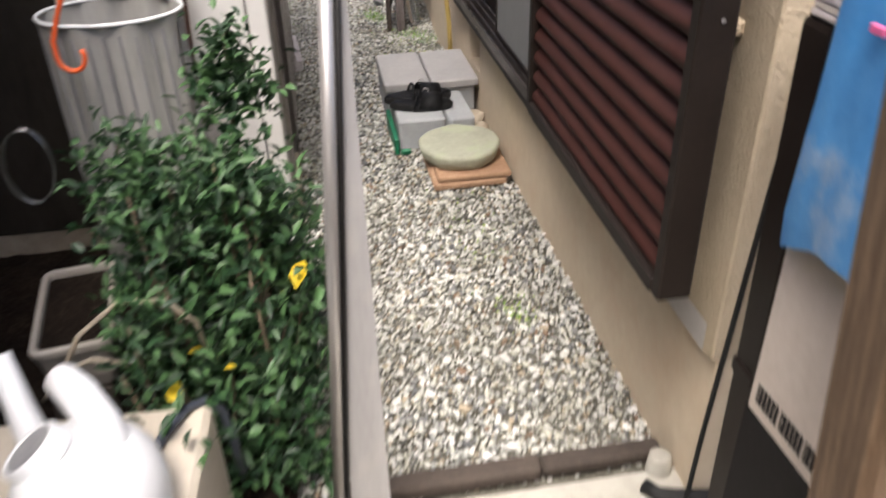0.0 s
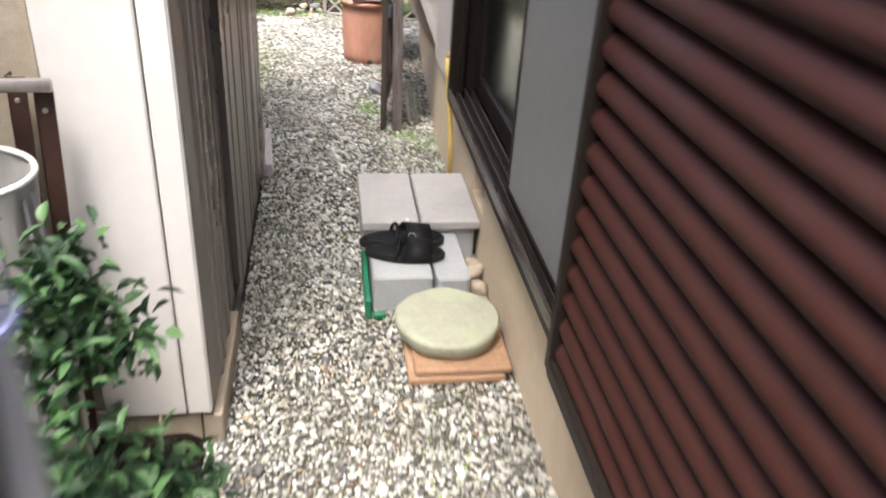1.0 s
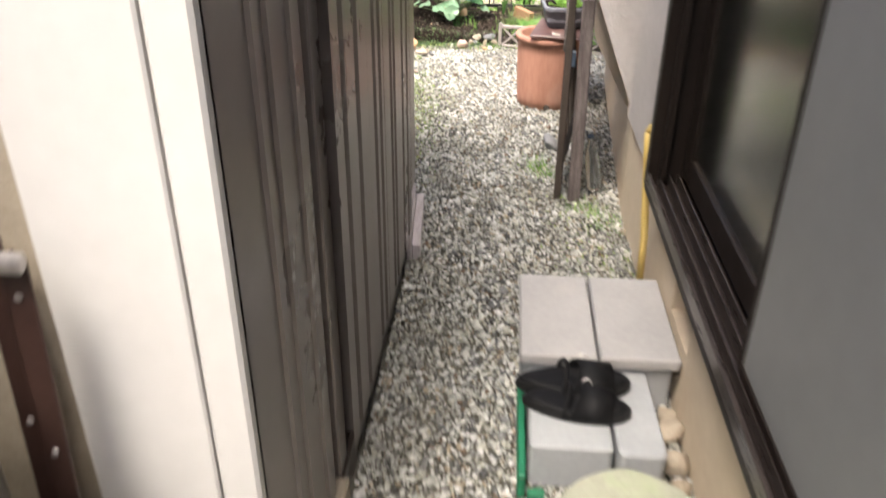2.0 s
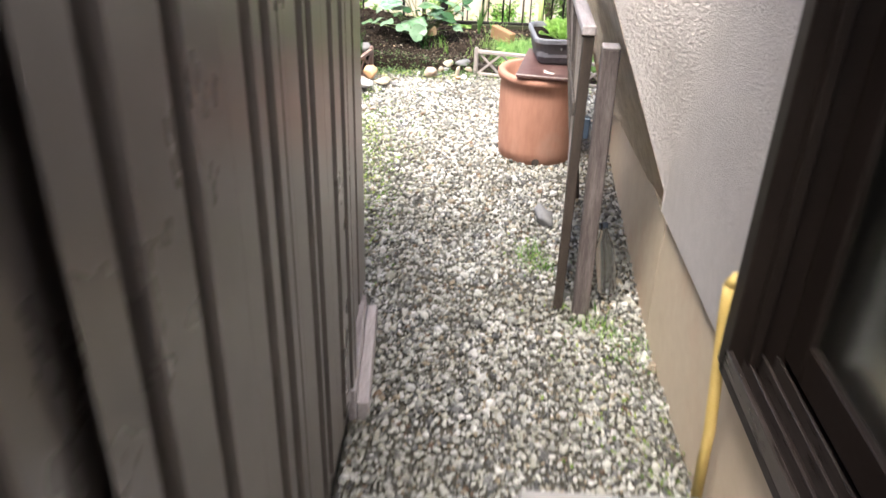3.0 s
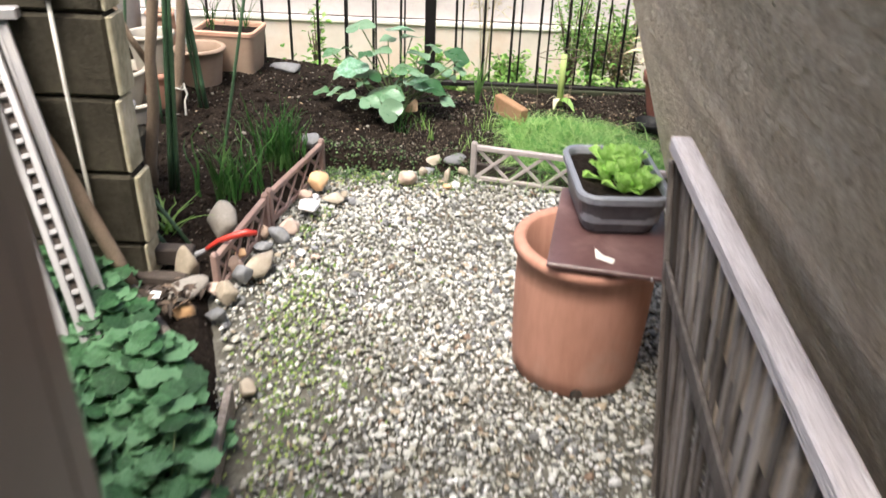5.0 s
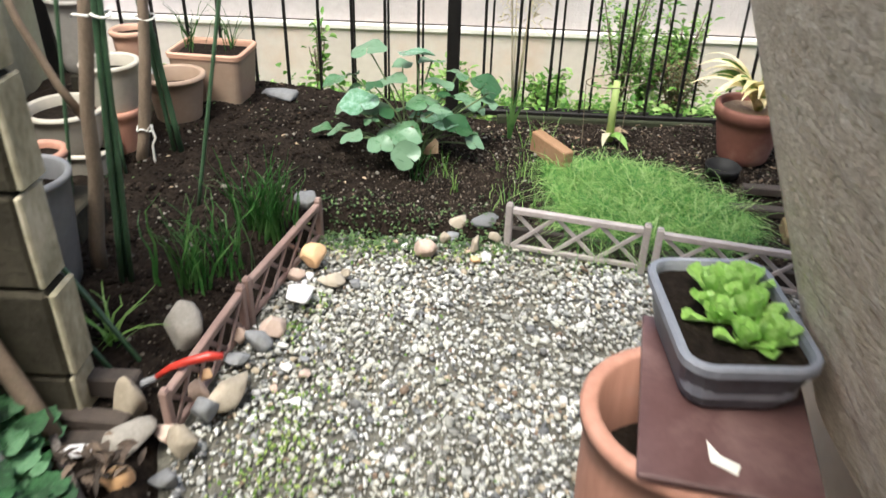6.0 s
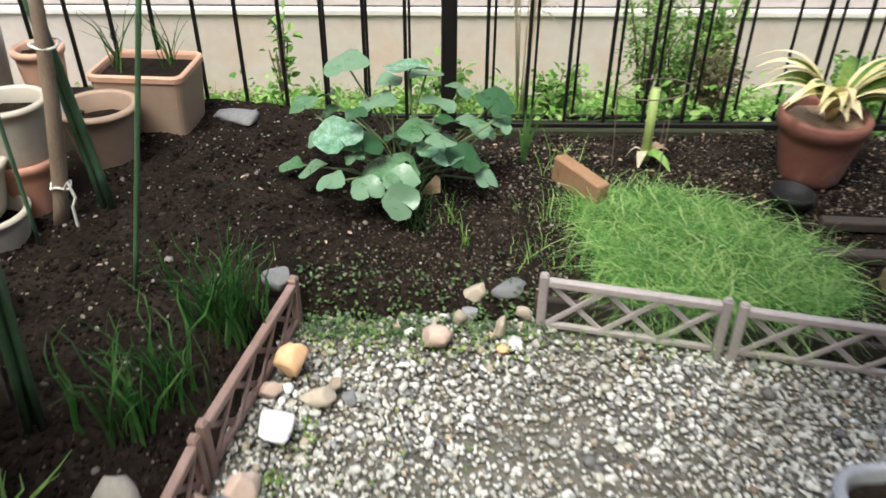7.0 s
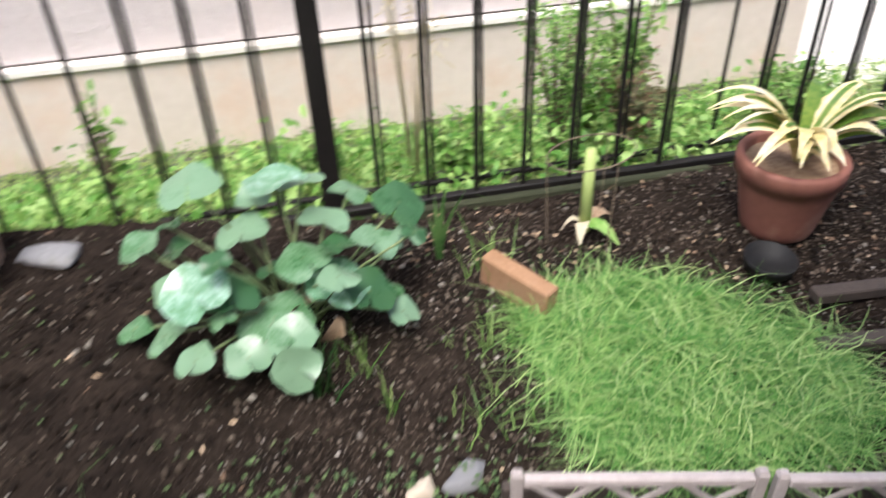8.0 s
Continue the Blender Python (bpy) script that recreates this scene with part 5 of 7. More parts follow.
edging("lattice_fence", "mauve-grey plastic lattice edging along the grassy bed", M_lattice_tan, (0.36, 8.195), (0.828, 8.09), 0.158, 0.0, "bed edging", 3)
edging("lattice_fence", "mauve-grey plastic lattice edging along the grassy bed", M_lattice_tan, (0.842, 8.088), (1.312, 7.983), 0.150, 0.0, "bed edging", 3)
edging("lattice_fence", "pink-brown plastic lattice edging, leaning by the stones", M_lattice_brown, (-0.450, 7.205), (-0.392, 7.675), 0.135, 0.0, "bed edging", 4)
edging("lattice_fence", "pink-brown plastic lattice edging, leaning by the stones", M_lattice_brown, (-0.390, 7.690), (-0.276, 8.215), 0.135, 0.0, "bed edging", 4)

# ---- stones along the beds ----
G = "stones along the beds"
for i, (lab, mi, x_, y_, z_, sx, sy, sz, tn) in enumerate((
        ("flat pale lilac-white stone propped at the edging", 0, -0.262, 7.795, 0.045, 0.058, 0.066, 0.030, 25),
        ("round orange stone beside the edging", 1, -0.262, 8.000, 0.044, 0.048, 0.050, 0.048, 0),
        ("small tan stone under the orange one", 2, -0.300, 7.925, 0.022, 0.040, 0.026, 0.024, 10),
        ("angular tan stone beside the gravel", 4, -0.185, 7.900, 0.025, 0.052, 0.040, 0.028, 30),
        ("pinkish stone leaning on the edging", 2, -0.305, 7.630, 0.040, 0.050, 0.038, 0.040, 60),
        ("round grey stone beside the edging", 3, -0.330, 7.575, 0.035, 0.044, 0.042, 0.036, 0),
        ("small pink-brown stone at the edging", 2, -0.385, 7.590, 0.030, 0.030, 0.034, 0.034, 0),
        ("flat dark grey stone at the gravel edge", 3, -0.365, 7.495, 0.025, 0.048, 0.034, 0.022, 15),
        ("broad speckled tan stone at the gravel edge", 4, -0.345, 7.340, 0.045, 0.052, 0.082, 0.040, -20),
        ("smooth pinkish boulder half sunk by the gravel", 2, 0.095, 8.120, 0.030, 0.056, 0.046, 0.042, 0),
        ("cream stone at the edging post", 4, 0.205, 8.285, 0.040, 0.044, 0.040, 0.036, 0),
        ("grey-brown stone at the edging post", 3, 0.300, 8.300, 0.045, 0.062, 0.040, 0.034, 20),
        ("upright cream stone chip", 4, 0.262, 8.150, 0.030, 0.020, 0.026, 0.042, 10),
        ("small orange stone in the gravel edge", 1, 0.262, 8.085, 0.014, 0.024, 0.018, 0.014, 0),
        ("cracked pale stone standing in the bed", 5, -0.520, 7.520, 0.105, 0.066, 0.062, 0.080, 0),
        ("upright tan rock at the end of the edging", 4, -0.548, 7.250, 0.075, 0.046, 0.040, 0.085, 12),
        ("cream pebble on the gravel edge", 2, -0.420, 7.340, 0.040, 0.035, 0.030, 0.035, 0),
        ("dark brown stone on the gravel edge", 3, -0.385, 7.275, 0.040, 0.045, 0.040, 0.038, 0),
        ("small orange stone at the gravel edge", 1, -0.415, 7.390, 0.055, 0.024, 0.022, 0.024, 0),
        ("cream stone low by the edging", 2, -0.450, 7.20, 0.030, 0.040, 0.036, 0.034, 0),
        ("grey stone on the bed corner", 3, -0.325, 8.215, 0.140, 0.048, 0.052, 0.034, 30),
        ("small grey stone between the others", 3, -0.110, 7.905, 0.016, 0.024, 0.030, 0.020, 0),
        ("small pale stone between the others", 4, -0.150, 7.955, 0.016, 0.024, 0.020, 0.018, 0),
        ("small stone by the edging post", 4, 0.155, 8.195, 0.025, 0.026, 0.026, 0.022, 0),
        ("small grey stone by the edging post", 3, 0.185, 8.225, 0.020, 0.028, 0.022, 0.020, 0),
        ("small tan stone by the edging post", 4, 0.330, 8.215, 0.030, 0.026, 0.024, 0.024, 0),
        ("flat grey slab by the pots", 3, -0.62, 9.13, 0.162, 0.120, 0.060, 0.026, -12),
        ("flat grey-brown stone at the bed end", 5, -0.530, 7.150, 0.055, 0.085, 0.058, 0.046, 25),
        ("square orange-tan stone at the bed end", 1, -0.492, 7.030, 0.050, 0.045, 0.050, 0.058, 30),
        ("brown stone among the others at the bed end", 4, -0.400, 7.165, 0.040, 0.052, 0.042, 0.044, 0),
        ("grey stone at the bed end", 3, -0.410, 7.060, 0.026, 0.044, 0.032, 0.028, 0),
        ("pale flat chip of stone at the bed end", 0, -0.610, 7.095, 0.060, 0.050, 0.022, 0.020, 20),
        ("small tan stone beside the strip", 4, -0.235, 6.735, 0.020, 0.030, 0.045, 0.024, 10))):
    rock("stone", lab, M_stone[mi], x_, y_, z_, sx, sy, sz, 100 + i, tn, group=G)
for i in range(26):
    t = random.random()
    if i < 16:
        x_, y_ = -0.30 + 0.18 * random.random(), 7.35 + 0.7 * t
    else:
        x_, y_ = -0.08 + 0.44 * t, 8.10 + 0.12 * random.random()
    s_ = random.uniform(0.012, 0.022)
    rock("stone", "small loose stone at the gravel edge", M_stone[random.choice((2, 3, 4, 4, 0))], x_, y_, 0.008, s_, s_ * 0.85, s_ * 0.7, 300 + i, 50 * i, group=G)


# ---- planting bed things ----
brick = thing("brick", "single orange-brown brick lying askew in the bed", "brick", pose(0.548, 8.795, 0.100, 0, 5, -54))
part("body", Mesh().box(-0.106, 0.106, -0.025, 0.025, -0.055, 0.050, 0.005), M_brick, brick)
pot("flower_pot", "brown terracotta pot with a variegated strap-leaf plant", M_terracotta_dark, 0.134, 0.098, 0.235, pose(1.345, 8.925, 0.055, 0, 0, 0), lip=0.055, lipout=0.010, fill=0.87, fillmat=M_dry)
cl = thing("strap_leaf_plant", "variegated yellow and green strap-leaf plant in the pot", "potted plant", pose(1.345, 8.925, 0.25))
for k in range(40):
    side_ = 1 if k % 5 < 3 else -1
    az = (0.0 if side_ > 0 else math.pi) + random.gauss(0, 0.75)
    L = random.uniform(0.27, 0.42)
    rise = random.uniform(0.62, 1.02)
    pts, ws = [], []
    for j in range(13):
        t = j / 12
        r_ = L * (0.08 * t + 0.62 * t ** 1.5)
        pts.append((0.02 + r_ * math.cos(az), r_ * math.sin(az) * 0.8, L * rise * (1.25 * t - 0.80 * t ** 2.6)))
        ws.append(0.042 * (1 - t ** 4) * (0.55 + 0.55 * math.sin(math.pi * t)) + 0.002)
    across = (-math.sin(az), math.cos(az), random.uniform(-0.5, 0.5))
    lf = part("leaf", Mesh().ribbon(pts, ws, across), M_clivia if k % 6 else M_clivia_green, cl, smooth=True)
    if k % 3 == 1:
        part("stripe", Mesh().ribbon([(p[0], p[1], p[2] + 0.003) for p in pts[:-3]], [w * 0.34 for w in ws[:-3]], across), M_clivia_green, lf, "green middle stripe", smooth=True)
sc = thing("pot_saucer", "small black plastic saucer lying on the soil", "saucer", pose(1.222, 8.750, float(soil_height(1.222, 8.750)) + 0.020, 3, 2, 0))
part("dish", Mesh().lathe([(0.0, 0.0), (0.062, 0.0), (0.068, 0.024), (0.070, 0.034), (0.066, 0.034), (0.062, 0.012), (0.0, 0.010)], 28), M_rubber, sc, smooth=True)

for x0, x1, y0, yd, zz, lab in ((1.27, 1.75, 8.60, -0.02, 0.055, "mossy old plank laid on the soil"), (1.18, 1.78, 8.43, -0.02, 0.050, "mossy old plank laid on the soil"), (1.30, 1.62, 8.02, -0.03, 0.03, "dark plank along the bed edge")):
    p_ = thing("plank", lab, "plank", pose((x0 + x1) / 2, y0, float(soil_height((x0 + x1) / 2, y0)) + 0.02, 0, 0, -4))
    part("board", Mesh().box(-(x1 - x0) / 2, (x1 - x0) / 2, -0.022, 0.022, -0.02, 0.012, 0.004), M_wood_dark, p_)
ob = thing("wooden_block", "tan wooden block lying by the edging", "block", pose(1.405, 8.27, 0.065, 6, 4, -8))
part("block", Mesh().box(-0.085, 0.085, -0.065, 0.065, -0.03, 0.022, 0.005), M_tan_block, ob)
for i, (a_, b_) in enumerate((((0.36, 8.255), (0.83, 8.15)), ((0.84, 8.145), (1.31, 8.04)))):
    p_ = thing("plank", "dark wet plank standing behind the edging", "plank")
    ang = math.degrees(math.atan2(b_[1] - a_[1], b_[0] - a_[0]))
    L = math.hypot(b_[0] - a_[0], b_[1] - a_[1])
    part("board", Mesh().box(0, L, -0.012, 0.012, -0.02, 0.055, 0.004, pose(a_[0], a_[1], 0, 0, 0, ang)), M_wood_dark, p_)

# feathery grass patch
n = 24000
cx, cy = RNG.uniform(0.40, 1.42, n), RNG.uniform(8.14, 9.02, n)
ok = (((cx - 0.905) / 0.42) ** 2 + ((cy - 8.50) / 0.37) ** 2 + 0.25 * np.sin(9 * cx) * np.sin(8 * cy) < 1.0) & (cy > back_bed_front(cx) + 0.06) & (cy < 8.84 - 1.0 * np.maximum(cx - 0.86, 0))
roots = np.column_stack([cx[ok], cy[ok], soil_height(cx[ok], cy[ok]) - 0.005])
tagged(new("feathery_grass", blades("feathery_grass", roots, 0.050 + 0.062 * smooth(-0.3, 0.9, np.sin(23 * roots[:, 0] + 5 * roots[:, 1]) * np.sin(27 * roots[:, 1] - 7 * roots[:, 0])), 0.0026, M_grass, 0.6, 2.5, 6)), "bright green feathery tangled grass patch in the bed", "grass", kind="stuff")
r2 = roots[RNG.uniform(0, 1, len(roots)) < 0.10]
tagged(new("grass_curls", blades("grass_curls", r2, 0.115, 0.0042, M_grass_pale, 0.6, 3.0, 9)), "pale curling grass blades over the patch", "grass", kind="stuff")


def tuft(label, x_, y_, count, h, w, mat, spread=0.05, lean_=0.5, curl=0.8, name="grass_tuft", category="grass"):
    zz = float(soil_height(x_, y_))
    rt = np.column_stack([x_ + RNG.normal(0, spread, count), y_ + RNG.normal(0, spread, count), np.full(count, max(zz, 0.0) - 0.01)])
    ob = thing(name, label, category, group="grass tufts")
    if w >= 0.008:                      # broad blades are leaves one can tell apart
        for r_ in rt:
            lf_ = new("leaf", blades("leaf", r_[None], h, w, mat, lean_, curl, 6))
            lf_.parent = ob
    else:
        lv_ = new("foliage", blades("foliage", rt, h, w, mat, lean_, curl, 6))
        lv_.parent = ob
        lv_["kind"] = "stuff"
    return ob


tuft("dark green strap-leaved clump in the soil", -0.555, 7.73, 34, 0.30, 0.0095, M_blade, 0.028, 0.14, 0.45)
tuft("dark green strap-leaved clump in the soil", -0.49, 7.83, 34, 0.30, 0.0095, M_blade, 0.028, 0.14, 0.45)
tuft("dense dark green clump by the edging", -0.40, 8.06, 60, 0.26, 0.009, M_blade, 0.035, 0.16, 0.4)
tuft("dark green strap-leaved clump in the soil", -0.465, 8.08, 40, 0.27, 0.009, M_blade, 0.03, 0.18, 0.5)
tuft("small grass tuft under the round leaves", 0.03, 8.60, 22, 0.15, 0.004, M_blade, 0.02, 0.35, 0.5)
tuft("small grass tuft in the soil", 0.17, 8.50, 10, 0.12, 0.004, M_weed, 0.012, 0.2, 0.3)
tuft("small grass tuft in the soil", 0.12, 8.66, 12, 0.12, 0.004, M_weed, 0.02, 0.3, 0.4)
tuft("thin grass by the brick", 0.50, 8.90, 26, 0.15, 0.0035, M_weed, 0.04, 0.4, 0.6)
tuft("thin grass beside the feathery patch", 0.41, 8.62, 30, 0.12, 0.003, M_weed, 0.05, 0.4, 0.7)
tuft("thin grass beside the feathery patch", 0.40, 8.42, 24, 0.11, 0.003, M_weed, 0.04, 0.4, 0.7)
tuft("grass tuft growing through the gravel", 0.60, 5.93, 60, 0.055, 0.0035, M_weed, 0.035, 0.8, 0.6)
tuft("grass tuft growing through the gravel", 0.62, 5.84, 40, 0.045, 0.0035, M_weed, 0.03, 0.8, 0.6)
tuft("green weeds at the post foot", 0.79, 5.48, 90, 0.040, 0.0035, M_weed, 0.045, 0.9, 0.6)
tuft("green weeds along the wall foot", 0.88, 5.35, 60, 0.035, 0.0035, M_weed, 0.05, 0.9, 0.6)

# small weeds pressed among the gravel
sp = []
for cx_, cy_, sx_, sy_, n_ in ((0.78, 5.2, 0.10, 0.25, 130), (0.60, 5.9, 0.05, 0.08, 60), (-0.22, 7.0, 0.06, 0.22, 160), (-0.10, 8.12, 0.14, 0.05, 160), (0.24, 8.10, 0.10, 0.04, 120), (0.7, 3.05, 0.07, 0.2, 60),
                               (0.72, 2.55, 0.035, 0.035, 60), (-0.08, 6.45, 0.07, 0.35, 420), (-0.16, 7.0, 0.06, 0.28, 320), (0.02, 7.0, 0.12, 0.4, 160), (0.0, 6.2, 0.06, 0.3, 90), (0.9, 8.10, 0.3, 0.03, 120), (-0.20, 7.80, 0.02, 0.03, 40), (-0.245, 7.66, 0.02, 0.03, 50), (-0.17, 7.25, 0.05, 0.1, 70), (0.85, 4.85, 0.05, 0.2, 60)):
    sp.append(np.column_stack([RNG.normal(cx_, sx_, n_), RNG.normal(cy_, sy_, n_), RNG.uniform(0.002, 0.018, n_)]))
sp = np.concatenate(sp)
sp[:, 2] += np.maximum(soil_height(sp[:, 0], sp[:, 1]), 0)
sp = sp[(sp[:, 0] < 0.94) | (sp[:, 1] > 7.5)]
tagged(new("gravel_weeds", leaf_cloud("gravel_weeds", sp, 0.014, 0.008, M_lawn, 0.3, 0.9)), "tiny bright green weeds between the stones", "weeds", kind="stuff")
sp = np.column_stack([RNG.choice([-0.22, -0.10, 0.03, 0.19, 0.33], 1100) + RNG.normal(0, 0.045, 1100), 8.13 + np.abs(RNG.normal(0, 0.10, 1100))])
sp = np.column_stack([sp, np.maximum(soil_height(sp[:, 0], sp[:, 1]), 0) + RNG.uniform(0.0, 0.02, len(sp))])
tagged(new("moss_cover", leaf_cloud("moss_cover", sp, 0.014, 0.010, M_moss, 0.3, 0.9)), "low mossy green cover where gravel meets soil", "moss", kind="stuff")
sp = np.column_stack([RNG.uniform(-1.3, 1.8, 700), RNG.uniform(8.2, 9.25, 700)])
sp = np.column_stack([sp, np.maximum(soil_height(sp[:, 0], sp[:, 1]), 0) + 0.004])
tagged(new("soil_seedlings", leaf_cloud("soil_seedlings", sp[:330], 0.013, 0.007, M_moss, 0.2, 0.8)), "scattered tiny seedlings on the soil", "weeds", kind="stuff")
tagged(new("dry_litter", leaf_cloud("dry_litter", np.concatenate([sp[620:], np.column_stack([RNG.uniform(0.3, 1.8, 150), RNG.uniform(8.7, 9.22, 150), np.full(150, 0.062)])]), 0.020, 0.009, M_dry, 0.15, 0.3)), "brown dry leaf litter on the soil", "litter", kind="stuff")

# round-leaved plant
fp = thing("round_leaf_plant", "round-leaved green plant with long stalks in the soil", "plant", pose(0, 0, 0))
LEAVES = ((-0.20, 8.90, 0.465, 0.092, 8, -10), (-0.005, 8.88, 0.450, 0.094, -8, 4), (0.09, 8.86, 0.340, 0.075, -6, 12), (0.275, 8.90, 0.335, 0.082, 12, 24), (-0.335, 8.88, 0.325, 0.066, 2, -20),
          (-0.205, 8.70, 0.305, 0.098, 14, -10), (-0.055, 8.70, 0.205, 0.110, 8, 0), (-0.225, 8.60, 0.205, 0.058, 16, -16), (-0.015, 8.575, 0.155, 0.072, 52, -50), (-0.14, 8.72, 0.285, 0.085, 10, 6),
          (0.095, 8.74, 0.235, 0.095, 6, 10), (0.17, 8.72, 0.22, 0.080, 14, 22), (0.03, 8.78, 0.30, 0.085, 0, -5), (-0.10, 8.85, 0.345, 0.078, 4, -12), (0.20, 8.82, 0.285, 0.072, -4, 20), (-0.28, 8.80, 0.26, 0.062, 8, -24),
          (0.05, 8.95, 0.40, 0.070, -10, 5), (-0.02, 8.64, 0.19, 0.072, 18, 5), (-0.38, 8.78, 0.17, 0.05, 10, -10), (0.24, 8.70, 0.16, 0.055, 20, 18), (-0.12, 8.62, 0.17, 0.065, 22, 0), (0.16, 8.95, 0.36, 0.06, -10, 15))
LEAVES += tuple((0.0 + 0.30 * math.sin(2.4 * k), 8.80 + 0.13 * math.cos(1.9 * k), 0.17 + 0.017 * k, 0.05 + 0.012 * math.sin(k), 8 * math.cos(k), 25 * math.sin(2.4 * k)) for k in range(14))
for k, (x_, y_, z_, r_, tx, ty) in enumerate(LEAVES):
    r_ *= 0.80
    m = Mesh()
    rows = []
    for j in range(4):
        s = j / 3
        ring = []
        for i in range(18):
            a_ = math.radians(3 + 354 * i / 17)          # a notch at the stalk
            rr_ = r_ * s * (1 + 0.05 * math.sin(5 * a_ + k) + 0.02 * math.sin(11 * a_)) * (1 - 0.30 * max(0.0, math.cos(a_)) ** 14)
            ring.append((rr_ * math.sin(a_), -rr_ * math.cos(a_), 0.006 * s * s * math.sin(3 * a_ + k) + 0.09 * r_ * s * s * math.cos(2 * a_ + 0.6 * math.sin(k)) + (0.08 if k % 3 else -0.16) * r_ * s * s))
        rows.append(ring)
    m.add([p for q in rows for p in q], [(j * 18 + i, j * 18 + i + 1, j * 18 + 19 + i, j * 18 + 18 + i) for j in range(3) for i in range(17)])
    lf = part("leaf", m, M_leaf_dew_sheen if k in (1, 5, 10) else M_leaf_farf, fp, smooth=True)
    lf.matrix_basis = pose(x_, y_, z_, tx, ty, 30 * math.sin(k * 1.7))
    bx, by = -0.02 + 0.05 * math.sin(k), 8.82 + 0.04 * math.cos(k)
    part("stalk", Mesh().tube([(bx, by, 0.06), (bx + 0.5 * (x_ - bx), by + 0.4 * (y_ - by), 0.06 + 0.62 * (z_ - 0.06)), (x_, y_, z_)], 0.0035, 6), M_stem, fp, smooth=True)
for k in range(5):
    m = leaf_cloud("dead_leaf", np.array([[-0.02 + 0.08 * math.sin(2 * k), 8.74 + 0.06 * math.cos(3 * k), 0.13 + 0.02 * k]]), 0.10, 0.07, M_dry, 0.6, 0.2)
    shared("dead_leaf", m, fp, Matrix.Identity(4))

# leek-like stalk and a fan of leaves
lk = thing("stalk_plant", "pale green stout cut stalk with dried sheaths", "plant")
part("stalk", Mesh().tube([(0.812, 9.03, 0.06), (0.812, 9.03, 0.20), (0.812, 9.03, 0.325)], [0.017, 0.016, 0.0145], 12), M_stalk, lk, smooth=True)
for k, (az, L, mt) in enumerate(((0.4, 0.12, M_dry), (2.9, 0.06, M_straw), (5.4, 0.12, M_weed), (4.3, 0.07, M_straw))):
    m = Mesh()
    m.ribbon([(0.805 + L * t * math.cos(az), 9.03 + L * t * math.sin(az), 0.085 + 0.035 * math.sin(3 * t) - 0.03 * t) for t in (0, 0.25, 0.5, 0.75, 1)], [0.03, 0.04, 0.036, 0.026, 0.004], (-math.sin(az), math.cos(az), 0.3))
    part("sheath", m, mt, lk, smooth=True)
fan = thing("fan_plant", "small dark fan of sword-shaped leaves", "plant")
for k, (dx, h_) in enumerate(((0.075, 0.22), (0.03, 0.25), (0.05, 0.16), (-0.02, 0.13), (0.0, 0.19))):
    m = Mesh()
    m.ribbon([(0.385 + dx * t * t, 9.0 + 0.01 * k * t, 0.05 + h_ * t) for t in (0, 0.25, 0.5, 0.75, 1)], [0.016, 0.018, 0.016, 0.011, 0.002], (1, 0.3, 0))
    part("leaf", m, M_blade, fan, smooth=True)

# ---- behind the fence ----
def behind(n, x0, x1, y0, y1, lift):
    """n random spots on the falling ground behind the fence, raised by up to lift in drifts."""
    p = np.column_stack([RNG.uniform(x0, x1, n), RNG.uniform(y0, y1, n)])
    drift = 0.35 + 0.65 * smooth(-0.5, 0.8, np.sin(3.7 * p[:, 0] + 1.1) * np.sin(5.2 * p[:, 1]) + 0.4 * np.sin(11 * p[:, 0] + 4 * p[:, 1]))
    return np.column_stack([p, low_ground(p[:, 1]) + 0.01 + np.abs(RNG.normal(0, 0.5, n)) * lift * drift])


tagged(new("ground_moss", leaf_cloud("ground_moss", behind(22000, -1.7, 3.6, 9.31, 10.64, 0.05), 0.024, 0.014, M_lawn, 0.3, 0.7)), "yellow-green moss and short weeds on the ground behind the fence", "weeds", kind="stuff")
tagged(new("fence_weeds", leaf_cloud("fence_weeds", behind(5200, -1.6, 2.2, 9.32, 10.45, 0.17), 0.042, 0.026, M_weed, 0.4, 1.0)), "bright green weeds filling the strip behind the fence", "weeds", kind="stuff")
rt = behind(2600, -1.6, 3.4, 9.31, 10.6, 0.0)
tagged(new("fence_grass", blades("fence_grass", rt, 0.13, 0.004, M_weed, 0.5, 0.8, 5)), "thin pale grass behind the fence", "grass", kind="stuff")


def shrub(label, x_, y_, h_, r_, n_, mat, leaf, w_, zb=0.0, dens=1.0, name="shrub"):
    ob = thing(name, label, "shrub", pose(x_, y_, zb))
    st = Mesh()
    tips = []
    for k in range(9):
        az, out = k * 2.4, r_ * random.uniform(0.3, 0.9)
        tip = (out * math.cos(az), out * math.sin(az), h_ * random.uniform(0.6, 1.0))
        st.tube([(0, 0, 0), (tip[0] * 0.35, tip[1] * 0.35, tip[2] * 0.5), tip], [0.007, 0.005, 0.0025], 6)
        tips.append(tip)
    part("stem", st, M_stem_brown, ob, smooth=True)
    pts = []
    for k in range(n_):
        t_ = random.choice(tips)
        f = random.uniform(0.35, 1.05)
        pts.append((t_[0] * f + random.gauss(0, r_ * 0.16), t_[1] * f + random.gauss(0, r_ * 0.16), t_[2] * f + random.gauss(0, h_ * 0.05)))
    lv = new("leaves", leaf_cloud("leaves", np.array(pts), leaf, w_, mat, 0.4, 1.0))
    lv.parent = ob
    return ob


def low(y_):
    return float(low_ground(y_))


shrub("fine-leaved green shrub behind the fence", 0.92, 9.62, 0.72, 0.15, 1300, M_weed, 0.024, 0.010, low(9.62))
shrub("tall light green weed behind the fence", 1.24, 9.80, 0.66, 0.12, 420, M_weed, 0.055, 0.018, low(9.8))
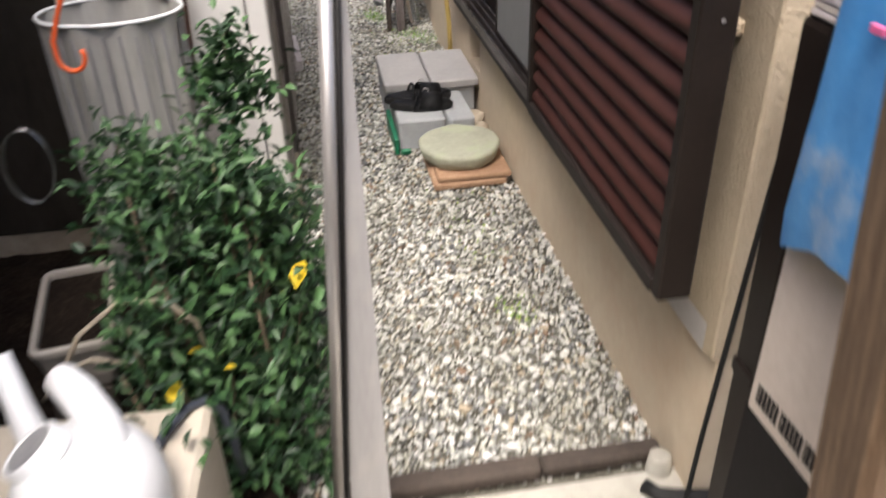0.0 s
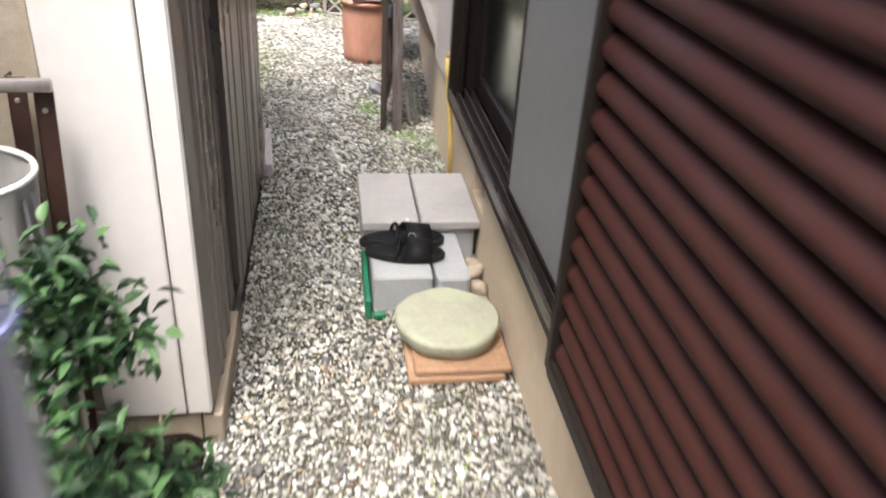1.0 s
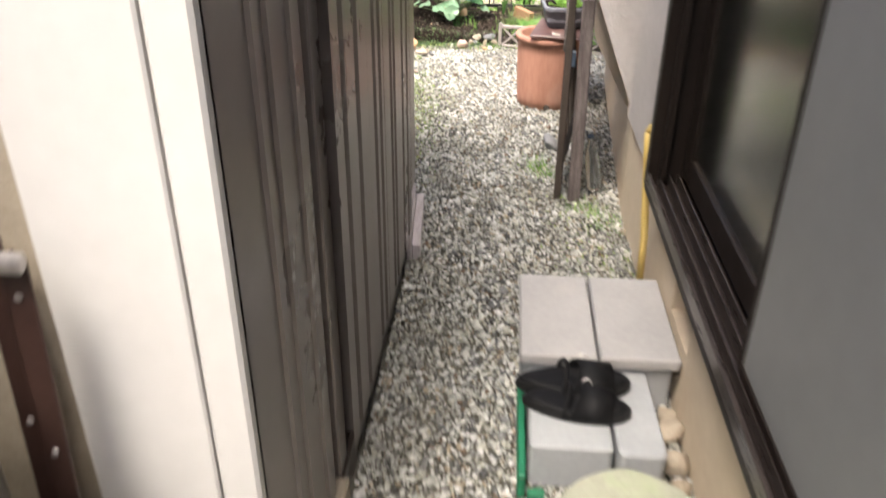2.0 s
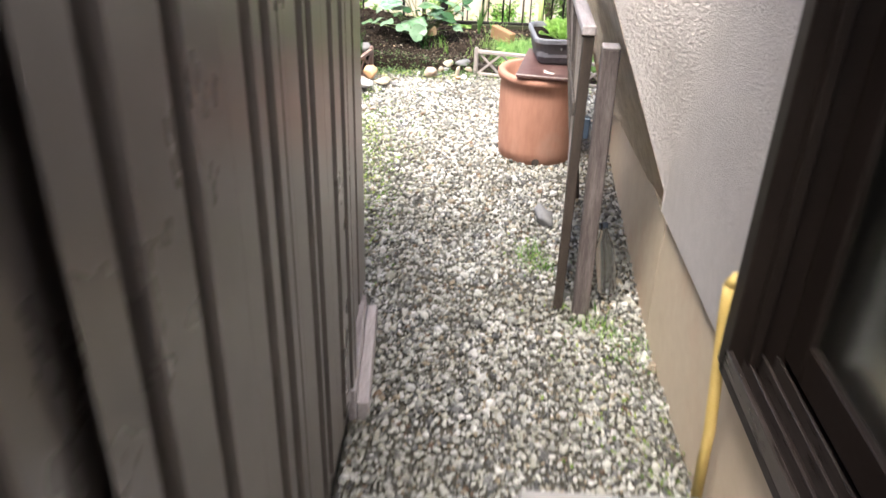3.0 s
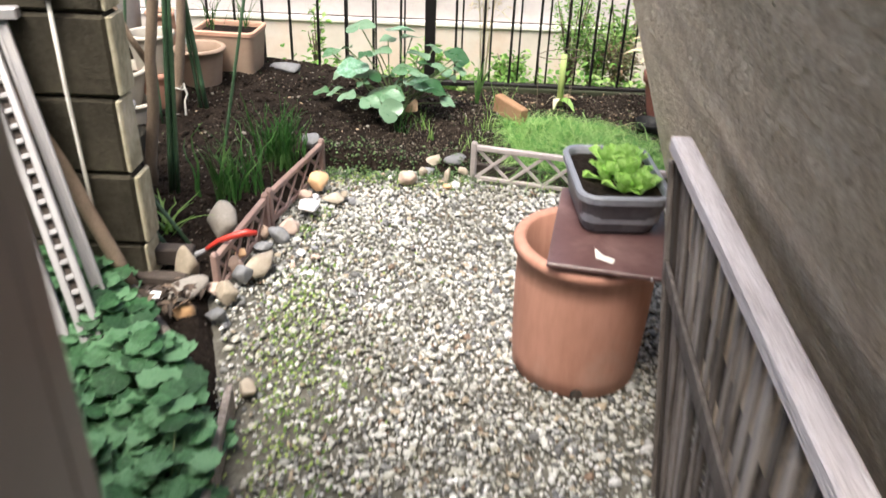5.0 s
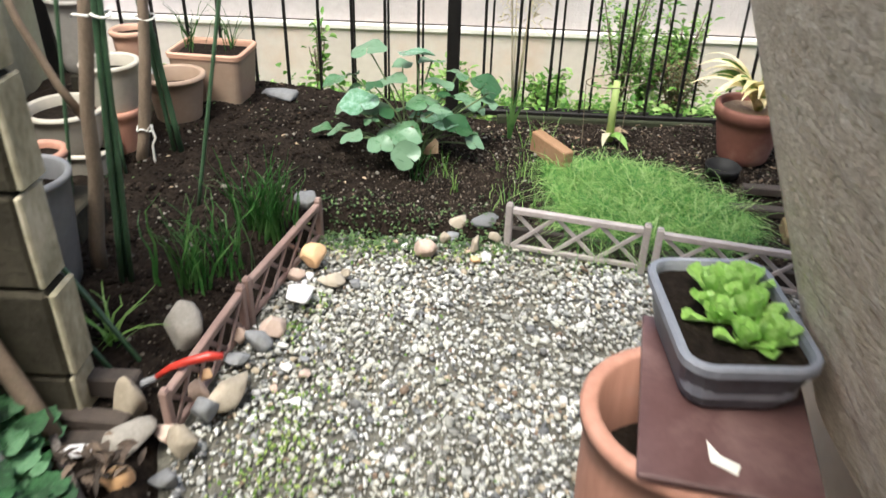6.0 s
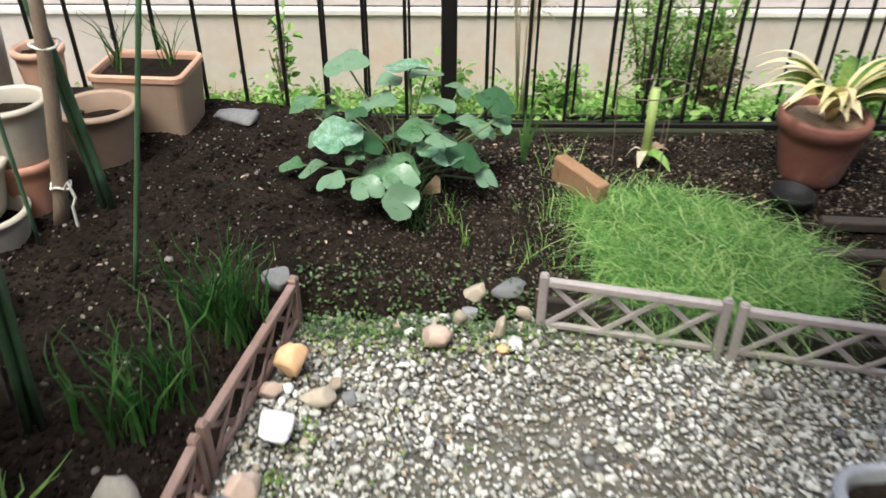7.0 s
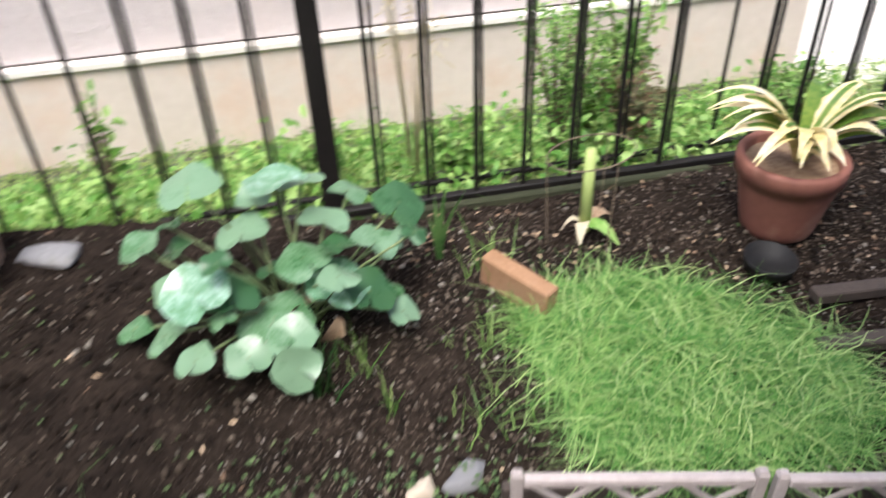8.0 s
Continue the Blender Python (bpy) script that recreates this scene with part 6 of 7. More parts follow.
shrub("leafy green shrub behind the fence", 1.06, 9.72, 0.55, 0.17, 800, M_weed, 0.035, 0.015, low(9.72))
shrub("brownish ferny shrub behind the fence", 1.19, 9.60, 0.32, 0.15, 800, M_fern, 0.030, 0.010, low(9.6))
shrub("bright green weed behind the fence", -0.55, 9.60, 0.42, 0.05, 90, M_weed, 0.05, 0.022, low(9.6))
shrub("leafy weed behind the fence", 1.75, 9.5, 0.30, 0.16, 320, M_weed, 0.04, 0.02, low(9.5))
shrub("leafy weed behind the fence", 0.55, 9.60, 0.24, 0.14, 260, M_weed, 0.04, 0.024, low(9.6))
shrub("leafy weed behind the fence", 0.10, 9.65, 0.26, 0.12, 160, M_weed, 0.05, 0.026, low(9.65))
dg = thing("dry_stalks", "tall pale straw-coloured dry stalks behind the fence", "dry plant", pose(0.42, 9.62, low(9.62)))
for k in range(9):
    az, out = 2.4 * k, 0.035 + 0.012 * (k % 4)
    dx, dy = out * math.cos(az), out * math.sin(az)
    st = part("stalk", Mesh().tube([(0.2 * dx, 0.2 * dy, 0.0), (0.8 * dx, 0.8 * dy, 0.35), (1.6 * dx, 1.4 * dy, 0.70), (3.0 * dx, 2.2 * dy, 0.95 + 0.02 * k)], [0.003, 0.003, 0.0025, 0.0015], 5), M_straw, dg, smooth=True)
    pl_ = np.column_stack([RNG.normal(2.0 * dx, 0.02, 26), RNG.normal(1.6 * dy, 0.02, 26), RNG.uniform(0.45, 0.98, 26)])
    tw = new("dry_leaf", leaf_cloud("dry_leaf", pl_, 0.045, 0.006, M_straw, 0.9, 1.0))
    tw.parent = st
    tw["kind"] = "stuff"
hoop = thing("wire_hoop", "thin rusty wire plant ring held round the stalk", "wire ring", pose(0.80, 9.0, 0.0))
part("ring", Mesh().tube([(0.118 * math.cos(w), 0.085 * math.sin(w), 0.335 + 0.012 * math.cos(w)) for w in [2 * math.pi * k / 40 for k in range(41)]], 0.0022, 5, caps=False), M_stem_brown, hoop, smooth=True)
for a_ in (0.9, 3.0, 5.1):
    part("leg", Mesh().tube([(0.118 * math.cos(a_), 0.085 * math.sin(a_), 0.335 + 0.012 * math.cos(a_)), (0.105 * math.cos(a_), 0.075 * math.sin(a_), 0.03)], 0.0018, 5), M_stem_brown, hoop)

# ---- pots along the left side ----
planter("long_planter", "salmon-brown plastic trough with soil and a few leaves", M_pot_tan, 0.160, 0.12, 0.25, pose(-0.889, 9.08, 0.135, 0, 0, -4), taper=0.86, r=0.03, rimmat=M_pot_salmon, fill=0.88)
tuft("thin leaves growing in the trough", -0.97, 9.07, 14, 0.24, 0.006, M_blade, 0.02, 0.4, 0.5).location = (0, 0, 0.22)
tuft("thin leaves growing in the trough", -0.80, 9.07, 12, 0.22, 0.006, M_blade, 0.02, 0.4, 0.5).location = (0, 0, 0.22)
pot("flower_pot", "wide tan plastic pot with a lip, on the soil", M_pot_tan, 0.112, 0.082, 0.235, pose(-0.973, 8.84, 0.11), lip=0.02, lipout=0.012, fill=0.72)
pot("flower_pot", "terracotta pot standing on the soil", M_terracotta, 0.085, 0.062, 0.20, pose(-1.10, 8.58, 0.10), lip=0.03, lipout=0.006)
pot("flower_pot", "cream plastic pot standing on another pot", M_pot_cream, 0.100, 0.072, 0.19, pose(-1.10, 8.58, 0.285), lip=0.02, lipout=0.006, fill=0.75)
pot("flower_pot", "tan bowl-shaped pot beside the others", M_pot_cream, 0.135, 0.10, 0.17, pose(-1.24, 8.46, 0.17), lip=0.02, lipout=0.010, fill=0.75)
pot("flower_pot", "low grey-white pot on the soil", M_pot_cream, 0.110, 0.085, 0.15, pose(-1.165, 8.42, 0.065), lip=0.018, lipout=0.008, fill=0.6)
pot("flower_pot", "small terracotta pot by the trunk", M_terracotta, 0.075, 0.055, 0.17, pose(-1.08, 7.98, 0.22), lip=0.025)
pot("flower_pot", "mid-grey plastic pot with soil", M_pot_grey, 0.125, 0.095, 0.36, pose(-0.975, 7.70, 0.09), lip=0.022, lipout=0.006, fill=0.8)
pot("flower_pot", "salmon plastic pot at the back", M_pot_salmon, 0.075, 0.06, 0.17, pose(-1.195, 9.0, 0.30), lip=0.025, lipout=0.006, fill=0.85)
pot("flower_pot", "tall pale grey plastic bucket at the back", M_pot_worn, 0.105, 0.085, 0.30, pose(-1.395, 8.98, 0.30), lip=0.02, lipout=0.006, fill=0.8)
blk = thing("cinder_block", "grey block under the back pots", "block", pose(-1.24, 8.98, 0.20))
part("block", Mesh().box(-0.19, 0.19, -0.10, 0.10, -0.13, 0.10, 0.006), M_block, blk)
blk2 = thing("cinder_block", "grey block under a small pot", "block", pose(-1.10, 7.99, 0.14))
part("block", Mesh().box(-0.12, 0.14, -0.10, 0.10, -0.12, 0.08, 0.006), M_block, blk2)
sac = thing("plant_label", "white plastic bag tag hung on the trunk", "tag", pose(-0.955, 8.60, 0.50, 10, 8, -20))
part("sheet", Mesh().box(-0.035, 0.035, -0.003, 0.003, -0.085, 0.075, 0.002), M_white_plastic, sac)

tr = thing("tree_stem", "bare pale brown tree stem with side stubs", "stem")
part("trunk", Mesh().tube([(-0.862, 7.777, 0.04), (-0.845, 7.775, 0.20), (-0.800, 7.772, 0.42), (-0.785, 7.77, 0.60), (-0.745, 7.77, 0.80), (-0.725, 7.77, 0.92), (-0.70, 7.78, 1.15)], [0.026, 0.023, 0.021, 0.019, 0.019, 0.017, 0.014], 12), M_bark, tr, smooth=True)
part("branch", Mesh().tube([(-0.79, 7.77, 0.58), (-0.84, 7.76, 0.68), (-0.90, 7.75, 0.85), (-0.94, 7.74, 1.05)], [0.012, 0.011, 0.010, 0.007], 8), M_bark, tr, smooth=True)
tr2 = thing("tree_stem", "bare brown tree stem tied with string", "stem")
part("trunk", Mesh().tube([(-1.02, 8.50, 0.07), (-0.988, 8.50, 0.20), (-0.962, 8.50, 0.32), (-0.930, 8.50, 0.50), (-0.897, 8.50, 0.75), (-0.88, 8.50, 1.0)], [0.024, 0.021, 0.023, 0.020, 0.018, 0.015], 12), M_bark, tr2, smooth=True)
part("tie", Mesh().tube([(-0.975 + 0.028 * math.cos(w), 8.50 + 0.028 * math.sin(w), 0.25 + 0.008 * math.sin(3 * w)) for w in [k * 0.5 for k in range(14)]], 0.0035, 5), M_string, tr2)
part("tie", Mesh().tube([(-0.955, 8.475, 0.25), (-0.935, 8.465, 0.28), (-0.925, 8.465, 0.23), (-0.94, 8.465, 0.20), (-0.945, 8.47, 0.13)], 0.0045, 5), M_string, tr2)


def stake(label, a_, b_, r_):
    ob = thing("garden_stake", label, "stake", group="garden stakes")
    a_, b_ = Vector(a_), Vector(b_)
    pts = [a_.lerp(b_, t) for t in (0, 0.2, 0.21, 0.22, 0.42, 0.43, 0.44, 0.64, 0.65, 0.66, 0.86, 0.87, 0.88, 1)]
    part("rod", Mesh().tube(pts, [r_ * (1.16 if i in (2, 5, 8, 11) else 1) for i in range(14)], 8), M_stake, ob, smooth=True)
    return ob


for k in range(3):
    a_ = 0.012 * math.cos(k * 2.1), 0.012 * math.sin(k * 2.1)
    stake("dark green plastic-coated stake in a tied bundle", (-0.755 + a_[0] * 1.3, 7.715 + a_[1] * 1.3, 0.04), (-0.650 + a_[0] * 0.5, 7.71 + a_[1] * 0.5, 1.10), 0.0085)
stake("dark green stake leaning on the tree stem", (-0.880, 8.58, 0.08), (-0.925, 8.53, 0.85), 0.012)
stake("dark green stake leaning on the tree stem", (-0.905, 8.575, 0.08), (-0.94, 8.53, 0.83), 0.009)
stake("slim dark green stake standing in the soil", (-0.702, 8.173, 0.04), (-0.495, 8.17, 0.95), 0.0065)
stake("slim dark green stake by the pots", (-1.031, 8.40, 0.07), (-1.015, 8.39, 0.80), 0.006)
stake("slim dark green stake by the pots", (-1.05, 8.02, 0.08), (-0.90, 7.98, 0.95), 0.006)
stake("slim green stake lying at a slant", (-0.60, 7.42, 0.06), (-0.92, 7.56, 0.42), 0.007)
stake("slim green stake lying at a slant", (-0.64, 7.36, 0.06), (-0.90, 7.45, 0.36), 0.007)
stake("slim green stake lying at a slant", (-0.70, 7.32, 0.06), (-0.96, 7.42, 0.33), 0.007)
tie = thing("string_tie", "white string tied round the stakes", "string")
part("loop", Mesh().tube([(-0.663 + 0.022 * math.cos(w), 7.71 + 0.024 * math.sin(w), 0.885 + 0.003 * math.sin(2 * w)) for w in [k * 0.45 for k in range(29)]], 0.004, 5), M_string, tie)
part("tail", Mesh().tube([(-0.685, 7.69, 0.885), (-0.73, 7.70, 0.885), (-0.75, 7.73, 0.87)], 0.0035, 5), M_string, tie)
tie2 = thing("string_tie", "white string tied round stem and stake", "string")
part("loop", Mesh().tube([(-0.915 + 0.036 * math.cos(w), 8.52 + 0.036 * math.sin(w), 0.655 + 0.004 * math.sin(2 * w)) for w in [k * 0.45 for k in range(29)]], 0.004, 5), M_string, tie2)

tuft("light green strap-leaved weed by the stone", -0.70, 7.47, 16, 0.14, 0.011, M_weed, 0.02, 0.9, 0.8)
trw = thing("red_trowel", "red plastic trowel handle lying over the edging", "trowel")
part("handle", Mesh().tube([(-0.335, 7.322, 0.175), (-0.37, 7.315, 0.178), (-0.42, 7.307, 0.165), (-0.46, 7.300, 0.150), (-0.50, 7.295, 0.120)], [0.009, 0.013, 0.011, 0.009, 0.007], 10), M_red, trw, smooth=True)
part("blade", Mesh().tube([(-0.50, 7.295, 0.118), (-0.57, 7.285, 0.085)], [0.008, 0.012], 8), M_pot_grey, trw)

# cinder block pillar: blocks laid one on another
pil = thing("block_pillar", "mossy grey cinder block garden wall end, darkened as in shade", "wall")
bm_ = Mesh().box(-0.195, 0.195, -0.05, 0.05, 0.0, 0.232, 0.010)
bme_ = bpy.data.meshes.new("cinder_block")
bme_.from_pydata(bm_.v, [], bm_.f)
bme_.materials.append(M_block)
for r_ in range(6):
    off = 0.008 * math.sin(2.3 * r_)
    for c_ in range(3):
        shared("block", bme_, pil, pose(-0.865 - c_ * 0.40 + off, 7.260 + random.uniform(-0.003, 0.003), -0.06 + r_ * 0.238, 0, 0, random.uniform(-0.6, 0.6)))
    # A pale slab on each block end paints its lit side.
    part("end_face", Mesh().box(-0.6695 + off, -0.658 + off + 0.006 * random.random(), 7.211 + 0.004 * random.random(), 7.308, -0.055 + r_ * 0.238, 0.170 + r_ * 0.238, 0.005), M_lime_lit, pil, "lime-streaked end face, pale with the side light in its colour")
cord = thing("pull_cord", "white cord hanging down the block wall from a dark clip", "cord")
part("cord", Mesh().tube([(-0.80, 7.195, 1.0), (-0.80, 7.19, 0.7), (-0.795, 7.188, 0.4), (-0.79, 7.185, 0.22)], 0.006, 7), M_string, cord, smooth=True)
part("clip", Mesh().box(-0.825, -0.775, 7.17, 7.208, 0.93, 0.975, 0.006), M_black_metal, cord)
for k, (y0, z0) in enumerate(((7.205, 0.045), (7.285, 0.10), (7.15, 0.02))):
    p_ = thing("plank", "dark old plank at the foot of the block wall", "plank", pose(-0.66, y0, z0, 0, 0, 4 * k - 2))
    part("board", Mesh().box(-0.22, 0.12, -0.025, 0.025, -0.03, 0.03, 0.005), M_wood_dark, p_)
ds_ = thing("leaning_branch", "brown peeled branch leaning on the block wall", "branch")
part("rod", Mesh().tube([(-0.690, 7.13, 0.06), (-0.735, 7.145, 0.17), (-0.79, 7.16, 0.30), (-0.85, 7.172, 0.46), (-0.95, 7.182, 0.68)], [0.025, 0.024, 0.023, 0.021, 0.018], 10), M_bark, ds_, smooth=True)


# perforated white metal uprights leaning against the wall
def upright(a_, b_, holes, w_, label):
    ob = thing("metal_upright", label, "upright", group="leaning metal parts")
    a_, b_ = Vector(a_), Vector(b_)
    d_ = (b_ - a_)
    L = d_.length
    az_ = d_.normalized()
    ax_ = az_.cross(Vector((-0.35, 1.0, -0.3))).normalized()
    ay_ = az_.cross(ax_)
    rot = Matrix((ax_, ay_, az_)).transposed().to_4x4()
    ob.matrix_basis = Matrix.Translation(a_) @ rot
    rw = 0.019 if holes else 0.012
    part("rail", Mesh().box(-w_ / 2, -w_ / 2 + rw, -0.012, 0.012, 0, L, 0.003).box(w_ / 2 - rw, w_ / 2, -0.012, 0.012, 0, L, 0.003), M_alu_white, ob)
    if holes:
        step_ = 0.043
        k = 0
        while 0.03 + k * step_ < L - 0.02:
            part("web", Mesh().box(-w_ / 2 + rw, w_ / 2 - rw, -0.006, 0.008, 0.03 + k * step_ - 0.008, 0.03 + k * step_ + 0.008, 0.003), M_alu_white, ob)
            k += 1
        part("backing", Mesh().box(-w_ / 2 + 0.010, w_ / 2 - 0.010, -0.011, -0.007, 0, L, 0.0), M_wood_dark, ob)
    else:
        part("web", Mesh().box(-w_ / 2 + 0.011, w_ / 2 - 0.011, -0.006, 0.006, 0, L, 0.001), M_alu_white, ob)
    return ob


upright((-0.617, 6.741, 0.03), (-1.005, 7.182, 0.895), True, 0.060, "white perforated steel upright leaning on the wall")
upright((-0.657, 6.911, 0.03), (-0.943, 7.19, 0.875), False, 0.034, "white steel upright leaning on the wall")
upright((-0.715, 6.761, 0.03), (-1.065, 7.18, 0.755), False, 0.04, "grey-white steel upright leaning on the wall")
part_top = thing("metal_fitting", "small white steel fitting on the uprights", "fitting", pose(-0.935, 7.182, 0.885, 0, 0, 12))
part("plate", Mesh().box(-0.05, 0.05, -0.02, 0.02, -0.01, 0.022, 0.004), M_alu_white, part_top)

# leafy side bed
def crinkled_leaves(name, spots, size, mat):
    """Many round scalloped leaves with raised veins, joined."""
    n, k = len(spots), 16
    a = np.linspace(0, 2 * math.pi, k, endpoint=False)
    rim = 0.5 * (1 + 0.075 * np.cos(8 * a)) * (1 - 0.42 * np.maximum(np.cos(a + math.pi / 2), 0) ** 10)
    rings = [np.column_stack([f * rim * np.cos(a), f * rim * np.sin(a) * 1.1, hgt + 0.035 * f * np.cos(8 * a)]) for f, hgt in ((0.5, 0.035), (1.0, -0.02))]
    tv = np.concatenate([[(0, 0, 0)], rings[0], rings[1]])
    q = [(0, 1 + i, 1 + (i + 1) % k) for i in range(k)]
    for i in range(k):
        j = (i + 1) % k
        q += [(1 + i, 1 + k + i, 1 + k + j), (1 + i, 1 + k + j, 1 + j)]
    tf = np.array(q)
    sz = size * RNG.uniform(0.6, 1.25, n)
    v = np.einsum("nij,nkj->nki", turns(n, 0.42), tv[None] * sz[:, None, None]) + spots[:, None]
    f = tf[None] + (np.arange(n) * len(tv))[:, None, None]
    return quick_mesh(name, v.reshape(-1, 3), f.reshape(-1, 3), mat, True)


n = 2600
sp = np.column_stack([RNG.uniform(-1.15, -0.16, n), RNG.uniform(5.62, 7.18, n)])
edge_x = np.interp(sp[:, 1], (5.6, 6.35, 6.55, 6.76, 6.96, 7.2), (-0.19, -0.20, -0.25, -0.40, -0.60, -0.76))
sp = sp[sp[:, 0] < edge_x + 0.025 * np.sin(31 * sp[:, 1])]
hh = np.maximum(soil_height(sp[:, 0], sp[:, 1]), 0) + RNG.uniform(0.02, 0.15, len(sp)) * (0.55 + 0.45 * np.sin(9 * sp[:, 0] + 7 * sp[:, 1]) ** 2)
hearts = np.array([(-0.30 - 0.20 * i - (0.10 if j % 2 else 0.0), 5.72 + 0.155 * j) for j in range(10) for i in range(5)])
hearts = hearts[hearts[:, 0] < np.interp(hearts[:, 1], (5.6, 6.35, 6.55, 6.76, 6.96, 7.2), (-0.19, -0.20, -0.25, -0.40, -0.60, -0.76)) + 0.02]
whose = np.argmin(((sp[:, None] - hearts[None]) ** 2).sum(-1), 1)
for k, (hx, hy) in enumerate(hearts):
    mine = whose == k
    if not mine.any():
        continue
    hz_ = max(float(soil_height(hx, hy)), 0.0)
    ob = thing("leafy_plant", "low crinkled round-leaved green plant in the side bed", "plant", None, "plants of the side bed")
    fol = new("foliage", crinkled_leaves("foliage", np.column_stack([sp[mine], hh[mine]]), 0.066, M_leaf_straw))
    fol.parent = ob
    fol["kind"] = "stuff"
    st = Mesh()
    for (px, py), pz in list(zip(sp[mine], hh[mine]))[::4]:
        st.tube([(hx, hy, hz_ - 0.01), (0.5 * (hx + px), 0.5 * (hy + py), hz_ + 0.6 * (pz - hz_)), (px, py, pz)], 0.0022, 4)
    part("stems", st, M_stem, ob)
for a_, b_, z_ in (((-0.70, 7.14), (-0.42, 6.80), 0.055), ((-0.262, 6.685), (-0.222, 6.36), 0.045), ((-0.215, 6.33), (-0.175, 5.85), 0.04)):
    p_ = thing("edging_strip", "thin dark weathered strip along the leafy bed", "strip")
    ang = math.degrees(math.atan2(b_[1] - a_[1], b_[0] - a_[0]))
    L = math.hypot(b_[0] - a_[0], b_[1] - a_[1])
    part("strip", Mesh().box(0, L, -0.010, 0.010, -0.06, 0.03, 0.003, pose(a_[0], a_[1], z_, 0, 0, ang)), M_wood_grey, p_)
mg = thing("dead_clump", "clump of withered dark leaves at the bed corner", "plant")
lv = new("leaves", leaf_cloud("leaves", np.column_stack([RNG.normal(-0.52, 0.035, 40), RNG.normal(7.03, 0.03, 40), RNG.uniform(0.09, 0.15, 40)]), 0.05, 0.02, M_fern_dark, 0.6, 0.6))
lv.parent = mg

# ---- around the start ----
pole = thing("metal_pole", "white and silver aluminium door post with a leaning cane", "post", pose(0.119, 1.752, 0.0, 0, 0, 0))
LEAN = 0.0745                      # sideways lean of the cane for each metre of height
part("flat", Mesh().add([(x_ + (0.0 if k else 0.062) * zf, y_, z_) for z_, zf in ((0.0, 0.0), (1.40, 1.0), (2.30, 1.05)) for k, x_, y_ in ((0, 0.036, 0.014), (1, 0.126, 0.014), (1, 0.126, 0.036), (0, 0.036, 0.036))],
     [(0, 1, 5, 4), (1, 2, 6, 5), (2, 3, 7, 6), (3, 0, 4, 7), (4, 5, 9, 8), (5, 6, 10, 9), (6, 7, 11, 10), (7, 4, 8, 11), (8, 9, 10, 11), (3, 2, 1, 0)]), M_alu_white, pole)
part("tube", Mesh().tube([(0.004 + LEAN * z_, 0.0, z_) for z_ in (0.0, 0.7, 1.375)], 0.0115, 14), M_alu, pole, "silver worn cane", smooth=True)
part("groove", Mesh().tube([(0.021 + LEAN * z_, 0.006, z_) for z_ in (0.0, 0.7, 1.40)], 0.0055, 8), M_black_metal, pole, smooth=True)
part("sleeve", Mesh().tube([(0.004 + LEAN * z_, 0.0, z_) for z_ in (1.375, 1.7, 2.0)], 0.0085, 10), M_green_bright, pole, "bright green cane end", smooth=True)
part("binding", Mesh().tube([(0.112 + 0.024 * math.cos(w), 0.012 + 0.028 * math.sin(w), 1.377 + 0.0008 * w) for w in [k * 0.4 for k in range(18)]], 0.0011, 5), M_string_blue, pole, "blue string binding")
part("string", Mesh().tube([(0.090, 0.0, 1.378), (-0.03, 0.03, 1.372), (-0.17, 0.07, 1.38)], 0.0011, 5), M_string_blue, pole, "blue string tail")

rk = thing("metal_rack", "brown steel angle rack with bolts and a grey bar", "rack")
for x_, y_ in ((-0.235, 3.11), (-0.305, 3.17)):
    lean_m = Matrix.Translation((x_, y_, 0.0)) @ Matrix.Rotation(radians(3), 4, "Y")
    leg = part("leg", Mesh().box(-0.019, 0.019, -0.002, 0.002, -0.02, 1.03, 0.001, lean_m).box(-0.019, -0.015, -0.002, 0.03, -0.02, 1.03, 0.001, lean_m), M_brown_steel, rk)
    for z_ in (0.98, 0.72, 0.46, 0.2):
        p_ = lean_m @ Vector((0.0, -0.003, z_))
        part("bolt", Mesh().lathe([(0, 0.004), (0.005, 0.003), (0.006, 0)], 8, Matrix.Translation(p_) @ Matrix.Rotation(radians(90), 4, "X")), M_alu, leg)
part("bar", Mesh().tube([(-0.16, 3.095, 1.035), (-0.40, 3.08, 1.035), (-1.0, 3.05, 1.035)], 0.014, 12), M_alu, rk, smooth=True)

bag = thing("grey_sack", "grey plastic sheet sack hanging open from a ring", "sack", pose(-0.345, 2.90, 0.0))
rings = []
for z_, r_ in ((0.06, 0.15), (0.12, 0.175), (0.5, 0.185), (0.85, 0.180), (0.93, 0.188)):
    rings.append([((r_ + 0.008 * math.sin(9 * w) + 0.004 * math.sin(17 * w + 9 * z_)) * math.cos(w), (r_ * 0.75 + 0.008 * math.sin(9 * w)) * math.sin(w), z_) for w in [2 * math.pi * k / 56 for k in range(56)]])
part("sheet", Mesh().loft(rings, cap_end=False), M_bag, bag, smooth=True)
for k in range(14):
    w = -2.9 + k * 0.22
    part("seam", Mesh().tube([(0.153 * math.cos(w), 0.117 * math.sin(w), 0.07), (0.189 * math.cos(w), 0.143 * math.sin(w), 0.5), (0.186 * math.cos(w), 0.141 * math.sin(w), 0.90)], 0.004, 5), M_pot_grey, bag)
part("ring", Mesh().tube([(0.190 * math.cos(w), 0.144 * math.sin(w), 0.932) for w in [2 * math.pi * k / 40 for k in range(41)]], 0.006, 6), M_white_plastic, bag, "white plastic hoop", smooth=True)
gr = thing("green_loop", "bright green plastic loop lying on the sack", "loop", pose(-0.315, 2.99, 0.985, 35, 10, 0))
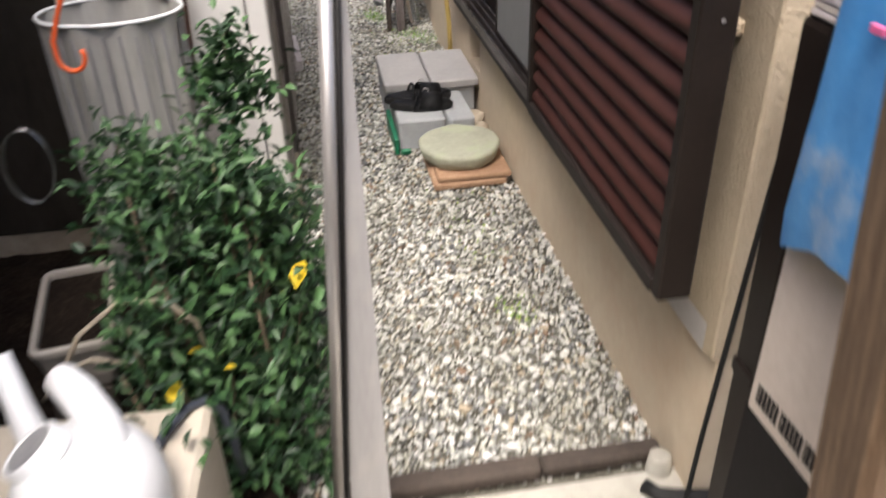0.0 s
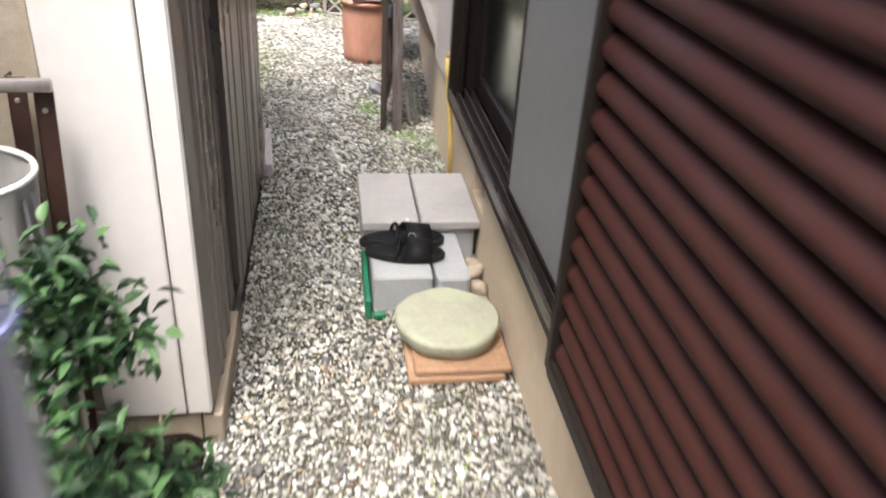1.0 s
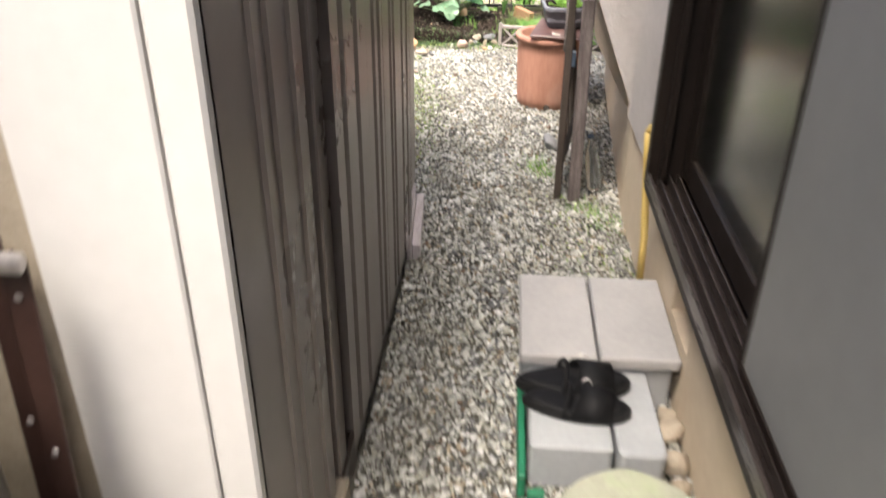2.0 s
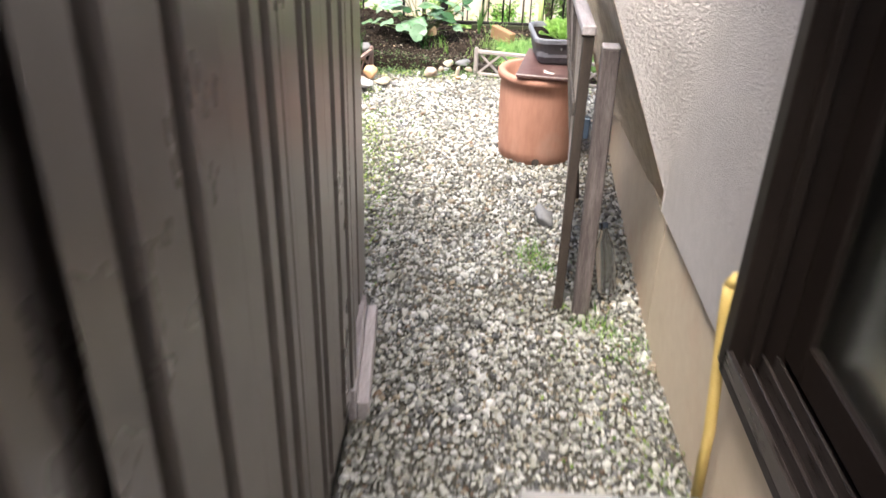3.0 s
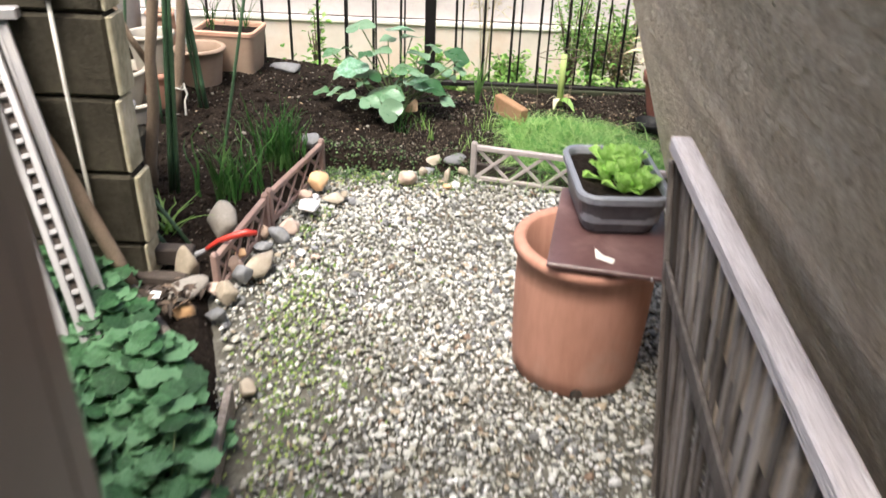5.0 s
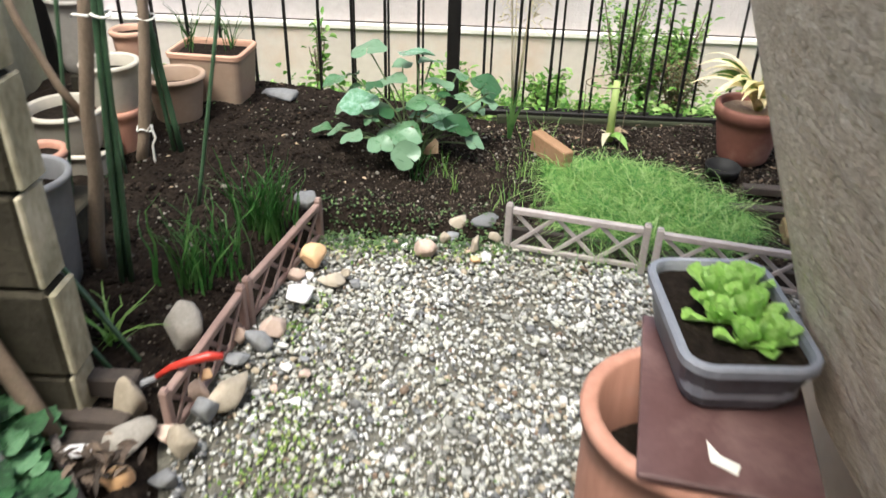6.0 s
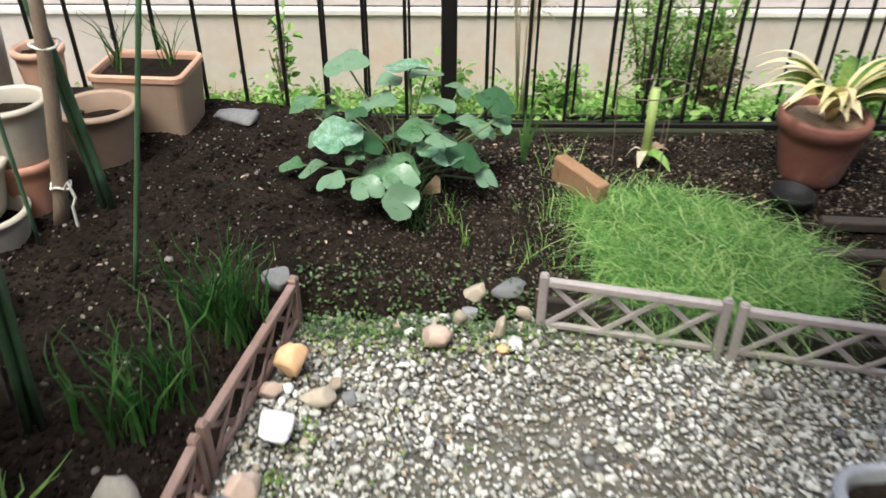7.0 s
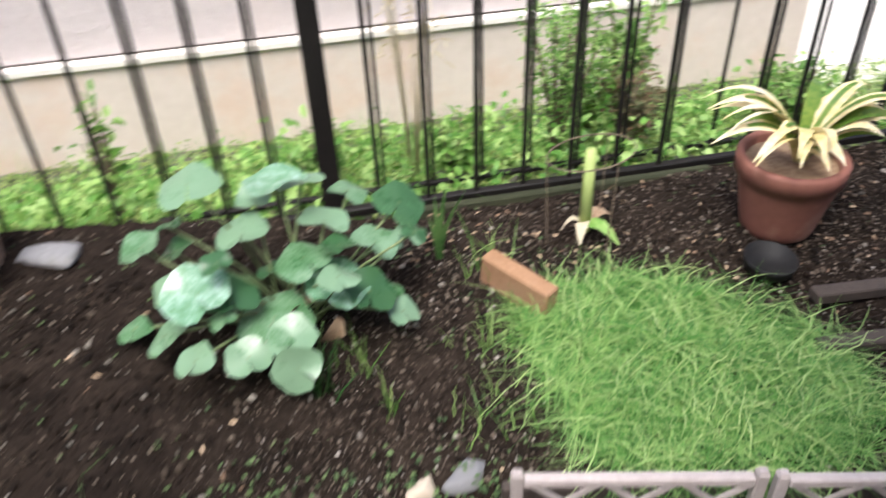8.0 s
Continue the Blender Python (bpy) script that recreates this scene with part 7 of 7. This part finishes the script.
part("loop", Mesh().tube([(0.065 * math.cos(w), 0.04 * math.sin(w), 0.004 * math.sin(2 * w)) for w in [2 * math.pi * k / 32 for k in range(33)]], 0.006, 7), M_green_bright, gr, smooth=True)
hk = thing("orange_hook", "orange plastic S-hook hanging by the sack", "hook")
part("hook", Mesh().tube([(-0.395 + 0.032 * math.cos(w), 2.62, 0.90 + 0.036 * math.sin(w)) for k, w in [(k, math.pi * (1.0 + 1.15 * k / 9)) for k in range(10)]][::-1] + [(-0.425, 2.62, 0.94), (-0.40, 2.62, 1.0), (-0.375, 2.62, 1.05), (-0.37, 2.62, 1.12), (-0.40, 2.62, 1.16)], 0.0065, 8), M_orange, hk, smooth=True)
hp = thing("clear_loop", "coil of clear plastic tube hanging in the shade", "coil", pose(-0.61, 2.735, 0.577, 75, 0, 12))
part("coil", Mesh().tube([(0.06 * math.cos(w), 0.10 * math.sin(w), 0.003 * w) for w in [0.3 * k for k in range(60)]], 0.0035, 6), M_clear, hp, smooth=True)

# shrub
bush = thing("shrub", "dense glossy dark green shrub beside the path", "shrub")
st = Mesh()
pts = []
heads = []
for k in range(44):
    bx, by = random.uniform(-0.27, 0.03), random.uniform(2.05, 2.75)
    tip = (min(bx + random.gauss(0, 0.06), 0.08), by + random.gauss(0, 0.10), random.uniform(0.22, 0.64) if by < 2.45 else random.uniform(0.18, 0.45))
    st.tube([(bx * 0.8 - 0.05, by, 0.0), (0.5 * (bx + tip[0]), 0.5 * (by + tip[1]), tip[2] * 0.5), tip], [0.008, 0.006, 0.003], 6)
    heads.append((tip, 0.11, 105))
st.tube([(-0.10, 2.57, 0.0), (-0.05, 2.57, 0.45), (-0.035, 2.57, 0.75), (-0.02, 2.57, 0.95)], [0.010, 0.008, 0.006, 0.004], 8)
heads += [((-0.03, 2.57, 0.87), 0.065, 200), ((-0.06, 2.55, 0.83), 0.06, 120), ((-0.02, 2.57, 0.95), 0.035, 60), ((0.03, 2.58, 0.80), 0.045, 90), ((-0.22, 2.48, 0.62), 0.07, 120), ((-0.16, 2.42, 0.58), 0.08, 120), ((0.02, 2.80, 0.20), 0.08, 110), ((-0.08, 2.78, 0.16), 0.09, 110), ((0.06, 1.98, 0.10), 0.055, 110), ((0.0, 2.08, 0.13), 0.08, 150), ((-0.06, 1.97, 0.16), 0.08, 150), ((0.02, 2.22, 0.14), 0.08, 140), ((0.07, 2.38, 0.12), 0.06, 100), ((0.05, 2.52, 0.30), 0.08, 150), ((0.07, 2.70, 0.42), 0.06, 120), ((-0.30, 2.55, 0.50), 0.08, 110), ((-0.09, 2.97, 0.20), 0.08, 150), ((0.01, 3.03, 0.14), 0.06, 110), ((-0.19, 2.97, 0.28), 0.08, 140)]
for k in range(16):          # the taller shoots in the middle
    hx, hy = random.uniform(-0.30, 0.03), random.uniform(2.18, 2.46)
    hz = random.uniform(0.60, 0.76)
    st.tube([(hx * 0.8 - 0.05, hy, 0.0), (hx + 0.01, hy, hz * 0.6), (hx, hy, hz)], [0.007, 0.005, 0.002], 6)
    heads.append(((hx, hy, hz), 0.075, 70))
for (hx, hy, hz), r_, n_ in heads:
    q = np.column_stack([RNG.normal(hx, r_ * 0.75, n_), RNG.normal(hy, r_ * 0.75, n_), RNG.normal(hz - 0.03, r_ * 0.8, n_)])
    pts.append(q)
pts = np.concatenate(pts)
pts = pts[(pts[:, 0] < 0.15) & (pts[:, 2] > 0.02) & (pts[:, 1] < 3.1) & (pts[:, 0] > -0.40 + 0.35 * np.maximum(2.3 - pts[:, 1], 0))]
low_mass = pts[:, 2] < 0.84 - 1.5 * np.maximum(pts[:, 1] - 2.44, 0)          # lower towards the shed
pts = pts[low_mass | ((pts[:, 2] > 0.70) & (np.hypot(pts[:, 0] + 0.03, pts[:, 1] - 2.57) < 0.15))]
part("stem", st, M_stem_brown, bush, smooth=True)
lv = new("leaves", leaf_cloud("leaves", pts, 0.044, 0.018, M_leaf_bush, 0.4, 1.1))
lv.parent = bush
for k, p in enumerate(((0.085, 2.20, 0.43), (-0.175, 1.925, 0.42), (-0.13, 2.06, 0.40), (-0.09, 2.05, 0.34))):
    fl = thing("yellow_leaf", "single bright yellow leaf on the shrub", "leaf")
    shared("blade", leaf_cloud("blade", np.array([p]), 0.075 if k < 2 else 0.03, 0.04 if k < 2 else 0.02, M_petal, 0.2, 0.6), fl, Matrix.Identity(4))
ctag = thing("clear_tag", "scrap of clear plastic caught in the shrub", "plastic scrap", pose(-0.18, 2.15, 0.60, 30, 20, 40))
part("scrap", Mesh().lathe([(0.0, 0.0), (0.012, 0.005), (0.018, 0.03), (0.010, 0.07), (0.014, 0.09)], 10), M_clear, ctag, smooth=True)
ln = thing("shrub_cane", "pale bent dry cane arching over the shrub", "cane")
part("cane", Mesh().tube([(-0.42, 2.0, 0.40), (-0.36, 2.02, 0.50), (-0.27, 2.04, 0.56), (-0.18, 2.05, 0.545), (-0.13, 2.06, 0.47), (-0.12, 2.06, 0.38)], 0.006, 7), M_timber_pale, ln, smooth=True)
part("cane", Mesh().tube([(-0.46, 2.0, 0.36), (-0.40, 2.0, 0.43), (-0.34, 2.0, 0.45), (-0.27, 2.02, 0.41)], 0.005, 7), M_timber_pale, ln, smooth=True)

planter("small_planter", "cream-grey plastic trough of dark soil under the shrub", M_pot_worn, 0.095, 0.19, 0.17, pose(-0.50, 2.43, 0.14, 0, 0, 8), r=0.025, fill=0.85)
stand = thing("planter_stand", "dark wooden block under the trough", "block", pose(-0.50, 2.43, 0.0))
part("block", Mesh().box(-0.08, 0.08, -0.15, 0.15, -0.03, 0.14, 0.005), M_wood_dark, stand)

fb = thing("foam_box", "cream foam box with a dark cord over its corner", "box", pose(-0.255, 1.70, 0.0, 0, 0, -3))
part("body", Mesh().box(-0.30, 0.150, -0.20, 0.185, -0.02, 0.40, 0.012), M_foam, fb)
part("cord", Mesh().tube([(0.015, -0.21, 0.30), (0.02, -0.19, 0.385), (0.03, -0.10, 0.409), (0.05, 0.0, 0.412), (0.075, 0.09, 0.414), (0.105, 0.155, 0.414), (0.135, 0.19, 0.400), (0.160, 0.205, 0.36), (0.172, 0.20, 0.28), (0.176, 0.195, 0.18)], 0.010, 8), M_cord, fb, "dark blue-grey cord", smooth=True)

can = thing("watering_can", "white plastic watering can on the foam box", "watering can", pose(-0.262, 1.615, 0.401, 0, 0, 119))
prof = [(0.0, 0.0), (0.115, 0.0), (0.130, 0.012), (0.136, 0.055), (0.132, 0.10), (0.112, 0.138), (0.085, 0.156), (0.070, 0.160)]
body = Mesh().lathe(prof, 36, squash=0.92)
body.lathe([(0.070, 0.160), (0.0, 0.166)], 36, squash=0.92)
part("body", body, M_white_plastic, can, smooth=True)
filler = Mesh().lathe([(0.058, 0.0), (0.055, 0.032), (0.050, 0.037), (0.045, 0.034), (0.043, -0.03), (0.0, -0.045)], 28, Matrix.Translation((0.045, 0.045, 0.138)) @ Matrix.Rotation(radians(-28), 4, "X") @ Matrix.Rotation(radians(18), 4, "Y"))
part("filler_neck", filler, M_white_plastic, can, "open filler neck", smooth=True)
# Flat disc across the neck; its grey stands for the shade inside.
part("filler_hole", Mesh().lathe([(0.046, 0.0335), (0.0, 0.031)], 24, Matrix.Translation((0.045, 0.045, 0.138)) @ Matrix.Rotation(radians(-28), 4, "X") @ Matrix.Rotation(radians(18), 4, "Y")), M_pot_grey, can, "grey disc painting the shade inside the neck")
part("spout", Mesh().tube([(0.090, 0.040, 0.05), (0.13, 0.044, 0.10), (0.18, 0.044, 0.17), (0.235, 0.044, 0.235)], [0.034, 0.029, 0.024, 0.022], 16), M_white_plastic, can, smooth=True)
part("handle", Mesh().tube([(-0.03, -0.055, 0.120), (0.03, -0.052, 0.165), (0.085, -0.040, 0.205), (0.125, -0.030, 0.215), (0.145, -0.035, 0.195)], [0.030, 0.034, 0.033, 0.030, 0.020], 14), M_white_plastic, can, smooth=True)

# right side: boxes, blue vinyl and a wooden post
cb = thing("printed_box", "tall pinkish cardboard box with black print bars", "box", pose(0.862, 1.53, 0.0, 0, 0, 2))
part("body", Mesh().box(0.0, 0.28, -0.40, 0.0, 0.012, 0.98, 0.006), M_card, cb)
part("band", Mesh().box(-0.002, 0.282, -0.402, 0.002, 0.012, 0.545, 0.004), M_ink, cb, "black printed lower part")
for k in range(15):
    part("print_bar", Mesh().box(-0.0018, 0.002, -0.026 - 0.0112 * k, -0.026 - 0.0112 * k + (0.0075 if k % 6 else 0.003), 0.568, 0.606, 0.0), M_ink, cb)
part("flap_hole", Mesh().box(-0.0016, 0.002, -0.040, -0.022, 0.89, 0.945, 0.0), M_ink, cb, "dark hand hole")
bl = thing("blue_vinyl", "crumpled blue and white vinyl sheet draped on the box", "sheet", pose(0.99, 1.34, 1.04, 0, 0, 2))
rings = []
for z_, s_ in ((-0.10, 1.03), (-0.04, 1.04), (0.06, 1.0), (0.20, 0.97), (0.34, 0.93), (0.44, 0.6)):
    rings.append([((0.160 * s_ + 0.010 * math.sin(5 * w + 8 * z_) + 0.006 * math.sin(11 * w)) * max(-1, min(1, 1.25 * math.cos(w))), (0.190 * s_ + 0.010 * math.sin(6 * w + 5 * z_)) * max(-1, min(1, 1.25 * math.sin(w))), z_ + 0.014 * math.sin(7 * w) - 0.05 * math.sin(w) * (z_ < 0)) for w in [2 * math.pi * k / 48 for k in range(48)]])
part("sheet", Mesh().loft(rings, cap_start=False), M_blue, bl, smooth=True)
part("tag", Mesh().box(-0.168, -0.160, 0.06, 0.085, 0.19, 0.20, 0.001), M_pink, bl, "small pink printed tag")
wp = thing("wooden_post", "brown fibrous weathered wooden post by the path", "post", pose(0.866, 1.17, 0.012, 0, -6.2, 0))
part("post", Mesh().box(-0.045, 0.055, -0.05, 0.05, 0.0, 2.3, 0.012), M_wood_post, wp)
